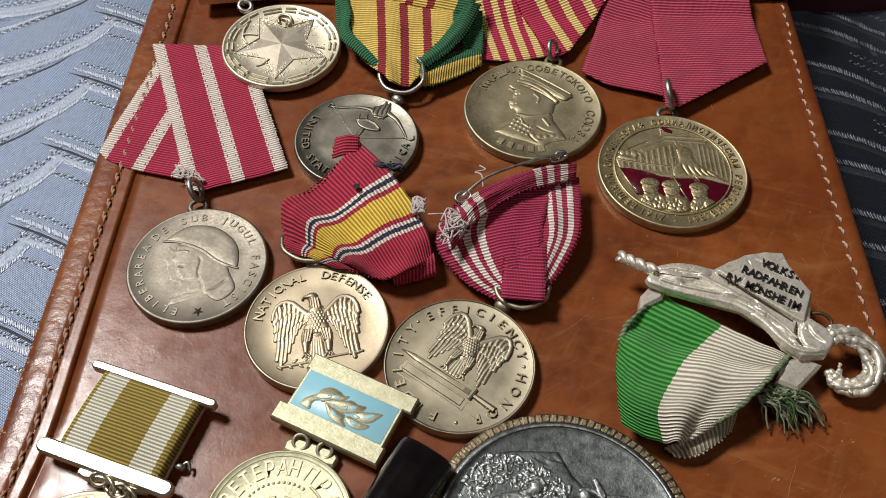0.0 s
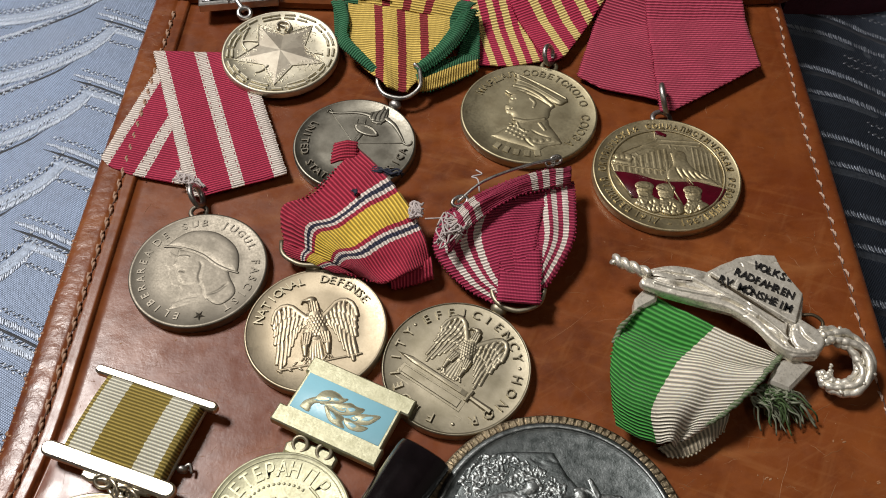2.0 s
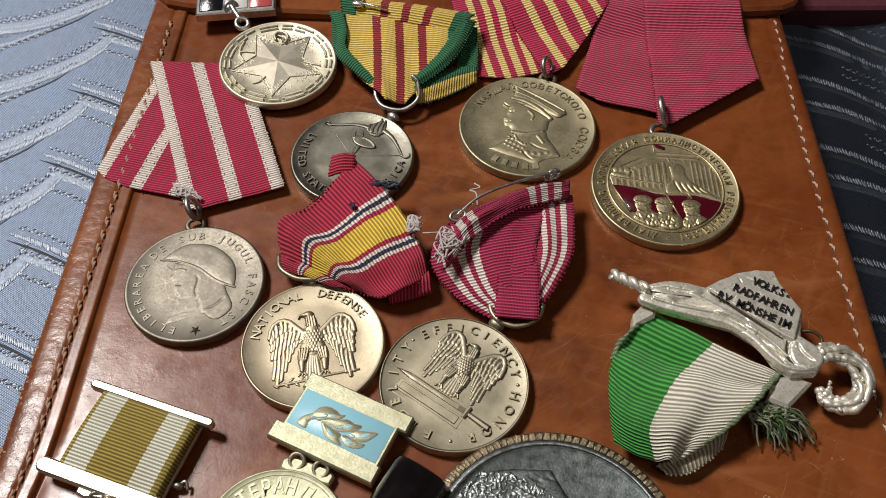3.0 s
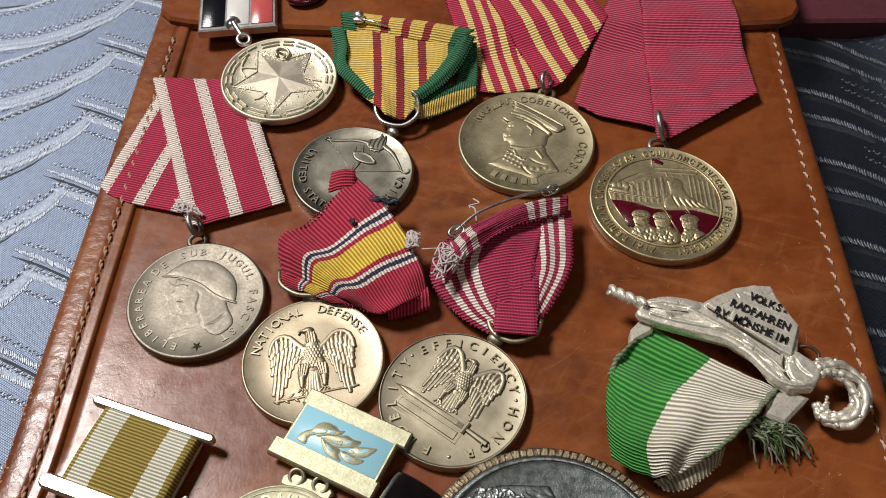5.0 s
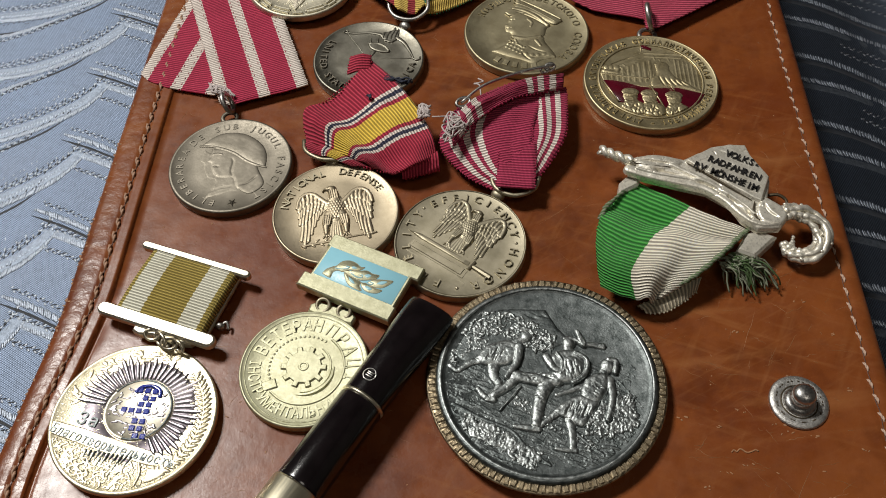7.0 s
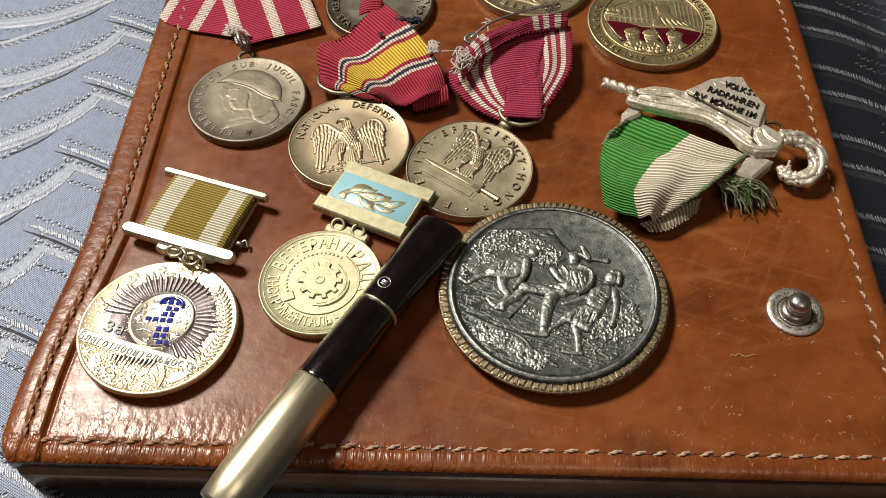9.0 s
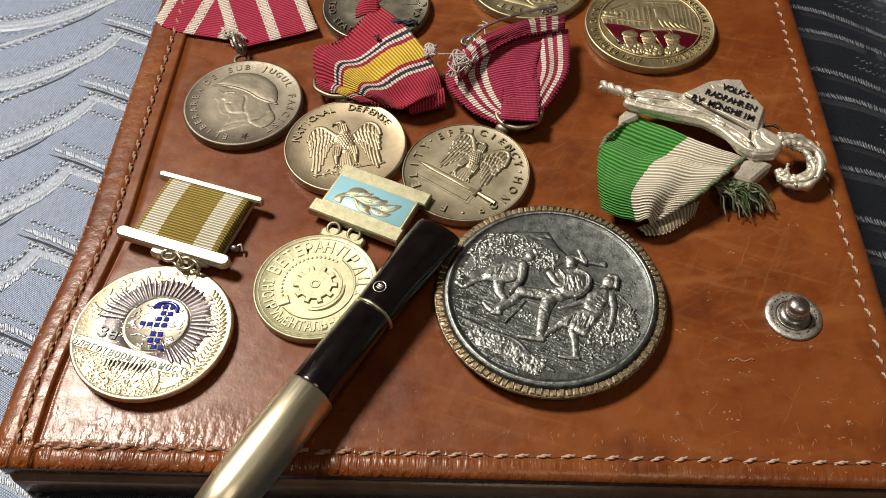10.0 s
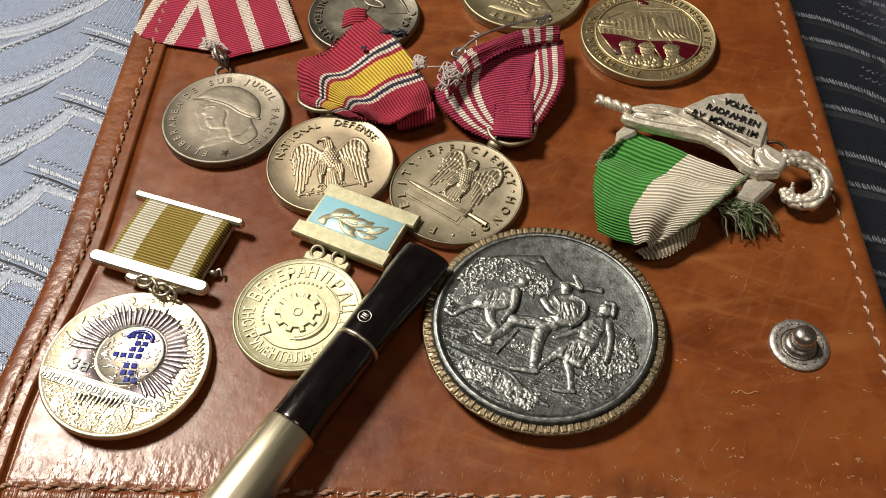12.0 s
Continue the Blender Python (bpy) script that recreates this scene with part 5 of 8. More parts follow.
def star_medal():
    m = medal("star_medal", "yellowish star medal hung from a black, white and red bar", -29.7, 167.4, TOP + 2.2, 40, 2.4)
    d = disc(m, 16.0, 2.4, STAR_BRASS, 0.7, 0.4, 0.0, "yellowish brass disc")
    bm = bmesh.new()
    faceted_star(bm, 5, 12.8, 6.7, 2.0, 2.5, 220)
    part("star", bm, STAR_DARK, d, "raised five-pointed star", smooth=False)
    block = loose_mesh(slab(bmesh.new(), [(-1.45, -0.3), (1.45, -0.3), (1.45, 0.3), (-1.45, 0.3)], 0, 0.8, 0.16), "border_block", STAR_BRASS)
    for k in range(25):
        a = 14.4 * k + 3 * math.sin(k * 2.1)
        for rr in (14.35, 13.05):
            if (k, rr) not in ((0, 13.05), (5, 13.05), (10, 13.05), (11, 14.35), (15, 13.05), (20, 13.05)):
                piece("border_block", block, d, rr * math.sin(radians(a)), rr * math.cos(radians(a)), 1.75, -a + 3 * math.sin(k * 3.7 + rr))
    rel = Relief(-15, -15, 15, 15)
    rng = random.Random(3)
    for k in range(900):
        a, rr = 40 + 36 + 72 * rng.randrange(5) + rng.gauss(0, 11), rng.uniform(5.5, 11.8)
        rel.dome(rr * math.sin(radians(a)), rr * math.cos(radians(a)), 0.28, 0.2, rng.uniform(0, 180), 0.16)
    tips = star_points(5, 12.8, 6.7, 220)
    for a, b in zip(tips, tips[1:] + tips[:1]):
        rel.stroke([a, b], 0.17, 0.17, 0.3, 0.05)
    rel.stroke([(-3.3, 12.2), (-5.3, 10.6), (-6.9, 8.4), (-7.2, 6.0)], 0.5, 0.35, 0.5)
    rel.stroke([(-6.4, 9.4), (-4.9, 8.6), (-3.2, 6.9)], 0.4, 0.3, 0.5)
    rel.stroke([(-6.3, -12.4), (-1.0, -14.0), (4.4, -13.6), (6.2, -12.4)], 0.3, 0.3, 0.45)
    rel.stroke([(5.6, -4.5), (7.0, -6.4), (8.3, -8.1)], 0.35, 0.25, 0.5)
    rel.stroke([(-5.8, -2.8), (-8.0, -3.4), (-9.6, -3.0)], 0.35, 0.25, 0.45)
    rel.part("grained_field", STAR_BRASS, d, 1.98)
    rel = Relief(-15, -15, 15, 15)
    rel.stroke([(4.0, 7.4), (4.7, 8.9), (6.4, 9.2), (7.5, 7.6), (7.0, 5.8), (5.6, 4.9)], 0.45, 0.4, 0.5, 0.3)
    rel.stroke([(5.4, 8.0), (6.0, 6.6), (5.2, 5.6)], 0.35, 0.3, 0.5, 0.3)
    rel.part("emblem", STAR_DARK, d, 2.15, "small dark emblem")
    bm = bmesh.new()
    tube(bm, spline([(-42, 182.5, 55.5), (-44.5, 186, 56.5), (-46, 188.5, 57)], 8), 0.75, 8)
    tube(bm, circle(-41.6, 181.6, 55.4, 1.7, 20, 20, 40), 0.65, 8, closed=True)
    tube(bm, circle(-45.4, 187.0, 56.4, 1.8, 20, 60, 30), 0.55, 8, closed=True)
    part("link", bm, SILVER, m, "bright link chain", world=True)
    bar_plate = bmesh.new()
    # bar: three enamel fields in a metal frame
    ang, bx, by = 8.5, -46.2, 199.5
    slab(bar_plate, turned([(-11.2, -14), (11.2, -14), (11.2, 14), (-11.2, 14)], ang, bx, by), TOP + 3.6, TOP + 6.2, 0.4)
    bar = part("bar", bar_plate, SILVER, m, "silvery bar with enamel fields", smooth=False, world=True)
    for name, x0, x1, mt in (("black_field", -10.2, -3.6, ENAMEL_BLACK), ("white_field", -3.0, 3.4, ENAMEL_WHITE), ("red_field", 4.0, 10.2, ENAMEL_RED)):
        bm = bmesh.new()
        slab(bm, turned([(x0, -12.8), (x1, -12.8), (x1, 13), (x0, 13)], ang, bx, by), TOP + 6.0, TOP + 6.5, 0.15)
        part(name, bm, mt, bar, world=True)


def us_medal():
    m = medal("expedition_medal", "blackened bronze medal with bow and torch, yellow and green ribbon", -6.6, 135.3, TOP, -34)
    d = disc(m, 15.6, 2.8, BRONZE_BLACK, 0.7, 0.3, 0.2, "blackened bronze disc")
    at = drawing(349, 279, 20.8, 15.4, -34)
    rel = Relief(-14.5, -14.5, 14.5, 14.5)
    rel.stroke(at((195, 115), (250, 120), (330, 115), (390, 122), (420, 132)), 0.3, 0.62, 0.3, 0.02)
    rel.stroke(at((508, 148), (550, 180), (585, 230), (610, 275)), 0.75, 0.25, 0.3, 0.02)
    rel.stroke(at((182, 112), (192, 100), (206, 108), (204, 120)), 0.25, 0.25, 0.3)
    rel.stroke(at((606, 276), (630, 288), (650, 278), (650, 266)), 0.28, 0.2, 0.3)
    rel.stroke(at((206, 118), (330, 266)), 0.15, 0.15, 0.25)
    rel.stroke(at((378, 282), (612, 276)), 0.17, 0.15, 0.25)
    rel.stroke(at((376, 236), (345, 278), (312, 320)), 0.7, 0.62, 0.35, 0.02)
    rel.crease(at((372, 246), (345, 280), (318, 316)), 0.14, 0.12)
    rel.part("bow", BRONZE_BLACK, d, 2.58, "raised bow and torch handle")
    rel = Relief(-14.5, -14.5, 14.5, 14.5)
    rel.poly(at((332, 182), (370, 176), (430, 192), (472, 232), (455, 246), (400, 240), (352, 218)), 0.45, 0.5, 0.03)
    rel.stroke(at((352, 190), (395, 190), (438, 208), (462, 232)), 0.25, 0.2, 0.25, 0.4)
    rel.poly(at((405, 140), (420, 112), (450, 106), (478, 92), (488, 70), (500, 96), (512, 72), (516, 110), (508, 150), (480, 168), (440, 168)), 0.28, 0.8, 0.02)
    for pts in (((425, 160), (428, 130), (450, 108)), ((448, 165), (455, 130), (482, 88)), ((472, 165), (480, 128), (502, 92)), ((496, 160), (502, 130), (514, 100))):
        rel.crease(at(*pts), 0.16, 0.2)
    rel.stroke(at((436, 166), (470, 172), (500, 158)), 0.45, 0.3, 0.2, 0.2)
    for x in (350, 392, 455, 478):
        rel.stroke(at((x, 176), (x + 4, 152)), 0.32, 0.12, 0.25, 0.03)
    rel.part("flame", BRONZE_BLACK, d, 2.6, "raised torch bowl and flame")
    bm = bmesh.new()
    arc_text(bm, "UNITED STATES", 12.6, -95, -200, 2.7, 2.75, 0.55, inward=True)
    arc_text(bm, "AMERICA", 12.6, 125, 68, 2.7, 2.75, 0.55, inward=True)
    part("inscription", bm, BRONZE_GREY, d, smooth=False)
    bm = bmesh.new()
    blob(bm, 0, 16.9, 2.2, 1.8, 1.5, 1.4, 0, 12, 8)
    part("knob", bm, STEEL, m)
    bm = bmesh.new()
    tube(bm, spline([(-2.2, 158.5, 55), (-1.9, 154.6, 54.2), (0.4, 151.2, 54), (5.4, 150.2, 54), (9.2, 153.2, 55), (9.0, 157.0, 57.4), (7.6, 158.6, 58.2)], 30), 0.6, 8)
    part("wire_loop", bm, STEEL, m, world=True)
    loft(m, "ribbon_back", RIB_DARKGREEN, [(19.0, 166, 53.0), (19.8, 174, 54.0), (20.2, 181.6, 55.4)], [(24.6, 162.6, 52.8), (24.8, 172, 53.8), (24.4, 182, 55)], 8, "dark green back layer", 8, 16, 0.3, 0.3, 2.0)
    loft(m, "ribbon_tail", RIB_YG, [(7.9, 157.4, 55.6), (13.5, 161.6, 55.8), (19.0, 165.4, 55.0), (24.4, 167.4, 53.6)],
         [(9.2, 153.0, 53.6), (12.6, 153.8, 53.4), (18.5, 157.6, 53.2), (24.6, 162.4, 52.8)], 8.4, "green and yellow ribbon end", 12, 24, 1.1, 0.5, 3.0)
    loft(m, "ribbon_front", RIB_YG,
         [(-13.2, 148, 54.6), (-13.9, 160, 55.2), (-15.0, 172, 56.2), (-16.6, 184.4, 57.6)],
         [(21.6, 143, 54.6), (21.4, 155, 55.6), (21.0, 167, 56.6), (20.6, 178.6, 58.0)],
         35, "yellow ribbon with red stripes and green edges", 44, 44, 0.5, 0.5, 6.0, picot=False,
         shape=lambda u, v: (1.1 * math.sin(15 * u + 2.0) + 0.5 * math.sin(31 * u + 9 * v)) * (1 - v),
         cuts=[((-12.9, 169.2), (0.2, 152.4)), ((0, 151.6), (9.4, 152.0)), ((8.4, 155.6), (15.2, 166)), ((15.2, 166), (20.8, 179))])
    loft(m, "ribbon_left_edge", RIB_DARKGREEN,
         [(-16.9, 184.2, 57.4), (-14.2, 177, 56.8), (-13.4, 168.6, 56.0), (-8.8, 163.2, 55.6), (-2.6, 157.2, 54.8)],
         [(-13.0, 183.4, 58.2), (-11.4, 177, 57.6), (-11.0, 170.4, 57.2), (-6.8, 164.4, 57.0), (-1.0, 157.6, 55.6)], 4, "dark green folded edge", 6, 40, 0.4, 0.3, 4.0)
    loft(m, "ribbon_right_edge", RIB_DARKGREEN,
         [(7.4, 158.0, 57.6), (12.6, 164.6, 58.2), (16.4, 171.6, 58.6), (19.6, 178.6, 59.0)],
         [(9.0, 155.8, 57.0), (15.0, 161.4, 57.4), (20.0, 169.4, 57.4), (24.2, 181.4, 57.6)], 5, "dark green folded edge", 8, 40, 0.8, 0.3, 7.0)
    loft(m, "ribbon_top", RIB_YG,
         [(-13.2, 183.8, 57.8), (-14.0, 188.0, 59.4), (-14.2, 191.2, 58.2)],
         [(20.4, 176.8, 57.6), (22.4, 180.8, 59.4), (23.8, 183.8, 58.2)], 35, "ribbon turned over at the top", 34, 12, 0.4, 0.3, 1.0)
    bm = bmesh.new()
    blob(bm, -8.8, 186.6, 60.4, 1.5, 1.5, 1.2, 0, 14, 8)
    blob(bm, -8.9, 184.9, 60.0, 1.9, 0.9, 0.8, -8, 10, 6)
    tube(bm, [(-8.5, 185.2, 60.4), (-0.5, 183.0, 59.9)], 0.34, 6)
    part("pin", bm, SILVER, m, "bright steel pin", world=True)


def marshal():
    m = medal("marshal_medal", "olive brass medal on a crimson ribbon with yellow stripes", 37.8, 147.2, TOP, -19)
    m.scale = (1, 1, 0.82)
    d = disc(m, 17.8, 3.2, TOMPAK, 0.6, 0.25, 0.2, "olive brass disc")
    at = drawing(437, 330, 20.2, 15.2, -19)
    rel = Relief(-15, -15, 15, 15)
    rel.poly(at((235, 462), (300, 425), (360, 390), (350, 365), (520, 365), (545, 405), (600, 490), (570, 505), (520, 515), (470, 536), (400, 515), (310, 490)), 0.7, 1.6, 0.05)
    rel.poly(at((350, 225), (333, 262), (328, 285), (310, 300), (318, 340), (345, 352), (358, 385), (440, 392), (530, 372), (555, 320), (575, 290), (480, 210), (400, 195)), 0.9, 1.8, 0.1)
    rel.poly(at((372, 112), (400, 125), (470, 165), (560, 215), (642, 262), (632, 280), (590, 292), (500, 240), (420, 205), (368, 185), (378, 150)), 0.8, 1.2, 0.45)
    rel.stroke(at((368, 190), (430, 205), (500, 245), (560, 298)), 0.65, 0.55, 0.4, 0.85)
    rel.poly(at((312, 220), (345, 195), (380, 200), (440, 222), (400, 232), (345, 240)), 0.5, 0.5, 0.75)
    rel.stroke(at((360, 375), (430, 385), (515, 372)), 0.6, 0.5, 0.4, 0.75)
    for k in range(3):
        for j in range(5):
            rel.dome(*at((322 + 20 * j + 10 * k, 438 + 10 * j - 19 * k))[0], 0.55, 0.42, 20, 0.32, 0.62)
    for k in range(4):
        rel.dome(*at((430 + 34 * k, 480 + 8 * math.sin(k)))[0], 0.75, 0.75, 0, 0.3, 0.6)
    rel.stroke(at((372, 392), (385, 420), (410, 440)), 0.4, 0.3, 0.3, 0.6)
    rel.stroke(at((372, 150), (455, 186), (540, 236), (600, 276)), 0.22, 0.22, 0.3, 1.05)
    rel.stroke(at((490, 395), (515, 430)), 0.5, 0.4, 0.25, 0.7)
    rel.stroke(at((300, 445), (325, 480)), 0.35, 0.3, 0.2, 0.5)
    for x0, y0, x1, y1 in ((405, 470, 460, 520), (440, 430, 540, 470), (450, 500, 560, 490)):
        rel.crease(at((x0, y0), ((x0 + x1) / 2, (y0 + y1) / 2 + 6), (x1, y1)), 0.25, 0.25)
    rel.stroke(at((372, 118), (440, 148), (540, 200), (636, 258)), 0.3, 0.3, 0.25, 1.0)
    rel.stroke(at((450, 262), (470, 285), (462, 310)), 0.55, 0.4, 0.3, 0.85)
    rel.crease(at((340, 262), (355, 268), (372, 262)), 0.25, 0.25)
    rel.crease(at((318, 318), (335, 322), (352, 316)), 0.22, 0.25)
    rel.crease(at((372, 215), (430, 232), (500, 268), (555, 308)), 0.22, 0.3)
    rel.part("relief", TOMPAK, d, 2.93, "plain raised profile with a peaked cap", low=0.72)
    bm = bmesh.new()
    arc_text(bm, "МАРШАЛ", 14.6, -78, -36, 2.9, 3.08, 0.42, bold=0.012)
    arc_text(bm, "СОВЕТСКОГО", 14.6, -20, 58, 2.9, 3.08, 0.42, bold=0.012)
    arc_text(bm, "СОЮЗА", 14.6, 78, 118, 2.9, 3.08, 0.42, bold=0.012)
    part("inscription", bm, TOMPAK, d, smooth=False)
    bm = bmesh.new()
    for k in range(5):
        a = 196 - 10.5 * k
        slab(bm, turned([(-0.8, -1.0), (0.8, -1.0), (0.8, 1.0), (-0.8, 1.0)], -a, 14.4 * math.sin(radians(a)), 14.4 * math.cos(radians(a))), 2.8, 3.35, 0.15)
    part("raised_bars", bm, TOMPAK, d, smooth=False)
    eyelet(m, 18.6, 2.4, TOMPAK, 1.9, 0.65)
    bm = bmesh.new()
    tube(bm, circle(43.6, 166.6, 54.6, 2.5, 22, 65, 70), 0.65, 8, closed=True)
    part("ring", bm, STEEL, m, world=True)
    strip(m, "ribbon_back", RIB_ZH_L, 24.6, 163, (-0.243, 0.97), 24, 58, 51.8, [((24, 165.8), (44.5, 164.8)), ((70, 215), (0, 215))], "crimson ribbon with yellow stripes", 0.3, 3.0,
          lift=lambda x, y: 3.2 * max(0.0, min(1.0, (y - 180) / 9)))
    strip(m, "ribbon_front", RIB_ZH_R, 44.4, 163, (-0.40, 0.916), 28.4, 70, 53.2, [((43.4, 164.8), (48.4, 168.4)), ((48.2, 168.3), (64.4, 196.6)), ((64.2, 196.6), (62, 206)), ((90, 215), (0, 215))], "crimson ribbon with yellow stripes", 0.3, 4.0,
          lift=lambda x, y: 2.6 * max(0.0, min(1.0, (y - 182) / 9)))


def jubilee():
    m = medal("jubilee_medal", "brass medal with dark red enamel flag on raspberry ribbon", 71.0, 127.2, TOP, -3)
    m.scale = (1, 1, 0.82)
    d = disc(m, 18.1, 3.3, GOLD, 0.5, 0.2, 0.0, "bright brass disc")
    bm = bmesh.new()
    tube(bm, circle(0, 0, 3.2, 14.0, 72), 0.35, 6, closed=True)
    part("inner_rim", bm, GOLD, d)
    bm = bmesh.new()
    arc_text(bm, "ВЕЛИКАЯ ОКТЯБРЬСКАЯ СОЦИАЛИСТИЧЕСКАЯ РЕВОЛЮЦИЯ", 15.6, -141, 146, 2.3, 3.25, 0.42, wide=0.8, bold=0.01)
    arc_text(bm, "1917 - 1987", 15.6, 210, 152, 2.5, 3.25, 0.42, inward=True, bold=0.01)
    part("inscription", bm, GOLD, d, smooth=False)
    at = drawing(490, 360, 21.8, 16.6, -3)
    rng = random.Random(71)
    rel = Relief(-14.5, -14.5, 14.5, 14.5)
    rel.poly(at((195, 300), (465, 178), (690, 190), (805, 260), (795, 440), (640, 405), (430, 400), (210, 358)), 0.25, 0.3, 0.02, False)
    for k in range(70):
        x = rng.uniform(215, 780)
        y = rng.uniform(300 - 0.42 * min(x - 215, 250), 395)
        rel.stroke(at((x, y), (x + rng.uniform(-14, 14), y + rng.uniform(4, 22))), 0.3, 0.2, rng.uniform(0.04, 0.16), 0.22)
    rel.stroke(at((205, 280), (330, 225), (465, 182), (690, 192)), 0.35, 0.35, 0.3, 0.25, 0.0, False)
    rel.stroke(at((215, 300), (340, 248), (470, 205), (690, 215)), 0.25, 0.25, 0.25, 0.25, 0.0, False)
    rel.stroke(at((690, 192), (810, 268)), 0.3, 0.3, 0.3, 0.25)
    for k in range(9):
        x = 235 + 33 * k
        rel.stroke(at((x, 312 - 9.5 * k), (x, 355 + 2 * k)), 0.42, 0.42, 0.16, 0.22)
    for k in range(6):
        rel.stroke(at((650 + 24 * k, 225 + 9 * k), (650 + 24 * k, 340 + 14 * k)), 0.28, 0.28, 0.12, 0.25)
    for x in (240, 295, 265):
        rel.dome(*at((x, 275))[0], 0.9, 0.9, 0, 0.35, 0.3)
    rel.stroke(at((225, 300), (290, 310), (310, 290)), 0.5, 0.4, 0.3, 0.35)
    rel.stroke(at((458, 180), (458, 120)), 0.2, 0.2, 0.35, 0.05)
    rel.part("building", GOLD, d, 3.08, "raised building with columns", 13.6, 0.55)
    bm = bmesh.new()
    slab(bm, at((462, 124), (522, 152), (515, 166), (462, 150)), 3.0, 3.45, 0.1)
    part("roof_flag", bm, ENAMEL_DARKRED, d, "small red enamel flag")
    rel = Relief(-14.5, -14.5, 14.5, 14.5)
    rel.poly(at((525, 255), (560, 240), (605, 255), (612, 300), (640, 340), (700, 375), (750, 425), (640, 402), (530, 400), (490, 395), (500, 350), (530, 320)), 0.35, 1.0, 0.22)
    for k in range(5):
        rel.crease(at((540 + 30 * k, 330 + 8 * k), (550 + 32 * k, 360 + 6 * k), (570 + 34 * k, 400)), 0.25, 0.3)
    rel.stroke(at((215, 318), (330, 335), (480, 350)), 0.3, 0.3, 0.3, 0.3)
    rel.part("rounded_shape", GOLD, d, 3.1, "plain rounded raised shape", 13.6, 0.6)
    bm = bmesh.new()
    slab(bm, at((212, 358), (270, 362), (340, 375), (430, 402), (510, 410), (640, 408), (792, 446), (750, 500), (690, 535), (560, 540), (400, 520), (288, 494)), 2.9, 3.5, 0.25)
    part("flag", bm, ENAMEL_DARKRED, d, "dark red enamel flag")
    for x, y in ((358, 462), (468, 472), (608, 482)):
        rel = Relief(-14.5, -14.5, 14.5, 14.5)
        rel.poly(at((x - 60, y + 60), (x - 35, y + 32), (x, y + 26), (x + 40, y + 30), (x + 80, y + 55), (x + 75, y + 100), (x, y + 112), (x - 55, y + 88)), 0.7, 1.2, 0.3)
        rel.dome(*at((x, y))[0], 2.0, 2.5, 0, 0.45, 0.4)
        rel.dome(*at((x + 2, y - 24))[0], 2.35, 1.5, 0, 0.4, 0.5)
        rel.stroke(at((x - 34, y - 12), (x, y - 4), (x + 36, y - 10)), 0.42, 0.42, 0.3, 0.8)
        rel.stroke(at((x - 30, y + 30), (x, y + 52), (x + 34, y + 32)), 0.4, 0.4, 0.3, 0.65)
        for k in range(9):
            gx, gy = x + rng.uniform(-50, 60), y + rng.uniform(40, 90)
            rel.crease(at((gx, gy), (gx + rng.uniform(-12, 12), gy + 12), (gx + rng.uniform(-16, 16), gy + 26)), 0.2, 0.22)
        rel.grain(rng, 0.35, 0.09)
        rel.part("rounded_shape", GOLD, d, 3.1, "plain rounded raised shape", 13.6, 0.8)
    bm = tube(bmesh.new(), [(*at((480, 395))[0], 3.6), (*at((540, 525))[0], 3.6)], 0.25, 6)
    tube(bm, [(*at((195, 345))[0], 3.5), (*at((285, 495))[0], 3.6)], 0.28, 6)
    tube(bm, [(*at((590, 385))[0], 3.5), (*at((618, 430))[0], 3.6)], 0.22, 6)
    part("flag_pole", bm, GOLD, d)
    eyelet(m, 19.0, 2.4, STEEL, 2.2, 0.7)
    bm = bmesh.new()
    tube(bm, circle(72.6, 150.0, 55.2, 3.6, 22, 70, 88), 0.75, 8, closed=True)
    part("ring", bm, STEEL, m, world=True)
    strip(m, "ribbon_back", RIB_RED, 50.6, 159, (0.28, 0.96), 26, 60, 52.2, [((51.0, 161.6), (71, 147.2)), ((76, 146), (76.5, 215)), ((120, 215), (0, 215))], "raspberry red ribbon, folded", 0.4, 5.0,
          lift=lambda x, y: 3.2 * max(0.0, min(1.0, (y - 182) / 9)))
    strip(m, "ribbon_front", RIB_RED, 71.6, 145, (0.01, 1), 29.5, 72, 53.4, [((70.5, 147.0), (75.4, 147.6)), ((75, 147.5), (101, 165.2)), ((100.6, 164.9), (98.0, 215)), ((120, 215), (0, 215))], "raspberry red ribbon, folded", 0.4, 6.0,
          lift=lambda x, y: 2.8 * max(0.0, min(1.0, (y - 183) / 9)))


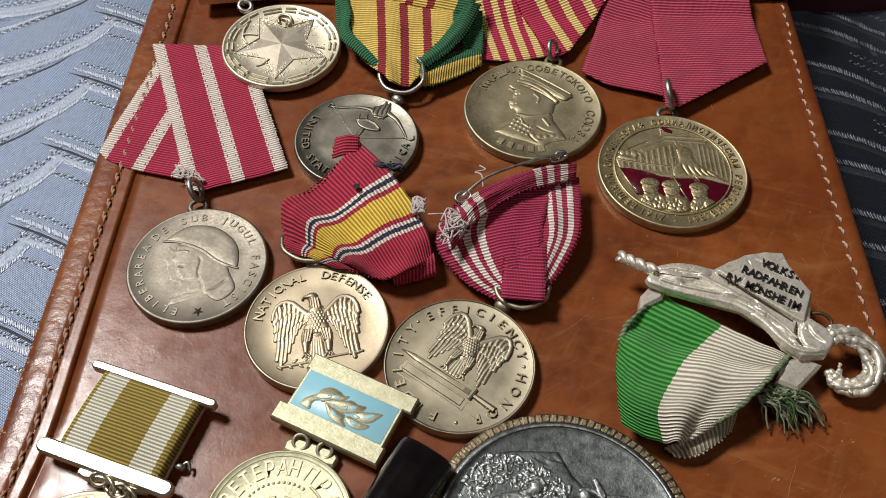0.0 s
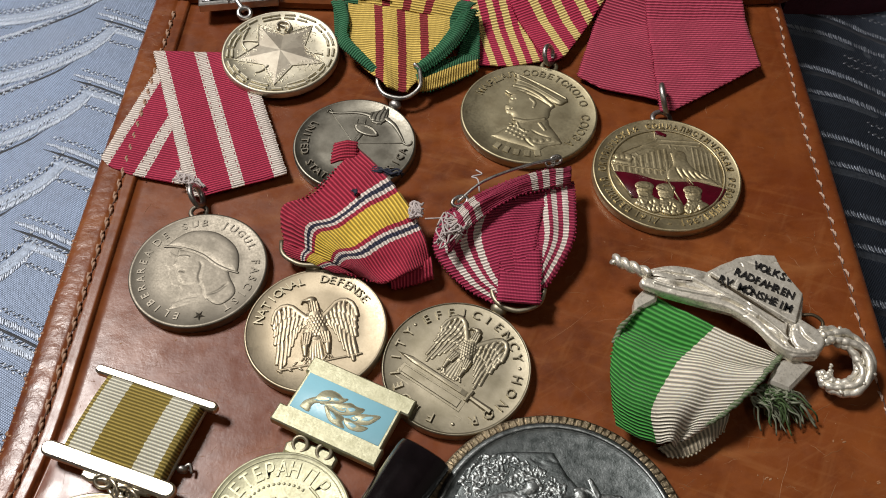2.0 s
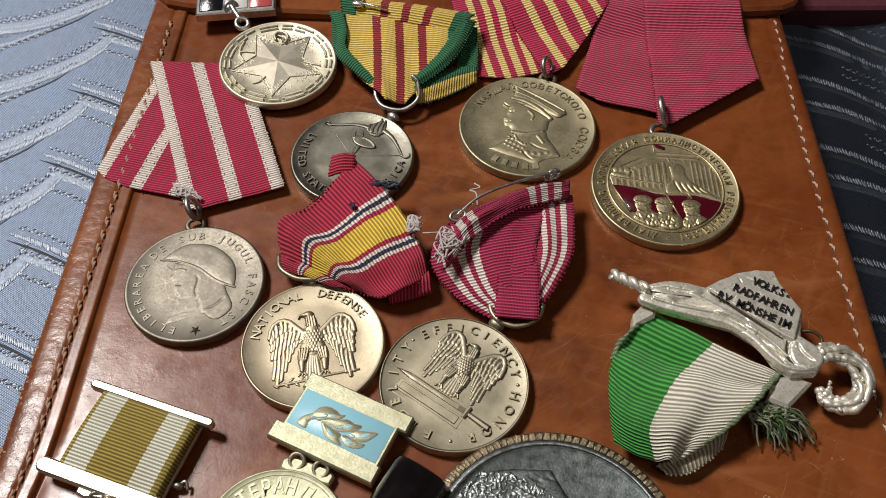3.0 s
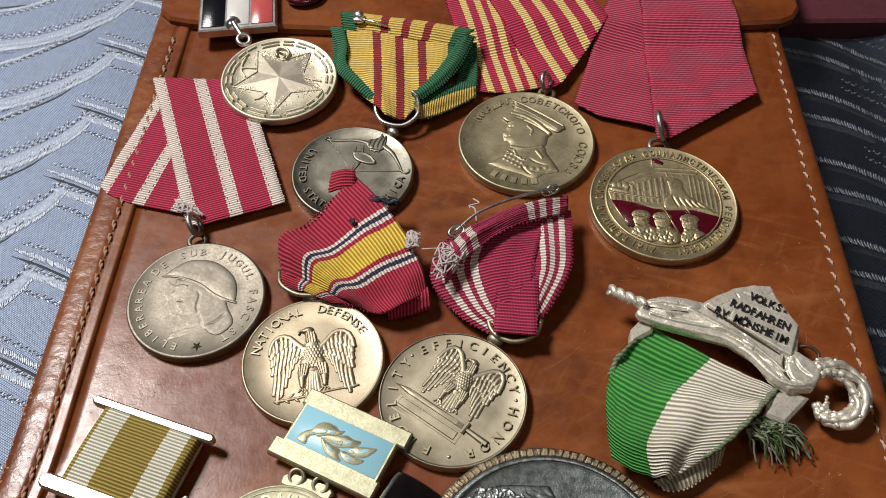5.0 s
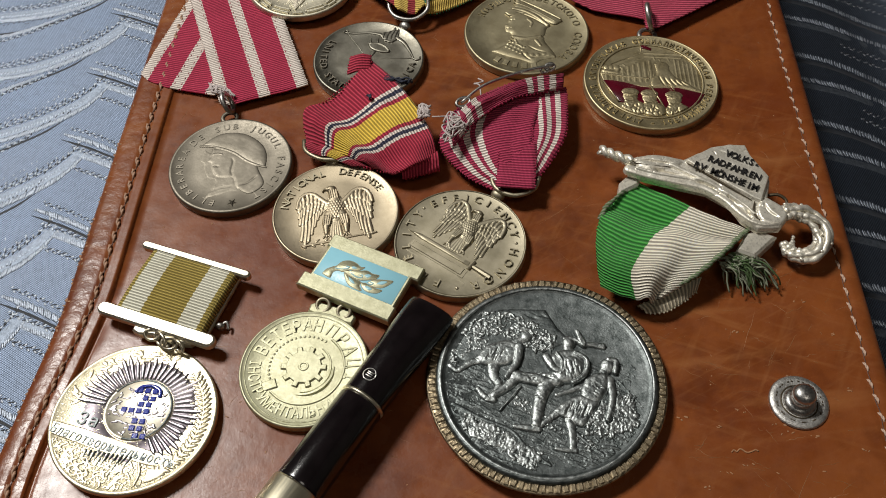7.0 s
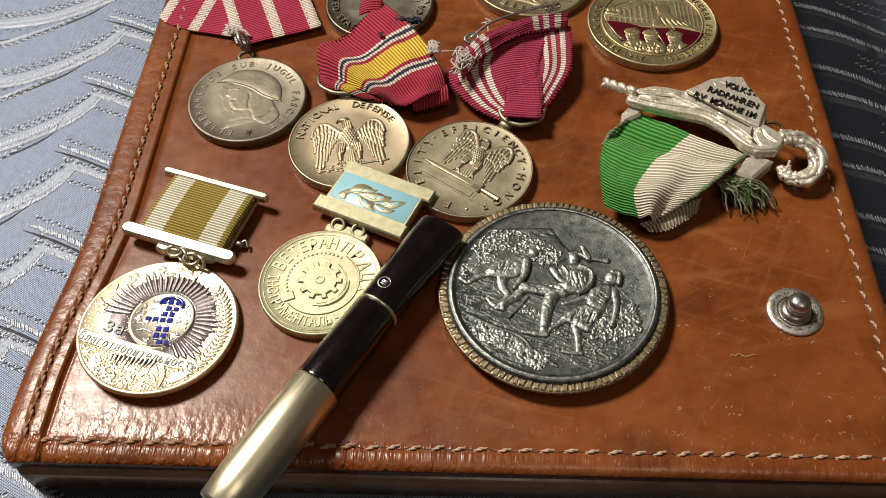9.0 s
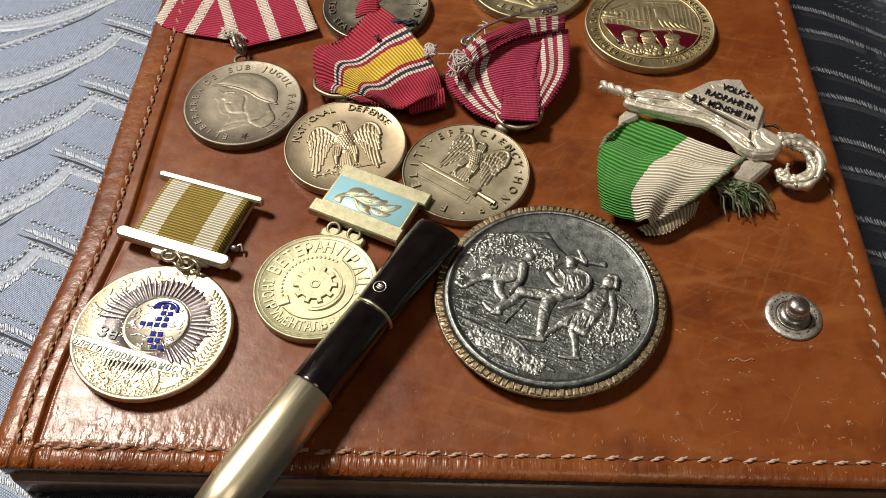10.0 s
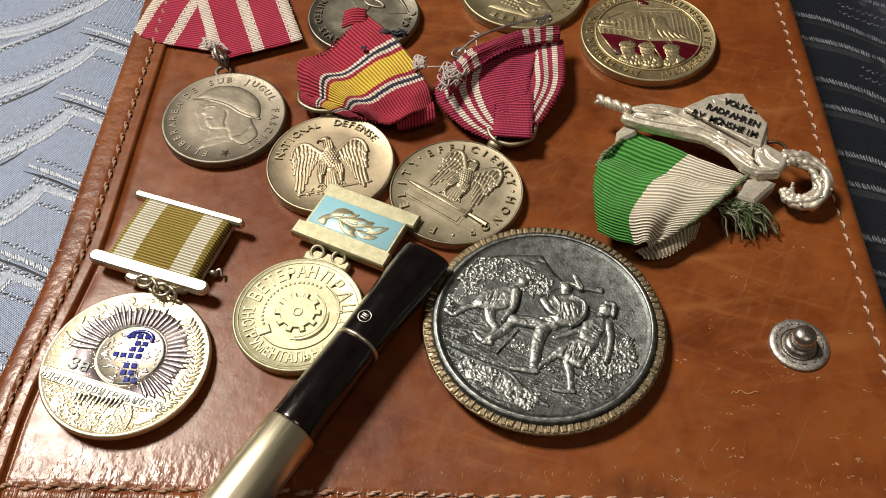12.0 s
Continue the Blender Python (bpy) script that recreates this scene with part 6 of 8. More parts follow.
def veteran():
    m = medal("veteran_badge", "pale brass gear badge hung from a sky blue enamel plate", -12.7, 38.7, TOP, -18)
    d = disc(m, 14.2, 2.4, ALU_GOLD, 0.5, 0.2, 0.0, "pale brass disc")
    bm = bmesh.new()
    arc_text(bm, "ВЕТЕРАН", 10.6, -86, -7, 4.3, 2.22, 0.4, wide=0.76, bold=0.012)
    arc_text(bm, "ПРАЦІ", 10.6, 12, 84, 4.3, 2.22, 0.4, wide=0.76, bold=0.012)
    arc_text(bm, "ІНСТРУМЕНТАЛЬНИК", 10.8, 256, 118, 3.4, 2.22, 0.4, inward=True, wide=0.74, bold=0.01)
    part("inscription", bm, ALU_GOLD, d, smooth=False)
    part("raised_line", tube(bmesh.new(), circle(0, 0, 2.2, 12.9, 80), 0.14, 5, closed=True), ALU_GOLD, d)
    bm = bmesh.new()
    teeth = []
    for k in range(10):
        for da, rr in ((-9, 3.9), (-7, 5.0), (7, 5.0), (9, 3.9)):
            a = radians(36 * k + da)
            teeth.append((rr * math.sin(a), rr * math.cos(a)))
    slab(bm, teeth, 2.0, 2.65, 0.16)
    tube(bm, spline([(5.9 * math.sin(radians(a)), 5.9 * math.cos(radians(a)), 2.25) for a in range(20, 176, 13)], 40), 0.22, 6)
    tube(bm, circle(0, 0, 2.65, 0.9, 16), 0.25, 6, closed=True)
    tube(bm, spline([(6.6 * math.sin(radians(a)), 6.6 * math.cos(radians(a)), 2.3) for a in range(70, 171, 20)], 24), 0.4, 6, taper=lambda t: 0.3 + math.sin(math.pi * t))
    tube(bm, spline([(8.8 * math.sin(radians(a)), 8.8 * math.cos(radians(a)), 2.25) for a in range(20, 211, 19)], 40), 0.28, 6)
    slab(bm, turned([(-1.6, -1.1), (1.6, -1.1), (1.6, 1.1), (-1.6, 1.1)], 40, -5.2, -6.4), 2.0, 2.55, 0.2)
    for k in range(22):
        a = radians(215 + 7.6 * k)
        blob(bm, 7.6 * math.sin(a), 7.6 * math.cos(a), 2.2, 0.34, 0.34, 0.25, 0, 8, 4)
    part("gear", bm, ALU_GOLD, d, "raised gear wheel and caliper", smooth=False)
    bm = bmesh.new()
    slab(bm, [(-5.4, 13.4), (-5.6, 15.4), (-4.2, 16.6), (4.2, 16.6), (5.6, 15.4), (5.4, 13.4), (3, 13.2), (-3, 13.2)], 0.4, 2.0, 0.4)
    part("lug", bm, ALU_GOLD, m, smooth=False)
    bm = bmesh.new()
    for x in (-2.6, 2.6):
        tube(bm, circle(x, 15.8, 2.2, 1.5, 18, 25), 0.45, 6, closed=True)
    part("link", bm, BRONZE_DARK, m)
    # enamel plate
    ang, px, py = -24.0, -2.2, 61.2
    bm = bmesh.new()
    out = [(-12.4, -7.9), (11.4, -7.9), (11.4, -4.0), (10.9, -4.0), (10.9, 4.4), (12.6, 4.4), (12.6, 8.2), (-11.4, 8.2), (-11.4, 4.4), (-10.8, 4.4), (-10.8, -4.0), (-12.4, -4.0)]
    slab(bm, turned(out, ang, px, py), TOP + 2.2, TOP + 4.4, 0.3)
    plate = part("plate", bm, ALU_GOLD, m, "pale brass plate", smooth=False, world=True)
    bm = bmesh.new()
    slab(bm, turned([(-10.2, -3.9), (10.2, -3.9), (10.2, 4.4), (-10.2, 4.4)], ang, px, py), TOP + 4.2, TOP + 4.5, 0.1)
    part("blue_field", bm, ENAMEL_SKY, plate, "sky blue enamel field", world=True)
    bm = bmesh.new()

    def at(x, y):
        (a, b), = turned([(x, y)], ang, px, py)
        return a, b, TOP + 4.55
    # brass leaves raised on the enamel, with enamel showing inside them and curled stems
    for pts in (((-8.2, -3.1), (-7.9, -1.7), (-6.9, -0.5), (-6.2, 0.1), (-5.6, 1.7), (-4.1, 2.6), (-2.3, 2.6), (-1.0, 2.1), (-0.1, 2.4), (-0.6, 1.4), (-1.7, 0.7), (-3.0, 0.3), (-4.2, -0.8), (-5.1, -0.8), (-5.9, -1.3), (-6.2, -2.1), (-6.1, -3.4)),
                ((-4.1, -0.6), (-2.9, 0.0), (-0.9, 0.9), (0.8, 1.8), (2.4, 1.6), (4.0, 1.8), (3.6, 0.6), (2.1, -0.4), (0.6, -1.1), (-0.5, -1.2), (-2.2, -1.0)),
                ((-3.7, -0.9), (-2.5, -1.1), (-0.5, -1.3), (1.0, -1.5), (1.2, -2.5), (2.2, -3.5), (0.4, -3.6), (-1.4, -3.2), (-2.8, -2.0)),
                ((2.5, -0.9), (3.6, 0.4), (5.3, 1.1), (7.6, 1.8), (7.2, 0.6), (6.3, -0.7), (5.1, -1.3), (3.5, -1.4)),
                ((1.2, -1.6), (2.5, -1.3), (3.8, -1.6), (5.2, -1.6), (6.5, -1.5), (5.7, -2.6), (4.3, -3.1), (3.0, -3.1), (1.7, -2.4))):
        loop = [at(x, y)[:2] for x, y in smooth_outline(pts, 48)]
        part("leaf", slab(bmesh.new(), loop, TOP + 4.35, TOP + 4.62, 0.08), ALU_GOLD, plate, "raised brass leaf", world=True)
        tube(bm, [Vector((x, y, TOP + 4.5)) for x, y in loop], 0.1, 5, closed=True)
    part("leaf_outline", bm, LEAF_BRASS, plate, "darker outline of the leaves", world=True)
    bm = bmesh.new()
    for pts in (((-2.3, -1.4), (-1.1, -1.7), (0.0, -2.5), (-1.1, -2.5)), ((4.5, -0.6), (5.1, 0.5), (6.5, 1.1), (6.0, 0.0)), ((2.2, -2.2), (3.1, -1.9), (4.3, -2.1), (3.7, -2.7)), ((-3.0, 1.2), (-2.4, 1.6), (-1.5, 1.4), (-2.4, 0.9)), ((0.8, 0.5), (1.7, 1.1), (2.5, 0.9), (1.8, 0.1))):
        slab(bm, [at(x, y)[:2] for x, y in smooth_outline(pts, 20)], TOP + 4.45, TOP + 4.66, 0.03)
    for pts in (((-6.2, -0.6), (-4.8, -0.3), (-3.6, 0.4), (-3.4, 1.0), (-4.2, 0.8)), ((-2.1, -0.4), (-0.6, -0.7), (0.6, -0.4), (0.5, 0.3), (-0.1, 0.0)), ((2.5, -1.2), (3.4, -1.2), (3.8, -0.7), (3.0, -0.6))):
        tube(bm, [q + Vector((0, 0, 0.04)) for q in spline([at(x, y) for x, y in pts], 20)], 0.16, 5)
    part("leaf_fill", bm, ENAMEL_LEAF, plate, "pale blue enamel inside the leaves", world=True)
    bm = bmesh.new()
    for x, y in ((-6.5, -6.5), (-6.5, 5), (8, 5), (8, -6)):
        (a, b), = turned([(x, y)], ang, px, py)
        blob(bm, a, b, TOP + 1.2, 1.2, 1.2, 1.3, 0, 8, 6)
    part("pin_backing", bm, STEEL, m, world=True)


def charity():
    m = medal("charity_medal", "gilt sun-ray medal with blue enamel under an olive striped bar", -47.2, 26.4, TOP + 0.95, -15, -3.4)
    m.scale = (1.025, 1.025, 0.6)
    d = disc(m, 17.1, 2.9, GILT_FIELD, 0.7, 0.4, 0.0, "yellow gilt disc")
    hub = (0.3, 1.5)
    # ring under the rays; the shade of their gaps is in its dark colour
    bm = bmesh.new()
    lathe(bm, [(7.0, 2.3), (7.2, 2.56), (11.4, 2.56), (11.8, 2.3)], 72)
    bmesh.ops.translate(bm, verts=bm.verts, vec=(*hub, 0))
    part("ray_ground", bm, RAY_DARK, d, "ground of the rays, coloured dark as shaded gaps")
    lengths = (4.6, 5.6, 6.8, 5.2)
    rays = [loose_mesh(slab(bmesh.new(), [(-0.34, 0), (0.34, 0), (0.52, ln * 0.72), (0, ln), (-0.52, ln * 0.72)], 0, 0.55, 0.32), "ray", RAY_STEEL) for ln in lengths]
    for k in range(36):
        a = -96 + 6.6 * k
        ln = (k * 7 + k // 3) % 4
        if a < -60:
            ln = 2
        x, y = hub[0] + 7.2 * math.sin(radians(a)), hub[1] + 7.2 * math.cos(radians(a))
        if math.hypot(x + lengths[ln] * math.sin(radians(a)), y + lengths[ln] * math.cos(radians(a))) > 15.4:
            ln = 0
        piece("ray", rays[ln], d, x, y, 2.5, -a)
    rel = Relief(-16.6, -16.6, 16.6, 16.6, 0.12)
    rng = random.Random(6)
    for k in range(24):
        a = 34 + 4.4 * k
        for q in (-1, 1):
            rr = 14.3 + 0.62 * q
            rel.dome(rr * math.sin(radians(a)), rr * math.cos(radians(a)), 1.15, 0.46, 90 - a + 38 * q, 0.5, 0.05)
    rel.stroke([(14.3 * math.sin(radians(a)), 14.3 * math.cos(radians(a))) for a in range(30, 142, 10)], 0.2, 0.2, 0.5)
    for k in range(34):
        a, rr = rng.uniform(-95, 12), rng.uniform(12.6, 15.4)
        rel.dome(rr * math.sin(radians(a)), rr * math.cos(radians(a)), rng.uniform(0.7, 1.5), rng.uniform(0.3, 0.55), rng.uniform(0, 180), 0.4)
    for k in range(3600):
        a, rr = rng.uniform(0, 2 * math.pi), 16.2 * math.sqrt(rng.random())
        rel.dome(rr * math.cos(a), rr * math.sin(a), rng.uniform(0.16, 0.34), 0.17, rng.uniform(0, 180), rng.uniform(0.08, 0.24))
    for k in range(60):
        x, y = rng.uniform(-13, 5), rng.uniform(-15, -9)
        rel.stroke([(x, y), (x + rng.uniform(-1.2, 1.2), y - 0.8), (x + rng.uniform(-1.8, 1.8), y - rng.uniform(1, 2))], 0.32, 0.16, 0.4)
    for k in range(900):
        x, y = rng.uniform(-13, 12), rng.uniform(-15.8, -8.6)
        rel.dome(x, y, rng.uniform(0.2, 0.42), 0.2, rng.uniform(0, 180), rng.uniform(0.2, 0.45))
    rel.stroke([(6.2, -9.0), (7.4, -11.0), (7.6, -13.6)], 0.4, 0.25, 0.5)
    rel.poly([(8.2, -9.4), (12.2, -8.6), (11.6, -10.6), (9.2, -12.4)], 0.5, 0.6)
    tagged(rel.part("laurel_wreath", GILT_FIELD, d, 2.4, "raised gilt wreath and grained field", 16.2), kind="stuff")
    bm = bmesh.new()
    lathe(bm, [(7.1, 2.4), (7.0, 3.0), (6.6, 3.05), (6.4, 2.75), (0, 2.85)], 64)
    bmesh.ops.translate(bm, verts=bm.verts, vec=(*hub, 0))
    part("medallion", bm, GOLD_PALE, d, "pale gilt centre")
    bm = bmesh.new()
    tube(bm, spline([(hub[0] + 6.75 * math.sin(radians(a)), hub[1] + 6.75 * math.cos(radians(a)), 3.05) for a in range(-70, 181, 10)], 60), 0.2, 6)
    part("dark_ring", bm, PEWTER, d, "dark ring round the centre")
    rel = Relief(-8, -6, 9, 10, 0.12)
    for k in range(120):
        a, rr = rng.uniform(0, 6.28), 6.0 * math.sqrt(rng.random())
        x, y = hub[0] + rr * math.cos(a), hub[1] + rr * math.sin(a)
        rel.stroke([(x, y), (x + rng.uniform(-1.4, 1.4), y + rng.uniform(-0.8, 0.8))], 0.22, 0.1, rng.uniform(0.1, 0.35))
    rel.part("centre_relief", RAY_STEEL, d, 2.82)
    check = loose_mesh(slab(bmesh.new(), [(-0.56, -0.56), (0.56, -0.56), (0.56, 0.56), (-0.56, 0.56)], 0, 0.42, 0.14), "enamel_check", ENAMEL_BLUE)
    for x0, y0, n in ((-1.4, 5.6, 3), (0.5, 4.2, 2), (0.3, 2.7, 2), (-2.5, 0.6, 4), (0.9, -1.1, 2), (1.1, -2.7, 2), (2.6, -4.1, 2)):
        for k in range(n):
            piece("enamel_check", check, d, x0 + 1.55 * k, y0 + 0.3 * k, 2.86, 12)
    bm = bmesh.new()
    tube(bm, spline([(-2.2, 4.8, 3.1), (-1.4, 6.4, 3.2), (0.8, 7.2, 3.2), (2.6, 6.6, 3.2), (3.2, 5.2, 3.1)], 20), 0.42, 6)
    part("blue_arch", bm, ENAMEL_BLUE, d, "cobalt enamel arch")
    bm = bmesh.new()
    for k in range(11):
        x = -5.2 + 0.95 * k
        tube(bm, [(x, -9.4 + 0.12 * k, 2.75), (x - 0.5 - 0.12 * (k - 5), -11.2 - 1.3 * (k % 3), 2.6)], 0.3, 5, taper=lambda t: 1 - 0.75 * t)
    tagged(part("lower_ray", bm, PEWTER, d, "dark lower rays"), kind="stuff")
    bm = bmesh.new()
    slab(bm, [(-15.4, -5.6), (-8, -5.4), (0, -5.8), (8, -5.9), (13.6, -5.6), (13.4, -8.2), (8, -9.0), (0, -9.2), (-8, -8.8), (-14.6, -8.4)], 2.35, 2.75, 0.25)
    part("banner", bm, GILT_FIELD, d, "raised gilt banner", smooth=False)
    bm = bmesh.new()
    line_text(bm, "За", -8.4, -3.5, 2.85, 3, 3.8, 2.5, 0.4, 1.0, 0.004)
    for k, ch in enumerate("Благотворительность"):
        f = k / 18
        letter(bm, ch, -14.0 + 26.4 * f, -7.1 - 0.5 * math.sin(f * math.pi), 2.8, -6, 2.9, 0.5, 0.74, 0.008)
    part("inscription", bm, PEWTER, d, "dark raised lettering", smooth=False)
    eyelet(m, 17.6, 2.0, GOLD_PALE, 1.6, 0.6)
    # ribbon bar
    ang, bx, by = -17.6, -43.9, 56.6
    z = TOP + 4.7

    def tr(pts):
        return turned(pts, ang, bx, by)
    bm = bmesh.new()
    slab(bm, tr([(-11.2, -9.6), (11.6, -9.6), (11.6, 9.6), (-11.2, 9.6)]), TOP + 1.9, TOP + 2.9, 0.3)
    part("back_plate", bm, GOLD_PALE, m, smooth=False, world=True)
    for yy, nm in ((9.0, "upper_rail"), (-9.4, "lower_rail")):
        bm = bmesh.new()
        half = 1.0 if yy > 0 else 1.6
        out = [(sx * (13.2 + half * math.cos(radians(a))), yy + sx * half * math.sin(radians(a))) for sx in (1, -1) for a in range(-90, 91, 30)]
        slab(bm, tr(out), TOP + 3.1, TOP + 4.9, 0.4)
        part(nm, bm, GOLD_PALE, m, "pale gilt rail", smooth=False, world=True)
    bm = bmesh.new()
    uv = bm.loops.layers.uv.new("UVMap")
    rows = []
    for j in range(25):
        v = -8.6 + 17.0 * j / 24
        bulge = 0.5 * math.sin(math.pi * j / 24)
        row = []
        for i in range(25):
            u = -12.0 + 24 * i / 24
            (a, b), = tr([(u * 0.955, v)])
            row.append(bm.verts.new((a, b, z + bulge - (1.8 if i in (0, 24) else 0))))
        rows.append(row)
    for j in range(24):
        for i in range(24):
            f = bm.faces.new([rows[j][i], rows[j][i + 1], rows[j + 1][i + 1], rows[j + 1][i]])
            for loop, (a, b) in zip(f.loops, ((i, j), (i + 1, j), (i + 1, j + 1), (i, j + 1))):
                loop[uv].uv = (a, 17.0 * b / 24)
    finish_cloth(part("ribbon", bm, RIB_OL, m, "olive ribbon with two cream stripes", world=True), 0.5)
    bm = bmesh.new()
    slab(bm, tr([(-4.8, -10.2), (10.0, -10.2), (9.6, -11.2), (7.4, -11.6), (0.0, -11.8), (-2.6, -12.6), (-4.6, -12.2)]), TOP + 1.9, TOP + 3.9, 0.4)
    part("hanger", bm, GOLD_PALE, m, smooth=False, world=True)
    for x, y, r, tilt, turn in ((0.2, -11.7, 1.7, 30, 10), (2.6, -12.2, 1.9, 55, -30), (5.0, -12.5, 1.8, 30, 20), (7.2, -12.4, 1.6, 60, -20)):
        (a, b), = tr([(x, y)])
        part("link", tube(bmesh.new(), circle(a, b, TOP + 3.6, r, 20, tilt, ang + turn, 0.7), 0.42, 8, closed=True), LINK_GILT, m, world=True)
    bm = bmesh.new()
    p0, = tr([(12.6, -4)])
    blob(bm, *p0, TOP + 1.3, 1.2, 0.8, 1.3, 0, 10, 6)
    tube(bm, spline([(*p0, TOP + 1.4), (p0[0] + 1.4, p0[1] + 0.9, TOP + 1.9), (p0[0] + 2.0, p0[1] - 0.7, TOP + 1.2)], 10), 0.35, 6)
    for xx, yy in ((-8, -7), (8, -7), (-8, 7), (8, 7)):
        (a, b), = tr([(xx, yy)])
        blob(bm, a, b, TOP + 1.0, 1.0, 1.0, 1.2, 0, 8, 6)
    part("pin_clasp", bm, STEEL, m, "steel pin clasp", world=True)


def big_medallion():
    m = thing("relief_medallion", "large blackened silver relief medallion in a notched brass frame", "medallion", 39.6, 36.4, TOP + 0.35, -1.4, 0, 0, group="medals on the case")
    m.scale = (1, 1, 0.76)
    bm = bmesh.new()
    lathe(bm, [(0, 0), (22.6, 0), (24.0, 0.9), (25.2, 2.3), (25.5, 3.2), (25.3, 3.75), (23.4, 3.85), (23.2, 3.4), (0, 3.4)], 120)
    f = part("frame", bm, FRAME_BRASS, m, "notched brass frame")
    block = loose_mesh(slab(bmesh.new(), [(-0.55, -0.85), (0.5, -0.85), (0.56, 0.85), (-0.5, 0.85)], 0, 0.5, 0.2), "notch", FRAME_BRASS)
    for k in range(104):
        a = 360 / 104 * k
        ob = piece("notch", block, f, 24.3 * math.sin(radians(a)), 24.3 * math.cos(radians(a)), 3.66 + 0.1 * math.sin(k * 4.1), -a + 9 * math.sin(k * 2.3))
        ob.scale = (1 + 0.16 * math.sin(k * 5.3), 1 + 0.12 * math.cos(k * 3.7), 1)
    bm = bmesh.new()
    lathe(bm, [(23.6, 3.2), (23.4, 4.6), (23.0, 5.15), (22.4, 5.2), (21.9, 4.6), (21.3, 4.3), (10, 4.45), (0, 4.5)], 120)
    d = part("disc", bm, PEWTER, m, "blackened silver disc")
    bm = bmesh.new()
    tube(bm, circle(0, 0, 4.9, 22.5, 96), 0.42, 6, closed=True)
    part("bright_rim", bm, PEWTER_BRIGHT, d, "polished rim line")
    rng = random.Random(12)
    full = (-21.8, -21.8, 21.8, 21.8)

    def c(x, y):
        """From the drawing's grid (y down) to the disc."""
        q = y - 100
        return (x - 450) / 350 * (20.85 - 0.0042 * q) - 0.0025 * q, 20 - 0.07517 * q + 1.389e-5 * q * q

    def cc(*pts):
        return [c(*p) for p in pts]

    def clumps(rel, count, line, half, size, high, base=0.0):
        """Leaf or stone clumps scattered along a band."""
        mid = spline([(*c(*p), 0) for p in line], 60)
        for _ in range(count):
            k = rng.randrange(1, 59)
            side = (mid[k + 1] - mid[k - 1]).normalized().cross(Vector((0, 0, 1)))
            p = mid[k] + side * rng.uniform(-half, half)
            r = size * rng.uniform(0.4, 1.35)
            rel.dome(p.x, p.y, r, r * rng.uniform(0.3, 0.65), rng.uniform(0, 180), high * rng.uniform(0.5, 1.1), base + rng.uniform(0, 0.2))

    ground = Relief(*full, step=0.14)
    ground.poly(cc((110, 300), (180, 200), (270, 146), (440, 140), (464, 150), (500, 200), (540, 250), (450, 280), (300, 270), (170, 330)), 0.35, 0.9)
    for k in range(1500):
        ground.dome(*c(rng.uniform(70, 800), rng.uniform(330, 690)), rng.uniform(0.15, 0.5), rng.uniform(0.1, 0.22), rng.gauss(-30, 25), rng.uniform(0.02, 0.09))
    for k in range(420):
        gx, gy = rng.uniform(90, 700), rng.uniform(330, 680)
        ln, sl = rng.uniform(20, 95), rng.uniform(0.2, 0.5)
        ground.stroke(cc((gx, gy), (gx + ln * 0.5, gy + ln * sl * 0.5 + rng.uniform(-6, 6)), (gx + ln, gy + ln * sl)), rng.uniform(0.15, 0.45), 0.1, rng.uniform(0.04, 0.15))
    for k in range(22):
        gx, gy = rng.uniform(250, 440), rng.uniform(150, 200)
        ground.crease(cc((gx, gy), (gx + 25, gy + 10), (gx + 55, gy + 14)), 0.2, 0.07)
    ground.stroke(cc((735, 390), (775, 430), (825, 480)), 0.16, 0.1, 0.14)
    ground.stroke(cc((110, 480), (220, 530), (330, 570), (400, 640), (480, 690)), 0.5, 0.3, 0.25)
    ground.stroke(cc((560, 560), (620, 610), (680, 650)), 0.4, 0.3, 0.25)
    ground.part("hillside", PEWTER, d, 4.42, "raised hill slopes and furrowed ground", 21.3)
    leaves = Relief(*full, step=0.13)
    clumps(leaves, 420, ((150, 235), (215, 195), (290, 190), (370, 215), (450, 260)), 3.0, 0.62, 0.45, 0.1)
    clumps(leaves, 130, ((95, 330), (140, 285), (190, 265), (250, 260)), 1.6, 0.5, 0.4)
    clumps(leaves, 120, ((410, 260), (450, 255), (490, 265)), 2.2, 0.55, 0.6, 0.1)
    leaves.part("foliage", PEWTER_BRIGHT, d, 4.45, "raised foliage", 21.2)
    bush = Relief(*full, step=0.13)
    clumps(bush, 360, ((620, 520), (680, 530), (740, 500), (800, 490)), 3.6, 0.6, 0.4)
    for k in range(40):
        gx, gy = rng.uniform(650, 800), rng.uniform(440, 560)
        bush.stroke(cc((gx, gy + 26), (gx - 4, gy + 8), (gx + 8, gy - 10)), 0.42, 0.12, 0.45)
    bush.part("bush", PEWTER_BRIGHT, d, 4.45, "raised bush", 21.2)
    stones = Relief(*full, step=0.13)
    clumps(stones, 420, ((140, 535), (220, 570), (290, 600), (370, 650), (440, 680)), 1.9, 0.6, 0.22)
    clumps(stones, 120, ((340, 460), (400, 490), (480, 545), (580, 590), (650, 640)), 1.0, 0.45, 0.3)
    stones.part("stony_slope", PEWTER_BRIGHT, d, 4.45, "raised stony slope", 21.2)

    def creases(rel, count, x0, y0, x1, y1, dx, dy, deep=0.1):
        for _ in range(count):
            gx, gy = rng.uniform(x0, x1), rng.uniform(y0, y1)
            rel.crease(cc((gx, gy), (gx + 0.5 * dx + rng.uniform(-5, 5), gy + 0.5 * dy), (gx + dx, gy + dy)), 0.16, deep)

    # three plain rounded walkers without features
    one = Relief(*full, step=0.1)
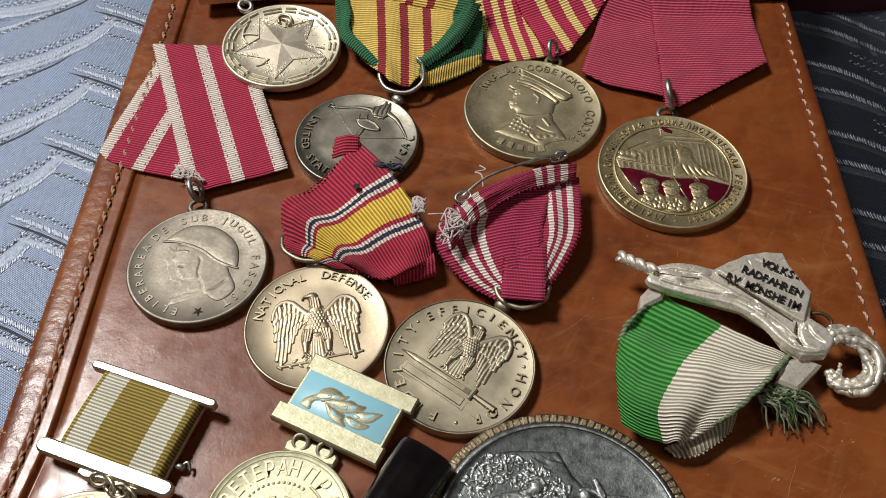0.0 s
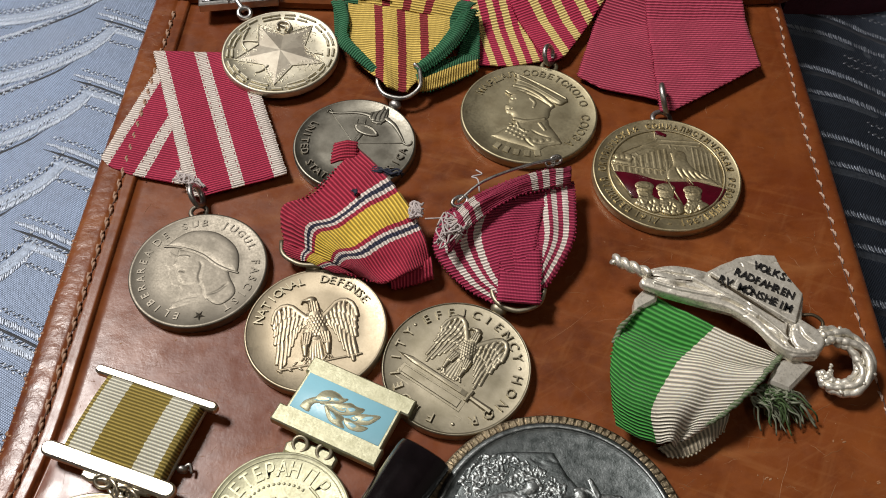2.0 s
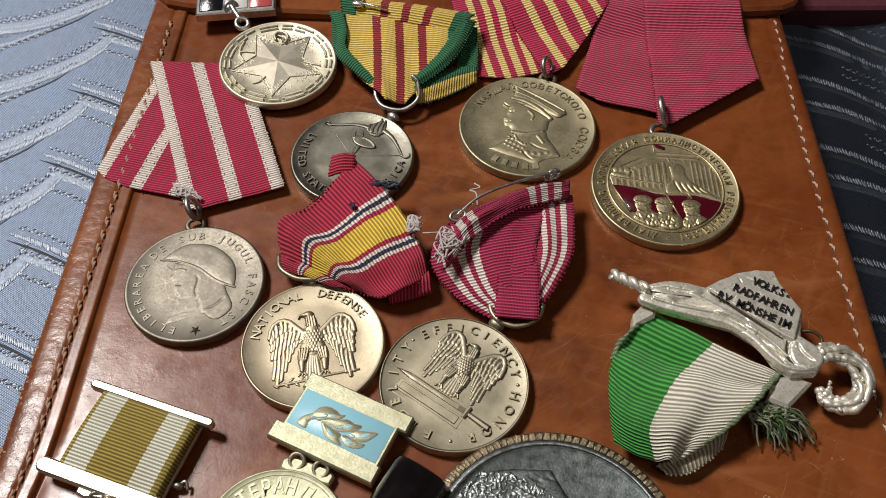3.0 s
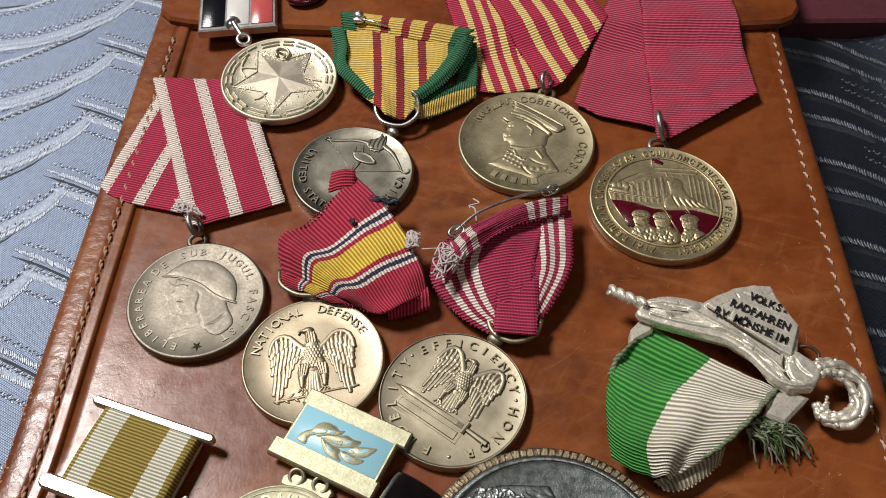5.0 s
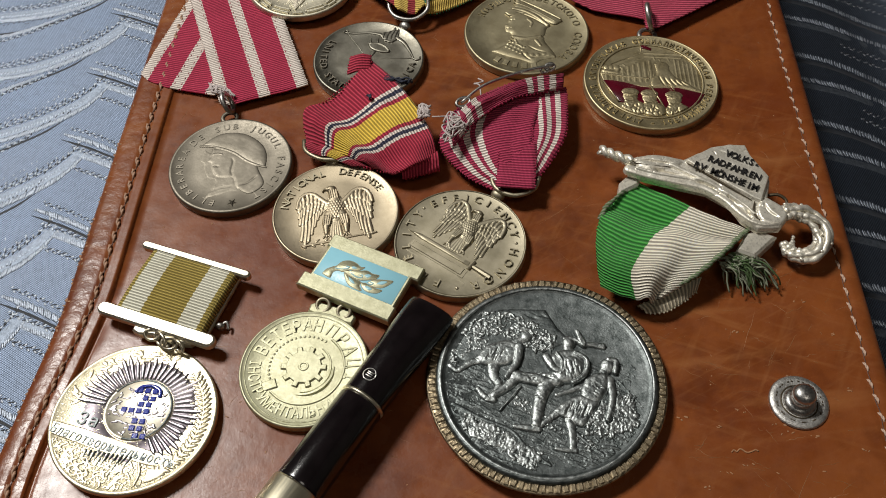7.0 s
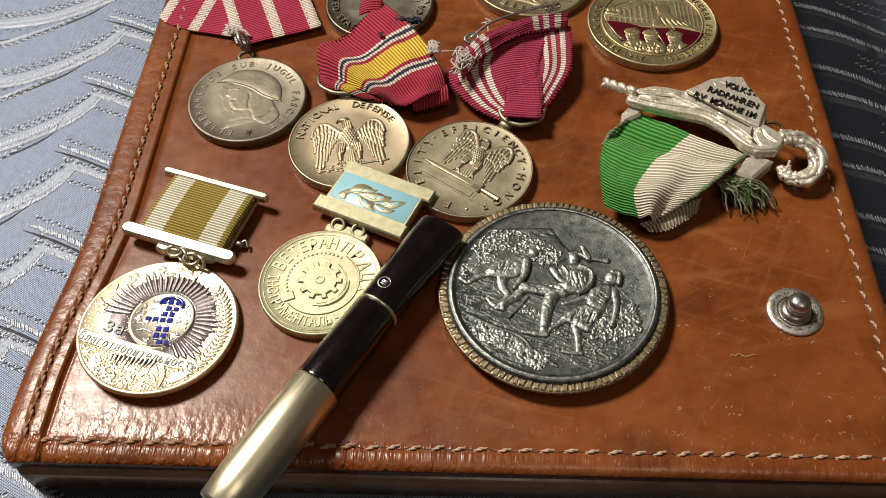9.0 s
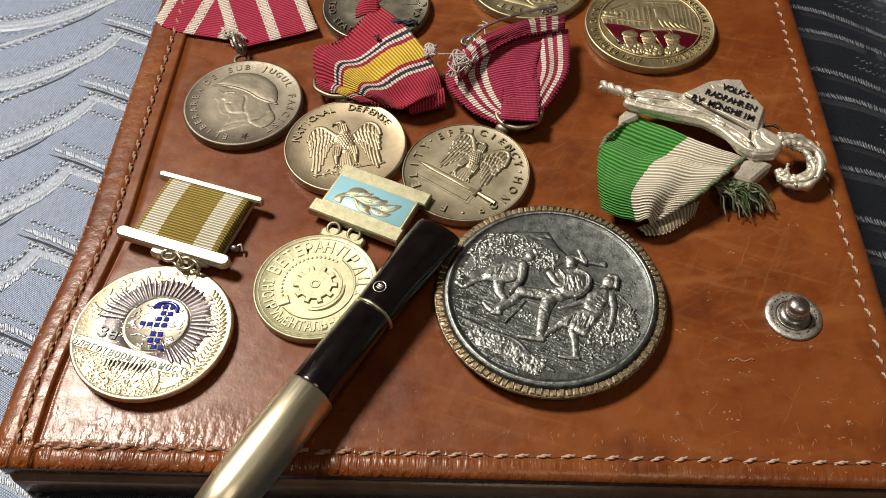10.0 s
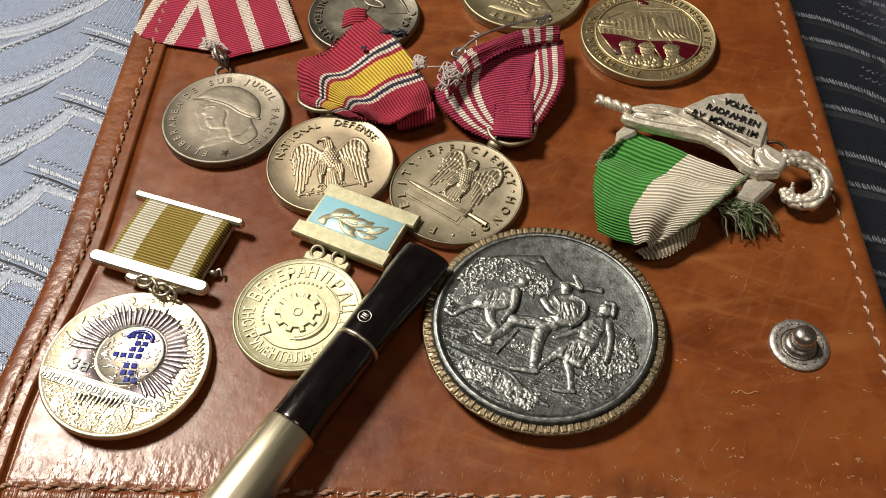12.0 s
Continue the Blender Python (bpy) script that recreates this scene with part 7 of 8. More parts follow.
    one.stroke(cc((240, 320), (185, 330), (135, 358)), 1.0, 0.62, 0.4, 0.1)
    one.stroke(cc((100, 345), (125, 362), (150, 350)), 0.7, 0.5, 0.45)
    one.poly(cc((190, 318), (240, 270), (320, 250), (362, 262), (372, 290), (352, 318), (320, 338), (270, 345), (220, 340)), 0.75, 1.6, 0.15)
    one.stroke(cc((262, 335), (262, 375), (282, 405)), 1.35, 1.0, 0.5, 0.2)
    one.stroke(cc((240, 460), (262, 440), (288, 410)), 0.8, 0.8, 0.5, 0.1)
    one.stroke(cc((360, 275), (350, 330), (312, 385)), 0.95, 0.62, 0.4, 0.75)
    one.dome(*c(386, 238), 1.55, 1.6, 0, 0.85, 0.2)
    one.stroke(cc((366, 222), (395, 218), (410, 232)), 0.5, 0.4, 0.4, 0.7)
    one.stroke(cc((340, 262), (372, 250)), 1.0, 0.95, 0.6, 0.2)
    creases(one, 12, 230, 275, 320, 310, -16, 26)
    two = Relief(*full, step=0.1)
    two.stroke(cc((365, 415), (330, 455), (288, 500)), 0.32, 0.22, 0.5, 0.1)
    two.stroke(cc((500, 388), (420, 388), (345, 378)), 1.75, 1.3, 0.75, 0.25)
    two.stroke(cc((345, 385), (315, 415), (262, 448)), 1.2, 0.85, 0.6, 0.2)
    two.stroke(cc((205, 428), (228, 452), (262, 462)), 0.7, 0.85, 0.55, 0.1)
    two.stroke(cc((470, 395), (440, 450), (424, 545)), 1.7, 1.15, 0.75, 0.2)
    two.stroke(cc((430, 562), (390, 560), (342, 556)), 1.0, 0.6, 0.55, 0.1)
    two.poly(cc((462, 305), (520, 285), (575, 285), (610, 318), (605, 365), (560, 398), (500, 398), (475, 350)), 0.9, 1.6, 0.25)
    two.dome(*c(556, 345), 2.5, 2.7, 20, 0.6, 0.85)
    two.stroke(cc((570, 296), (612, 322), (604, 372), (560, 402)), 0.5, 0.5, 0.35, 1.0)
    two.stroke(cc((500, 300), (520, 330), (515, 372)), 0.4, 0.35, 0.35, 1.0)
    two.stroke(cc((460, 312), (488, 352), (520, 362), (545, 345)), 0.9, 0.65, 0.4, 0.95)
    two.dome(*c(545, 258), 1.5, 1.55, 0, 0.85, 0.25)
    two.stroke(cc((540, 270), (545, 292)), 1.1, 1.2, 0.65, 0.2)
    two.poly(cc((562, 218), (582, 214), (612, 262), (590, 272)), 0.7, 0.5, 0.4)
    two.stroke(cc((530, 248), (560, 246), (600, 268)), 0.65, 0.5, 0.5, 0.55)
    two.stroke(cc((610, 262), (640, 264), (672, 268)), 0.55, 0.85, 0.5, 0.15)
    creases(two, 14, 360, 372, 470, 395, 34, 6)
    creases(two, 12, 525, 310, 585, 370, 6, 30)
    creases(two, 8, 410, 440, 445, 520, 20, 6)
    three = Relief(*full, step=0.1)
    three.stroke(cc((515, 498), (475, 525), (440, 552)), 0.95, 0.6, 0.45, 0.1)
    three.stroke(cc((625, 400), (570, 420), (500, 442)), 0.8, 0.5, 0.45, 0.1)
    three.stroke(cc((550, 530), (560, 580), (562, 625)), 1.1, 0.8, 0.55, 0.1)
    three.stroke(cc((572, 636), (540, 636), (500, 632)), 0.7, 0.5, 0.45, 0.05)
    three.poly(cc((590, 438), (660, 466), (632, 515), (598, 555), (550, 532), (488, 502), (535, 462)), 0.7, 1.2, 0.2)
    three.poly(cc((605, 385), (655, 362), (695, 372), (698, 415), (655, 468), (600, 455), (588, 425)), 0.85, 1.7, 0.25)
    three.stroke(cc((698, 388), (708, 450), (692, 528)), 0.95, 0.58, 0.4, 0.6)
    three.dome(*c(690, 338), 1.65, 1.9, -10, 0.85, 0.25)
    three.stroke(cc((680, 352), (668, 375)), 1.05, 1.2, 0.6, 0.2)
    three.stroke(cc((695, 318), (722, 325), (718, 362)), 0.7, 0.5, 0.4, 0.65)
    creases(three, 22, 535, 462, 630, 510, -16, 38, 0.12)
    creases(three, 8, 610, 395, 665, 440, 20, 12)
    for rel in (one, two, three):
        rel.grain(rng, 1.0, 0.1)
        rel.grain(rng, 0.4, 0.05)
        rel.part("walking_shape", PEWTER_BRIGHT, d, 4.4, "plain rounded walking shape", 21.2, 1.3)


national_defense()
good_conduct()
liberation()
star_medal()
us_medal()
marshal()
jubilee()
veteran()
charity()
big_medallion()

# ---- cigarette holder ----
def holder():
    tip, end = Vector((15.0, 52.0)), Vector((-25.1, -15.0))
    way = (tip - end).normalized()
    ang = math.degrees(math.atan2(way.y, way.x))
    h = thing("cigarette_holder", "black cigarette holder with a brushed brass sleeve", "cigarette holder", end.x, end.y, TOP + 5.7, 0, 0, ang)

    def along(profile, n=48):
        bm = lathe(bmesh.new(), profile, n)
        bmesh.ops.transform(bm, matrix=Matrix.Rotation(radians(90), 4, "Y"), verts=bm.verts)
        return bm
    length = (tip - end).length
    part("sleeve", along([(4.1, 0.3), (4.5, 0.0), (4.75, 0.3), (5.2, 6), (5.45, 16), (5.5, 29.4), (5.3, 29.8), (4.2, 29.8), (4.0, 20), (4.0, 1.0), (4.1, 0.3)]), BRASS_TUBE, h, "brushed brass sleeve, open at the end")
    part("barrel", along([(0, 29.0), (5.1, 29.0), (5.15, 30.5), (5.0, 50.6), (4.7, 51.2), (0, 51.2)]), EBONITE, h, "glossy black barrel")
    part("band", along([(4.6, 51.0), (5.05, 51.1), (5.1, 51.6), (4.6, 51.9)]), BRASS_TUBE, h, "narrow gilt band")
    bm = bmesh.new()
    rows = []
    n = 32
    for f, w, t in ((0.0, 4.9, 4.9), (0.25, 5.0, 4.9), (0.38, 5.1, 4.85), (0.42, 5.15, 4.85), (0.6, 5.4, 4.4), (0.8, 5.6, 3.7), (0.94, 5.7, 3.0), (0.985, 5.5, 2.4), (1.0, 5.0, 1.7)):
        x = 51.9 + (length - 51.9) * f
        rows.append([bm.verts.new((x, w * math.cos(2 * math.pi * k / n), min(t * math.sin(2 * math.pi * k / n) + 0.2 * f, 4.95 - 3.6 * max(0.0, f - 0.4)))) for k in range(n)])
    for a, b in zip(rows, rows[1:]):
        for k in range(n):
            bm.faces.new([a[k], b[k], b[(k + 1) % n], a[(k + 1) % n]])
    bm.faces.new(rows[-1])
    bm.faces.new(rows[0][::-1])
    sharp(part("mouthpiece", bm, EBONITE, h, "flattened black mouthpiece with a planed top"), 22)
    bm = bmesh.new()
    rng = random.Random(17)
    for k in range(5):
        x, a = rng.uniform(31, 49), rng.uniform(40, 140)
        if k % 2:
            x, a = rng.uniform(60, length - 6), rng.uniform(60, 120)
        ln, w = rng.uniform(0.6, 3.5), 5.02
        t = max(0.0, (x - 51.9) / (length - 51.9))
        high = 5.02 if t == 0 else 4.9 - 2.2 * max(0.0, t - 0.25) / 0.75
        tube(bm, [(x + ln * f, w * math.cos(radians(a)) + 0.5 * f, high * math.sin(radians(a)) + 0.02 - (0.045 * ln * f if t > 0.25 else 0)) for f in (0, 0.5, 1)], 0.05, 4)
    tagged(part("rubbed_mark", bm, DUST, h, "fine grey rub marks"), kind="stuff")
    bm = bmesh.new()
    tube(bm, circle(55.6, 0.6, 5.0, 1.35, 24), 0.12, 5, closed=True)
    for dx in (-0.4, 0.1, 0.5):
        slab(bm, [(55.6 + dx - 0.1, -0.1), (55.6 + dx + 0.1, -0.1), (55.6 + dx + 0.1, 1.3), (55.6 + dx - 0.1, 1.3)], 4.9, 5.08, 0.03)
    part("maker_mark", bm, SILVER, h, "small pale round mark")


def snap():
    s = thing("snap_fastener", "round steel snap stud set in the leather lid", "snap", 92.7, 33.6, TOP)
    bm = lathe(bmesh.new(), [(0, 0.0), (6.1, 0.0), (6.2, 0.25), (5.9, 0.6), (5.0, 0.75), (3.9, 0.5), (3.5, 0.5), (0, 0.6)], 64)
    part("flange", bm, SNAP_STEEL, s, "worn steel flange")
    # pits and groove stand up as dark marks; their shade is in the colour
    bm = bmesh.new()
    for k in range(26):
        a = 2 * math.pi * k / 26 + 0.1 * math.sin(k * 3.1)
        blob(bm, 4.75 * math.cos(a), 4.75 * math.sin(a), 0.72, 0.3, 0.18, 0.08, math.degrees(a) + 90, 6, 4)
    tube(bm, circle(0, 0, 0.52, 3.75, 40), 0.16, 5, closed=True)
    part("pit_ring", bm, TARNISH_RECESS, s, "ring of pits and a groove, coloured dark")
    bm = lathe(bmesh.new(), [(3.4, 0.45), (3.3, 1.1), (2.6, 1.5), (2.0, 1.9), (2.0, 2.8), (2.35, 3.4), (2.45, 4.1), (2.1, 4.9), (1.2, 5.4), (0, 5.5)], 40)
    part("stud", bm, STUD_STEEL, s, "rounded stud")


def clasp():
    c = thing("festival_pin", "cast silvered pin with raised lettering and a green and cream ribbon", "badge", 78, 82, TOP)
    bm = bmesh.new()
    body = [(60.8, 92.6), (62.2, 94.6), (65.8, 95.7), (70.7, 95.4), (74.7, 94.2), (78, 96.2), (81.5, 97.7), (86, 98.7), (90.2, 98.5), (91.2, 95.0), (94.4, 88.0), (92.9, 82.4), (95.9, 79.5), (96.5, 76.7), (94.1, 73.6), (89.0, 73.2), (86.0, 75.8), (84.0, 79.9), (78.8, 84.0), (71.3, 86.2), (65.0, 88.2), (61.0, 90.0)]
    slab(bm, body, TOP + 6.1, TOP + 7.4, 0.5)
    b = part("body", bm, CAST_SILVER, c, "rough cast silvered body", smooth=False, world=True)
    bm = bmesh.new()
    for s in range(2):
        line = spline([(54.6, 96.9, 58.2), (57.8, 95.0, 58.4), (62.0, 92.8, 58.6)], 40)
        pts = []
        for i, q in enumerate(line):
            t = i * 0.3 + math.pi * s
            pts.append(q + Vector((0.45, 0.8, 0)) * 0.65 * math.cos(t) + Vector((0, 0, 0.6 * math.sin(t))))
        tube(bm, pts, 0.82, 8)
    part("left_grip", bm, CAST_SILVER, b, "twisted rope end", world=True)

    def at(*pts):
        return [(x - 78, y - 82) for x, y in pts]
    rel = Relief(-19, -12, 21, 18, 0.13)
    rel.poly(at(*body), 0.9, 0.7, 0.02, False)
    rel.poly(at((61.6, 92.8), (65.8, 95.2), (70.7, 94.9), (74.2, 93.2), (72.0, 91.3), (66, 90.2)), 0.8, 1.6, 0.75)
    rel.stroke(at((61.2, 90.9), (65, 89.4), (71.3, 87.5), (78, 85.5), (82.8, 81.6), (85.8, 77.6), (89.2, 74.8), (94, 74.8)), 1.3, 0.7, 0.6, 0.8)
    rel.stroke(at((63, 90.6), (67, 89.2), (72.5, 87.9), (78.6, 86.6), (83.4, 82.8)), 0.5, 0.4, 0.6, 1.3)
    rel.stroke(at((71.5, 92.0), (76.9, 88.4), (81.8, 85.2), (85.7, 80.9), (88.8, 77.3)), 0.75, 0.6, 0.7, 1.0, 0.3)
    rel.poly(at((92.6, 82.0), (95.6, 79.3), (96.2, 76.8), (94.1, 74.3), (90.4, 74.9), (89.4, 77.8), (90.4, 80.6)), 0.7, 0.7, 0.9)
    panel = ((74.8, 93.1), (81.4, 97.3), (86, 98.3), (89.9, 98.1), (90.7, 94.8), (94.0, 88.1), (90.9, 80.6), (89.0, 81.6), (84.0, 85.6))
    rel.poly(at(*panel), 0.85, 0.35, 1.05, False)
    for pts in (((64, 93.6), (68, 92.9), (72, 92.2)), ((91.4, 80.4), (92.2, 78.0), (94.2, 75.8)), ((83, 82.8), (87, 78.8), (88, 75.4)), ((72, 88.9), (77, 86.8), (82.6, 83.6)), ((66, 91.0), (70, 90.0), (74, 88.9))):
        rel.crease(at(*pts), 0.25, 0.6)
    rng = random.Random(41)
    for k in range(34):
        x, y = rng.uniform(62, 95), rng.uniform(74, 97)
        rel.crease(at((x, y), (x + rng.uniform(-2, 2), y + rng.uniform(-1, 1)), (x + rng.uniform(-3, 3), y + rng.uniform(-2, 2))), 0.16, 0.16)
    rel.grain(rng, 1.5, 0.12)
    rel.grain(rng, 0.5, 0.03)
    rel.part("scroll_relief", CAST_SILVER, b, TOP + 7.3 - base_of(b).translation.z / MM, "raised scroll and worn lettering panel")
    bm = bmesh.new()
    for text, x, y in (("VOLKS-", 88.5, 93.3), ("RADFAHREN", 86.0, 90.4), ("RV MÖNSHEIM", 83.6, 87.8)):
        line_text(bm, text, x, y, TOP + 9.4, -28.5, 2.7, 1.43, 0.4, 0.86, 0.02)
    part("inscription", bm, INK, b, "blackened raised lettering", smooth=False, world=True)
    bm = bmesh.new()
    for pts, z in (([(75.2, 92.6), (79.6, 89.0), (84.0, 85.3), (88.8, 81.2)], 8.5), ([(62.6, 90.2), (67, 88.6), (72.5, 87.2), (78.6, 85.2), (83.4, 81.2)], 8.35), ([(89.4, 80.9), (88.6, 77.6), (89.6, 75.2)], 8.7), ([(62.4, 92.4), (66.5, 91.6), (71.0, 91.2)], 8.6)):
        tube(bm, spline([(x, y, TOP + z) for x, y in pts], 20), 0.28, 5, taper=lambda t: 0.4 + 0.6 * math.sin(math.pi * t))
    part("grime", bm, TARNISH_RECESS, b, "dark grime in the hollows", world=True)
    bm = bmesh.new()
    ring = spline([(95.9, 78.5, 57.4), (98.6, 79.2, 57.0), (101.7, 78.5, 56.4), (104.3, 75.6, 55.6), (104.5, 72.0, 54.8), (101.8, 69.2, 54.0), (98.4, 68.9, 53.6), (96.6, 70.6, 53.6), (96.6, 72.4, 53.6)], 70)
    for s in range(5):
        pts = []
        for i, p in enumerate(ring):
            t = (ring[min(69, i + 1)] - ring[max(0, i - 1)]).normalized()
            side = t.cross(Vector((0, 0, 1)))
            a = i * 0.065 + s * math.pi * 0.4 + 0.25 * math.sin(i * 0.31 + 2 * s)
            w = 0.9 + 0.75 * math.sin(math.pi * min(1.0, 0.15 + i / 69)) + 0.12 * math.sin(i * 1.3 + s)
            pts.append(p + side * w * math.cos(a) + Vector((0, 0, 0.55 * w * math.sin(a))))
        tube(bm, pts, 0.82, 8, taper=lambda t: 1 + 0.14 * math.sin(31 * t + 2 * s) + 0.1 * math.sin(83 * t + s))
    for k in range(26):
        q = ring[(5 * k) % 70] if k < 12 else ring[52 + k % 18]
        blob(bm, q.x + rng.uniform(-1.6, 1.6), q.y + rng.uniform(-1.6, 1.6), q.z + rng.uniform(0.4, 1.1), rng.uniform(0.3, 0.7), rng.uniform(0.25, 0.5), 0.35, rng.uniform(0, 180), 7, 5)
    part("rope_hook", bm, CAST_SILVER, b, "twisted rope hook", world=True)
    for out in ([(58.4, 84.6), (58.8, 88.2), (61.4, 91.0), (64.4, 90.4), (63.4, 87.6)], [(83.8, 68.6), (86.8, 73.6), (90.4, 74.4), (93.8, 72.6), (87.8, 66.8)]):
        part("mount", slab(bmesh.new(), out, TOP + 2.4, TOP + 6.2, 0.6), CAST_SILVER, c, smooth=False, world=True)
    bm = bmesh.new()
    tube(bm, spline([(93.6, 84.4, 56.5), (95.8, 84.0, 57.2), (97.4, 82.6, 57.0), (97.2, 81.0, 56.6)], 12), 0.4, 6)
    part("pin_catch", bm, TARNISH_RECESS, c, "dark pin catch", world=True)
    loft(c, "ribbon_front", RIB_GREEN,
         [(63.6, 89.8, 54.2), (54.9, 80.2, 55.8), (52.4, 72.6, 56.8), (52.1, 65.7, 56.6), (52.6, 59.0, 54.8)],
         [(87.6, 74.9, 55.0), (84.0, 70.8, 56.4), (79.2, 65.8, 57.0), (73.6, 61.0, 56.4), (65.4, 56.4, 54.6)],
         28, "green and cream ribbon, frayed at one edge", 44, 56, 0.0, 0.5, 2.0, 0.5,
         mid=[(75.4, 82.0, 54.6), (67.6, 74.4, 55.6), (61.8, 66.0, 58.0), (58.8, 60.0, 58.4), (59.8, 55.0, 55.6)],
         shape=lambda u, v: 1.6 * math.exp(-((u - 0.68) / 0.09) ** 2) * v ** 1.3 - 1.5 * math.exp(-((u - 0.82) / 0.07) ** 2) * v ** 1.5 - 1.3 * math.exp(-((v - 0.2) / 0.08) ** 2) + 0.7 * math.exp(-((v - 0.36) / 0.1) ** 2))
    loft(c, "ribbon_back", RIB_CREAM,
         [(60.4, 55.0, 53.4), (65.5, 57.0, 53.8), (70, 59.6, 54.2), (75.5, 62.4, 54.2)],
         [(62.4, 53.4, 52.6), (66.8, 53.8, 52.8), (70.8, 56.2, 52.8), (74.4, 59.4, 52.8)], 7, "under fold of the ribbon", 10, 24, 0.5, 0.3, 4.0, 0.5)
    rng = random.Random(9)
    for name, mat, count in (("frayed_fringe", LOOSE_GREEN, 64), ("dark_frayed_fringe", GREEN_THREAD, 36)):
        bm = bmesh.new()
        for k in range(count):
            x, y = 79.5 + 8.0 * rng.random(), 68.6 - 4.0 * rng.random()
            dx, dy = rng.uniform(1.0, 7.0), rng.uniform(-6.0, 0.8)
            p = [(x, y, 55 + rng.uniform(-0.8, 0.8))]
            for j in range(1, 6):
                p.append((x + dx * j / 5 + rng.uniform(-0.45, 0.45), y + dy * (j / 5) ** 1.5 + rng.uniform(-0.45, 0.45), 55.2 - 3.8 * (j / 5) ** 2 + rng.uniform(-0.3, 0.6)))
            tube(bm, spline(p, 18), rng.uniform(0.12, 0.24), 5)
        tagged(part(name, bm, mat, c, "frayed grey-green threads", world=True), kind="stuff")
    for name, mat, shift in (("overcast_stitching", GREEN_THREAD, 0.0), ("pale_overcast_stitching", LOOSE_GREEN, 0.5)):
        bm = bmesh.new()
        for line, turn, count in (([(87.4, 74.6, 55.7), (84.0, 70.8, 57.1), (79.2, 65.8, 57.7), (73.6, 61.0, 57.1), (69.5, 58.6, 56.2)], 15, 28), ([(63.4, 89.6, 54.9), (58.6, 84.6, 55.8), (54.9, 80.2, 56.4), (53.2, 75.6, 57.0)], 25, 12)):
            run = spline(line, 2 * count)
            for i in range(count - 1):
                q = run[2 * i + (1 if shift else 0)]
                blob(bm, q.x, q.y, q.z, 1.0, 0.4, 0.5, turn + 18 * math.sin(i * 1.7), 7, 5)
        tagged(part(name, bm, mat, c, "overcast stitching along the edge", world=True), kind="stuff")


holder()
snap()
clasp()


def far_things():
    g = thing("red_gem", "dark red glossy enamel drop lying on the flap", "badge", -27, 203, TOP + 3.2)
    part("drop", blob(bmesh.new(), 0, 0, 1.6, 6, 5, 1.8, 20, 24, 12), ENAMEL_DARKRED, g)
    b = thing("maroon_box", "maroon cloth-covered box beyond the case", "box", 165, 240, 29.5)
    out = [(-43, -27), (60, -24), (60, 40), (-43, 40)]
    part("cover", slab(bmesh.new(), out, 0.0, 9.0, 1.0), MAROON_CLOTH, b, smooth=False)


far_things()

# ---- stitching and small relief of the lid, last ----
STITCH = rope_stitch(3.0, 0.36)
STITCH_SHORT = rope_stitch(2.4, 0.3)
STITCH_BROWN = rope_stitch(3.4, 0.5)
STITCH.materials.append(THREAD_PALE)
STITCH_SHORT.materials.append(THREAD_PALE)
STITCH_BROWN.materials.append(THREAD_BROWN)


def sew():
    inv = base_of(CASE).inverted()

    def put(me, x, y, z, ang):
        ob = new("stitch", me)
        ob.parent = CASE
        ob.matrix_basis = inv @ pose(x * MM, y * MM, z * MM, 0, 0, ang)
    y = 2.0
    while y < 188:
        slope = math.degrees(math.atan2(1, (left_seam(y + 1) - left_seam(y - 1)) / 2))
        put(STITCH_BROWN, left_seam(y), y, panel_height(left_seam(y), y) + 0.32, slope + 9)
        y += 4.0
    y = 4.0
    while y < 194:
        put(STITCH_SHORT, 109.0 + 2.0 * max(0, (y - 130) / 60) ** 2 + 0.25 * math.sin(y * 2.9), y, panel_height(109, y) + 0.15, 96 + 7 * math.sin(y * 1.7))
        y += 3.85 + 0.3 * math.sin(y * 2.3)
    x = -65.5
    while x < 108:
        put(STITCH_BROWN if x < -2 else STITCH, x, 0.2 + 0.2 * math.sin(x * 2.1), panel_height(x, 0.2) + 0.18, 8 + 7 * math.sin(x * 1.3))
        x += 4.5 + 0.35 * math.sin(x * 1.9)
    # the lower thread that shows between the stitches
    rng = random.Random(14)
    bm = bmesh.new()
    for pts in ([(-66 + 1.9 * k, 0.2 + rng.uniform(-0.35, 0.35)) for k in range(92)], [(109 + 2.0 * max(0, (y - 130) / 60) ** 2 + rng.uniform(-0.3, 0.3), y) for y in range(2, 192, 3)],
                [(left_seam(y) + rng.uniform(-0.2, 0.2), y) for y in range(2, 190, 2)]):
        tube(bm, spline([(x, y, panel_height(x, y) + 0.02) for x, y in pts], 3 * len(pts)), 0.14, 5)
    part("lower_thread", bm, THREAD_DARK, CASE, "dark thread in the seam", world=True)


sew()


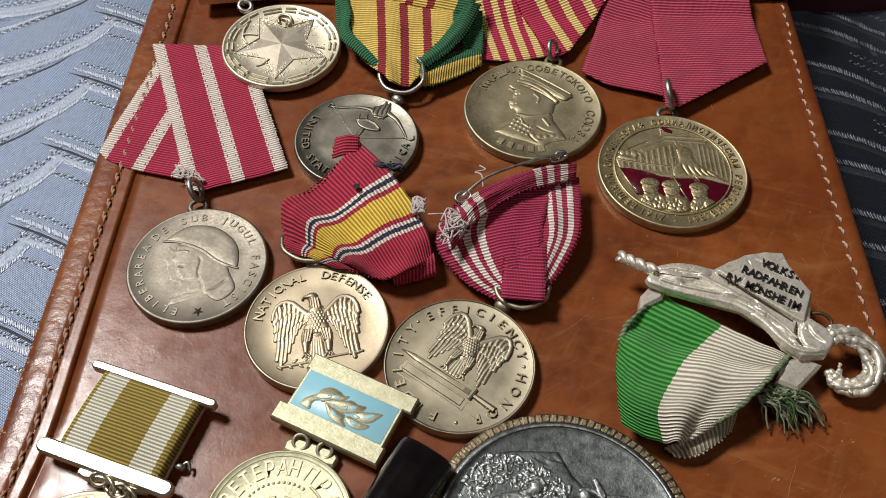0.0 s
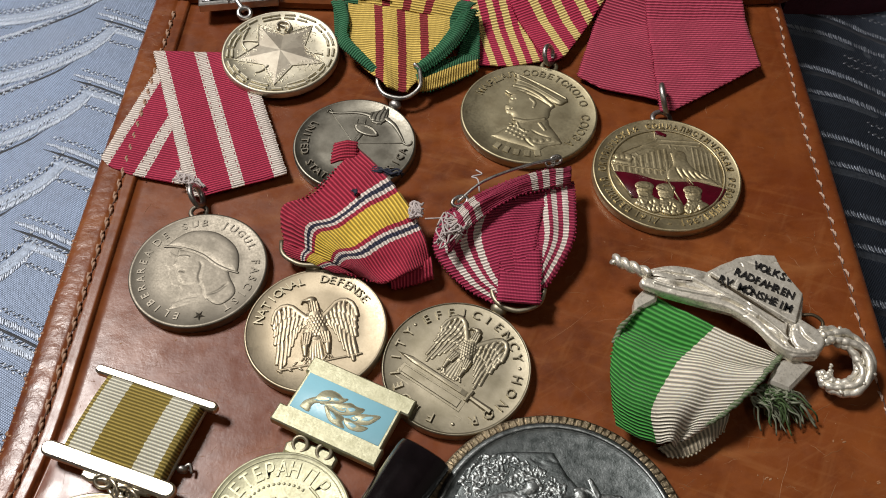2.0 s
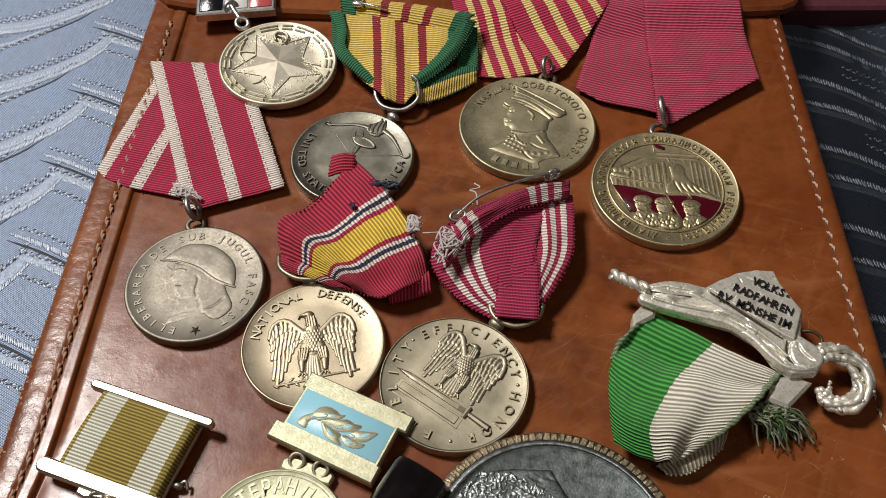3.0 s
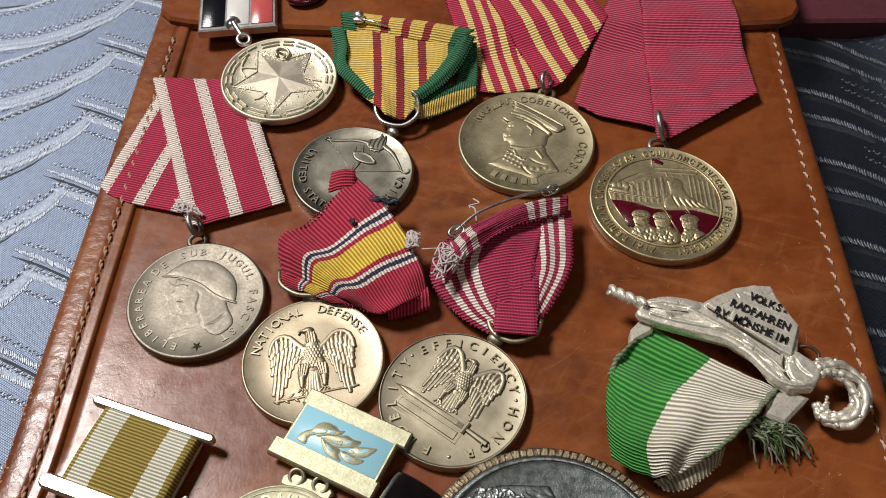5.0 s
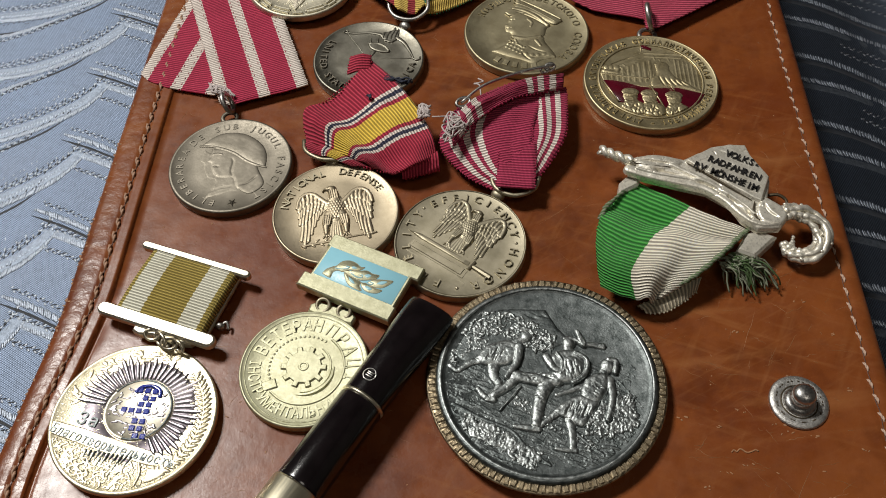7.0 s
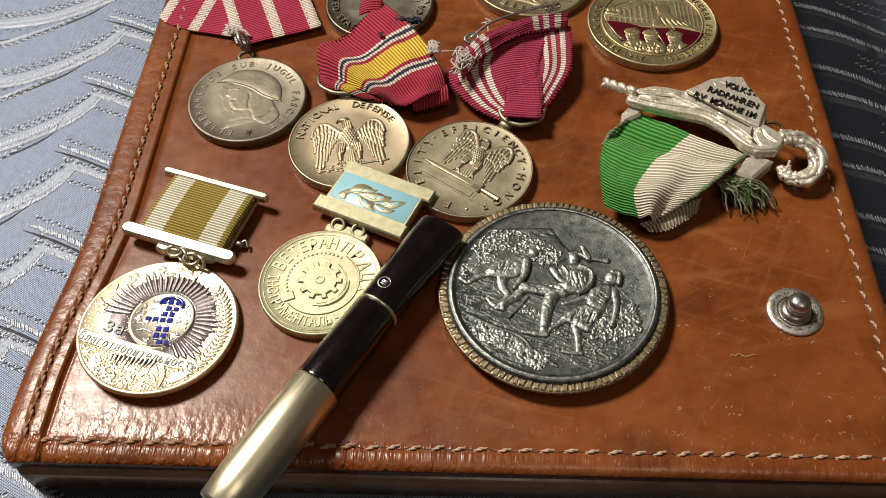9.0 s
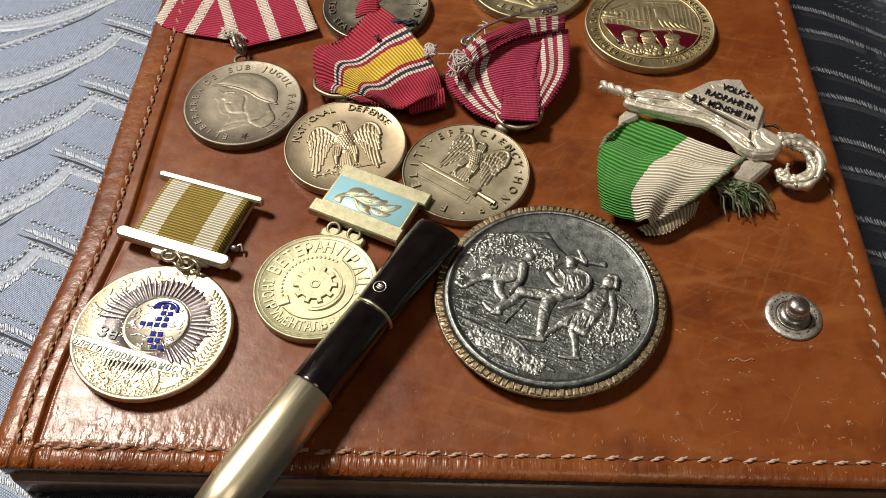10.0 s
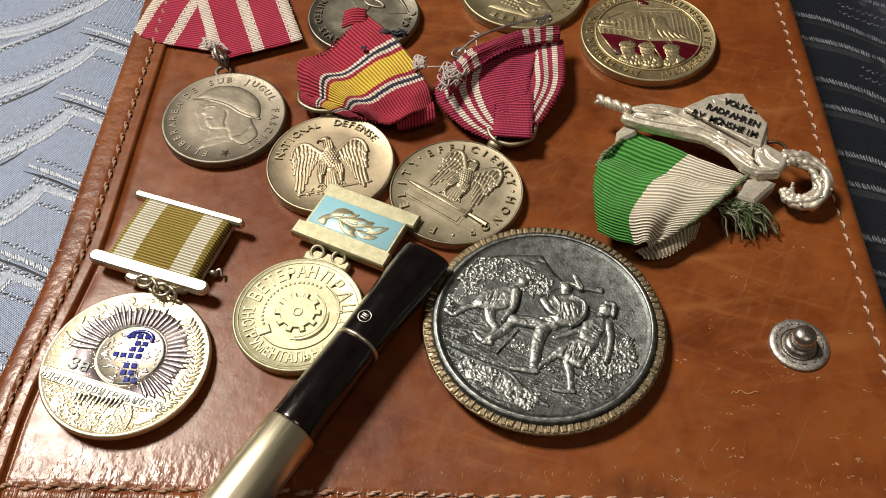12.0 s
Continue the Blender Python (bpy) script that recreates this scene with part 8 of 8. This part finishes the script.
def scuffs():
    """Hairline scratches, rubbed streaks and flakes on the lid's glaze."""
    rng = random.Random(33)

    def hair(bm, x, y, a, ln, r):
        pts = []
        for j in range(7):
            d = (j / 6 - 0.5) * ln
            px, py = x + d * math.cos(radians(a)) + rng.uniform(-0.2, 0.2), y + d * math.sin(radians(a)) + rng.uniform(-0.2, 0.2)
            pts.append((px, py, panel_height(px, py) - 0.3 * r))
        tube(bm, spline(pts, 12), r, 4, taper=lambda t: 0.2 + math.sin(math.pi * t))
    bm = bmesh.new()
    for k in range(300):
        x, y = rng.uniform(-58, 108), rng.uniform(4, 186)
        if k % 2:
            x, y = rng.uniform(58, 107), rng.uniform(4, 118)
        hair(bm, x, y, rng.choice((rng.gauss(0, 16), rng.gauss(60, 30), rng.gauss(-20, 12))), rng.uniform(1, 7) if k % 12 else rng.uniform(8, 20), rng.uniform(0.03, 0.08))
    tagged(part("streak", bm, SCRATCH, LID, "rubbed streaks in the glaze", world=True), kind="stuff")
    bm = bmesh.new()
    for k in range(120):
        hair(bm, rng.uniform(-58, 108), rng.uniform(4, 186), rng.gauss(40, 45), rng.uniform(1, 5) if k % 12 else rng.uniform(8, 18), rng.uniform(0.025, 0.05))
    for k in range(130):
        x, y = rng.uniform(-55, 106), rng.uniform(4, 120)
        blob(bm, x, y, panel_height(x, y), rng.uniform(0.12, 0.5), rng.uniform(0.08, 0.2), 0.05, rng.uniform(0, 180), 6, 4)
    for k in range(150):
        hair(bm, rng.uniform(-58, 4), rng.uniform(8, 118), rng.choice((rng.gauss(80, 25), rng.gauss(10, 25))), rng.uniform(0.5, 3.5) if k % 14 else rng.uniform(7, 14), rng.uniform(0.025, 0.06))
    for k in range(90):
        y = rng.uniform(2, 186)
        hair(bm, left_edge(y) + rng.uniform(0.8, 5.5), y, rng.gauss(0, 30), rng.uniform(0.8, 3.2), rng.uniform(0.03, 0.08))
    for k in range(70):
        y = rng.uniform(0, 120)
        x = left_edge(y) + abs(rng.gauss(0.6, 0.5))
        blob(bm, x, y, panel_height(x, y), rng.uniform(0.2, 0.6), rng.uniform(0.15, 0.5), 0.06, rng.uniform(0, 180), 6, 4)
    # short pressed creases and flakes along the front seam
    for k in range(150):
        x = rng.uniform(-62, 107)
        up = rng.random() < 0.45
        y = rng.uniform(1.6, 5.2) if up else rng.uniform(-2.6, -1.0)
        hair(bm, x, y, rng.gauss(88, 12), rng.uniform(0.5, 1.5), rng.uniform(0.05, 0.13))
    for k in range(26):
        x, y = rng.uniform(62, 106), rng.uniform(2, 60)
        for j in range(3):
            blob(bm, x + rng.gauss(0, 0.7), y + rng.gauss(0, 0.25), panel_height(x, y), rng.uniform(0.15, 0.55), rng.uniform(0.1, 0.28), 0.06, rng.gauss(0, 35), 6, 4)
    pts = [(77.0 + 0.55 * j, 22.6 + rng.uniform(-0.35, 0.35), panel_height(80, 22) + 0.02) for j in range(11)]
    tube(bm, spline(pts, 24), 0.2, 5)
    tagged(part("scuff", bm, SCUFF, LID, "pale scratches in the glaze", world=True), kind="stuff")


scuffs()
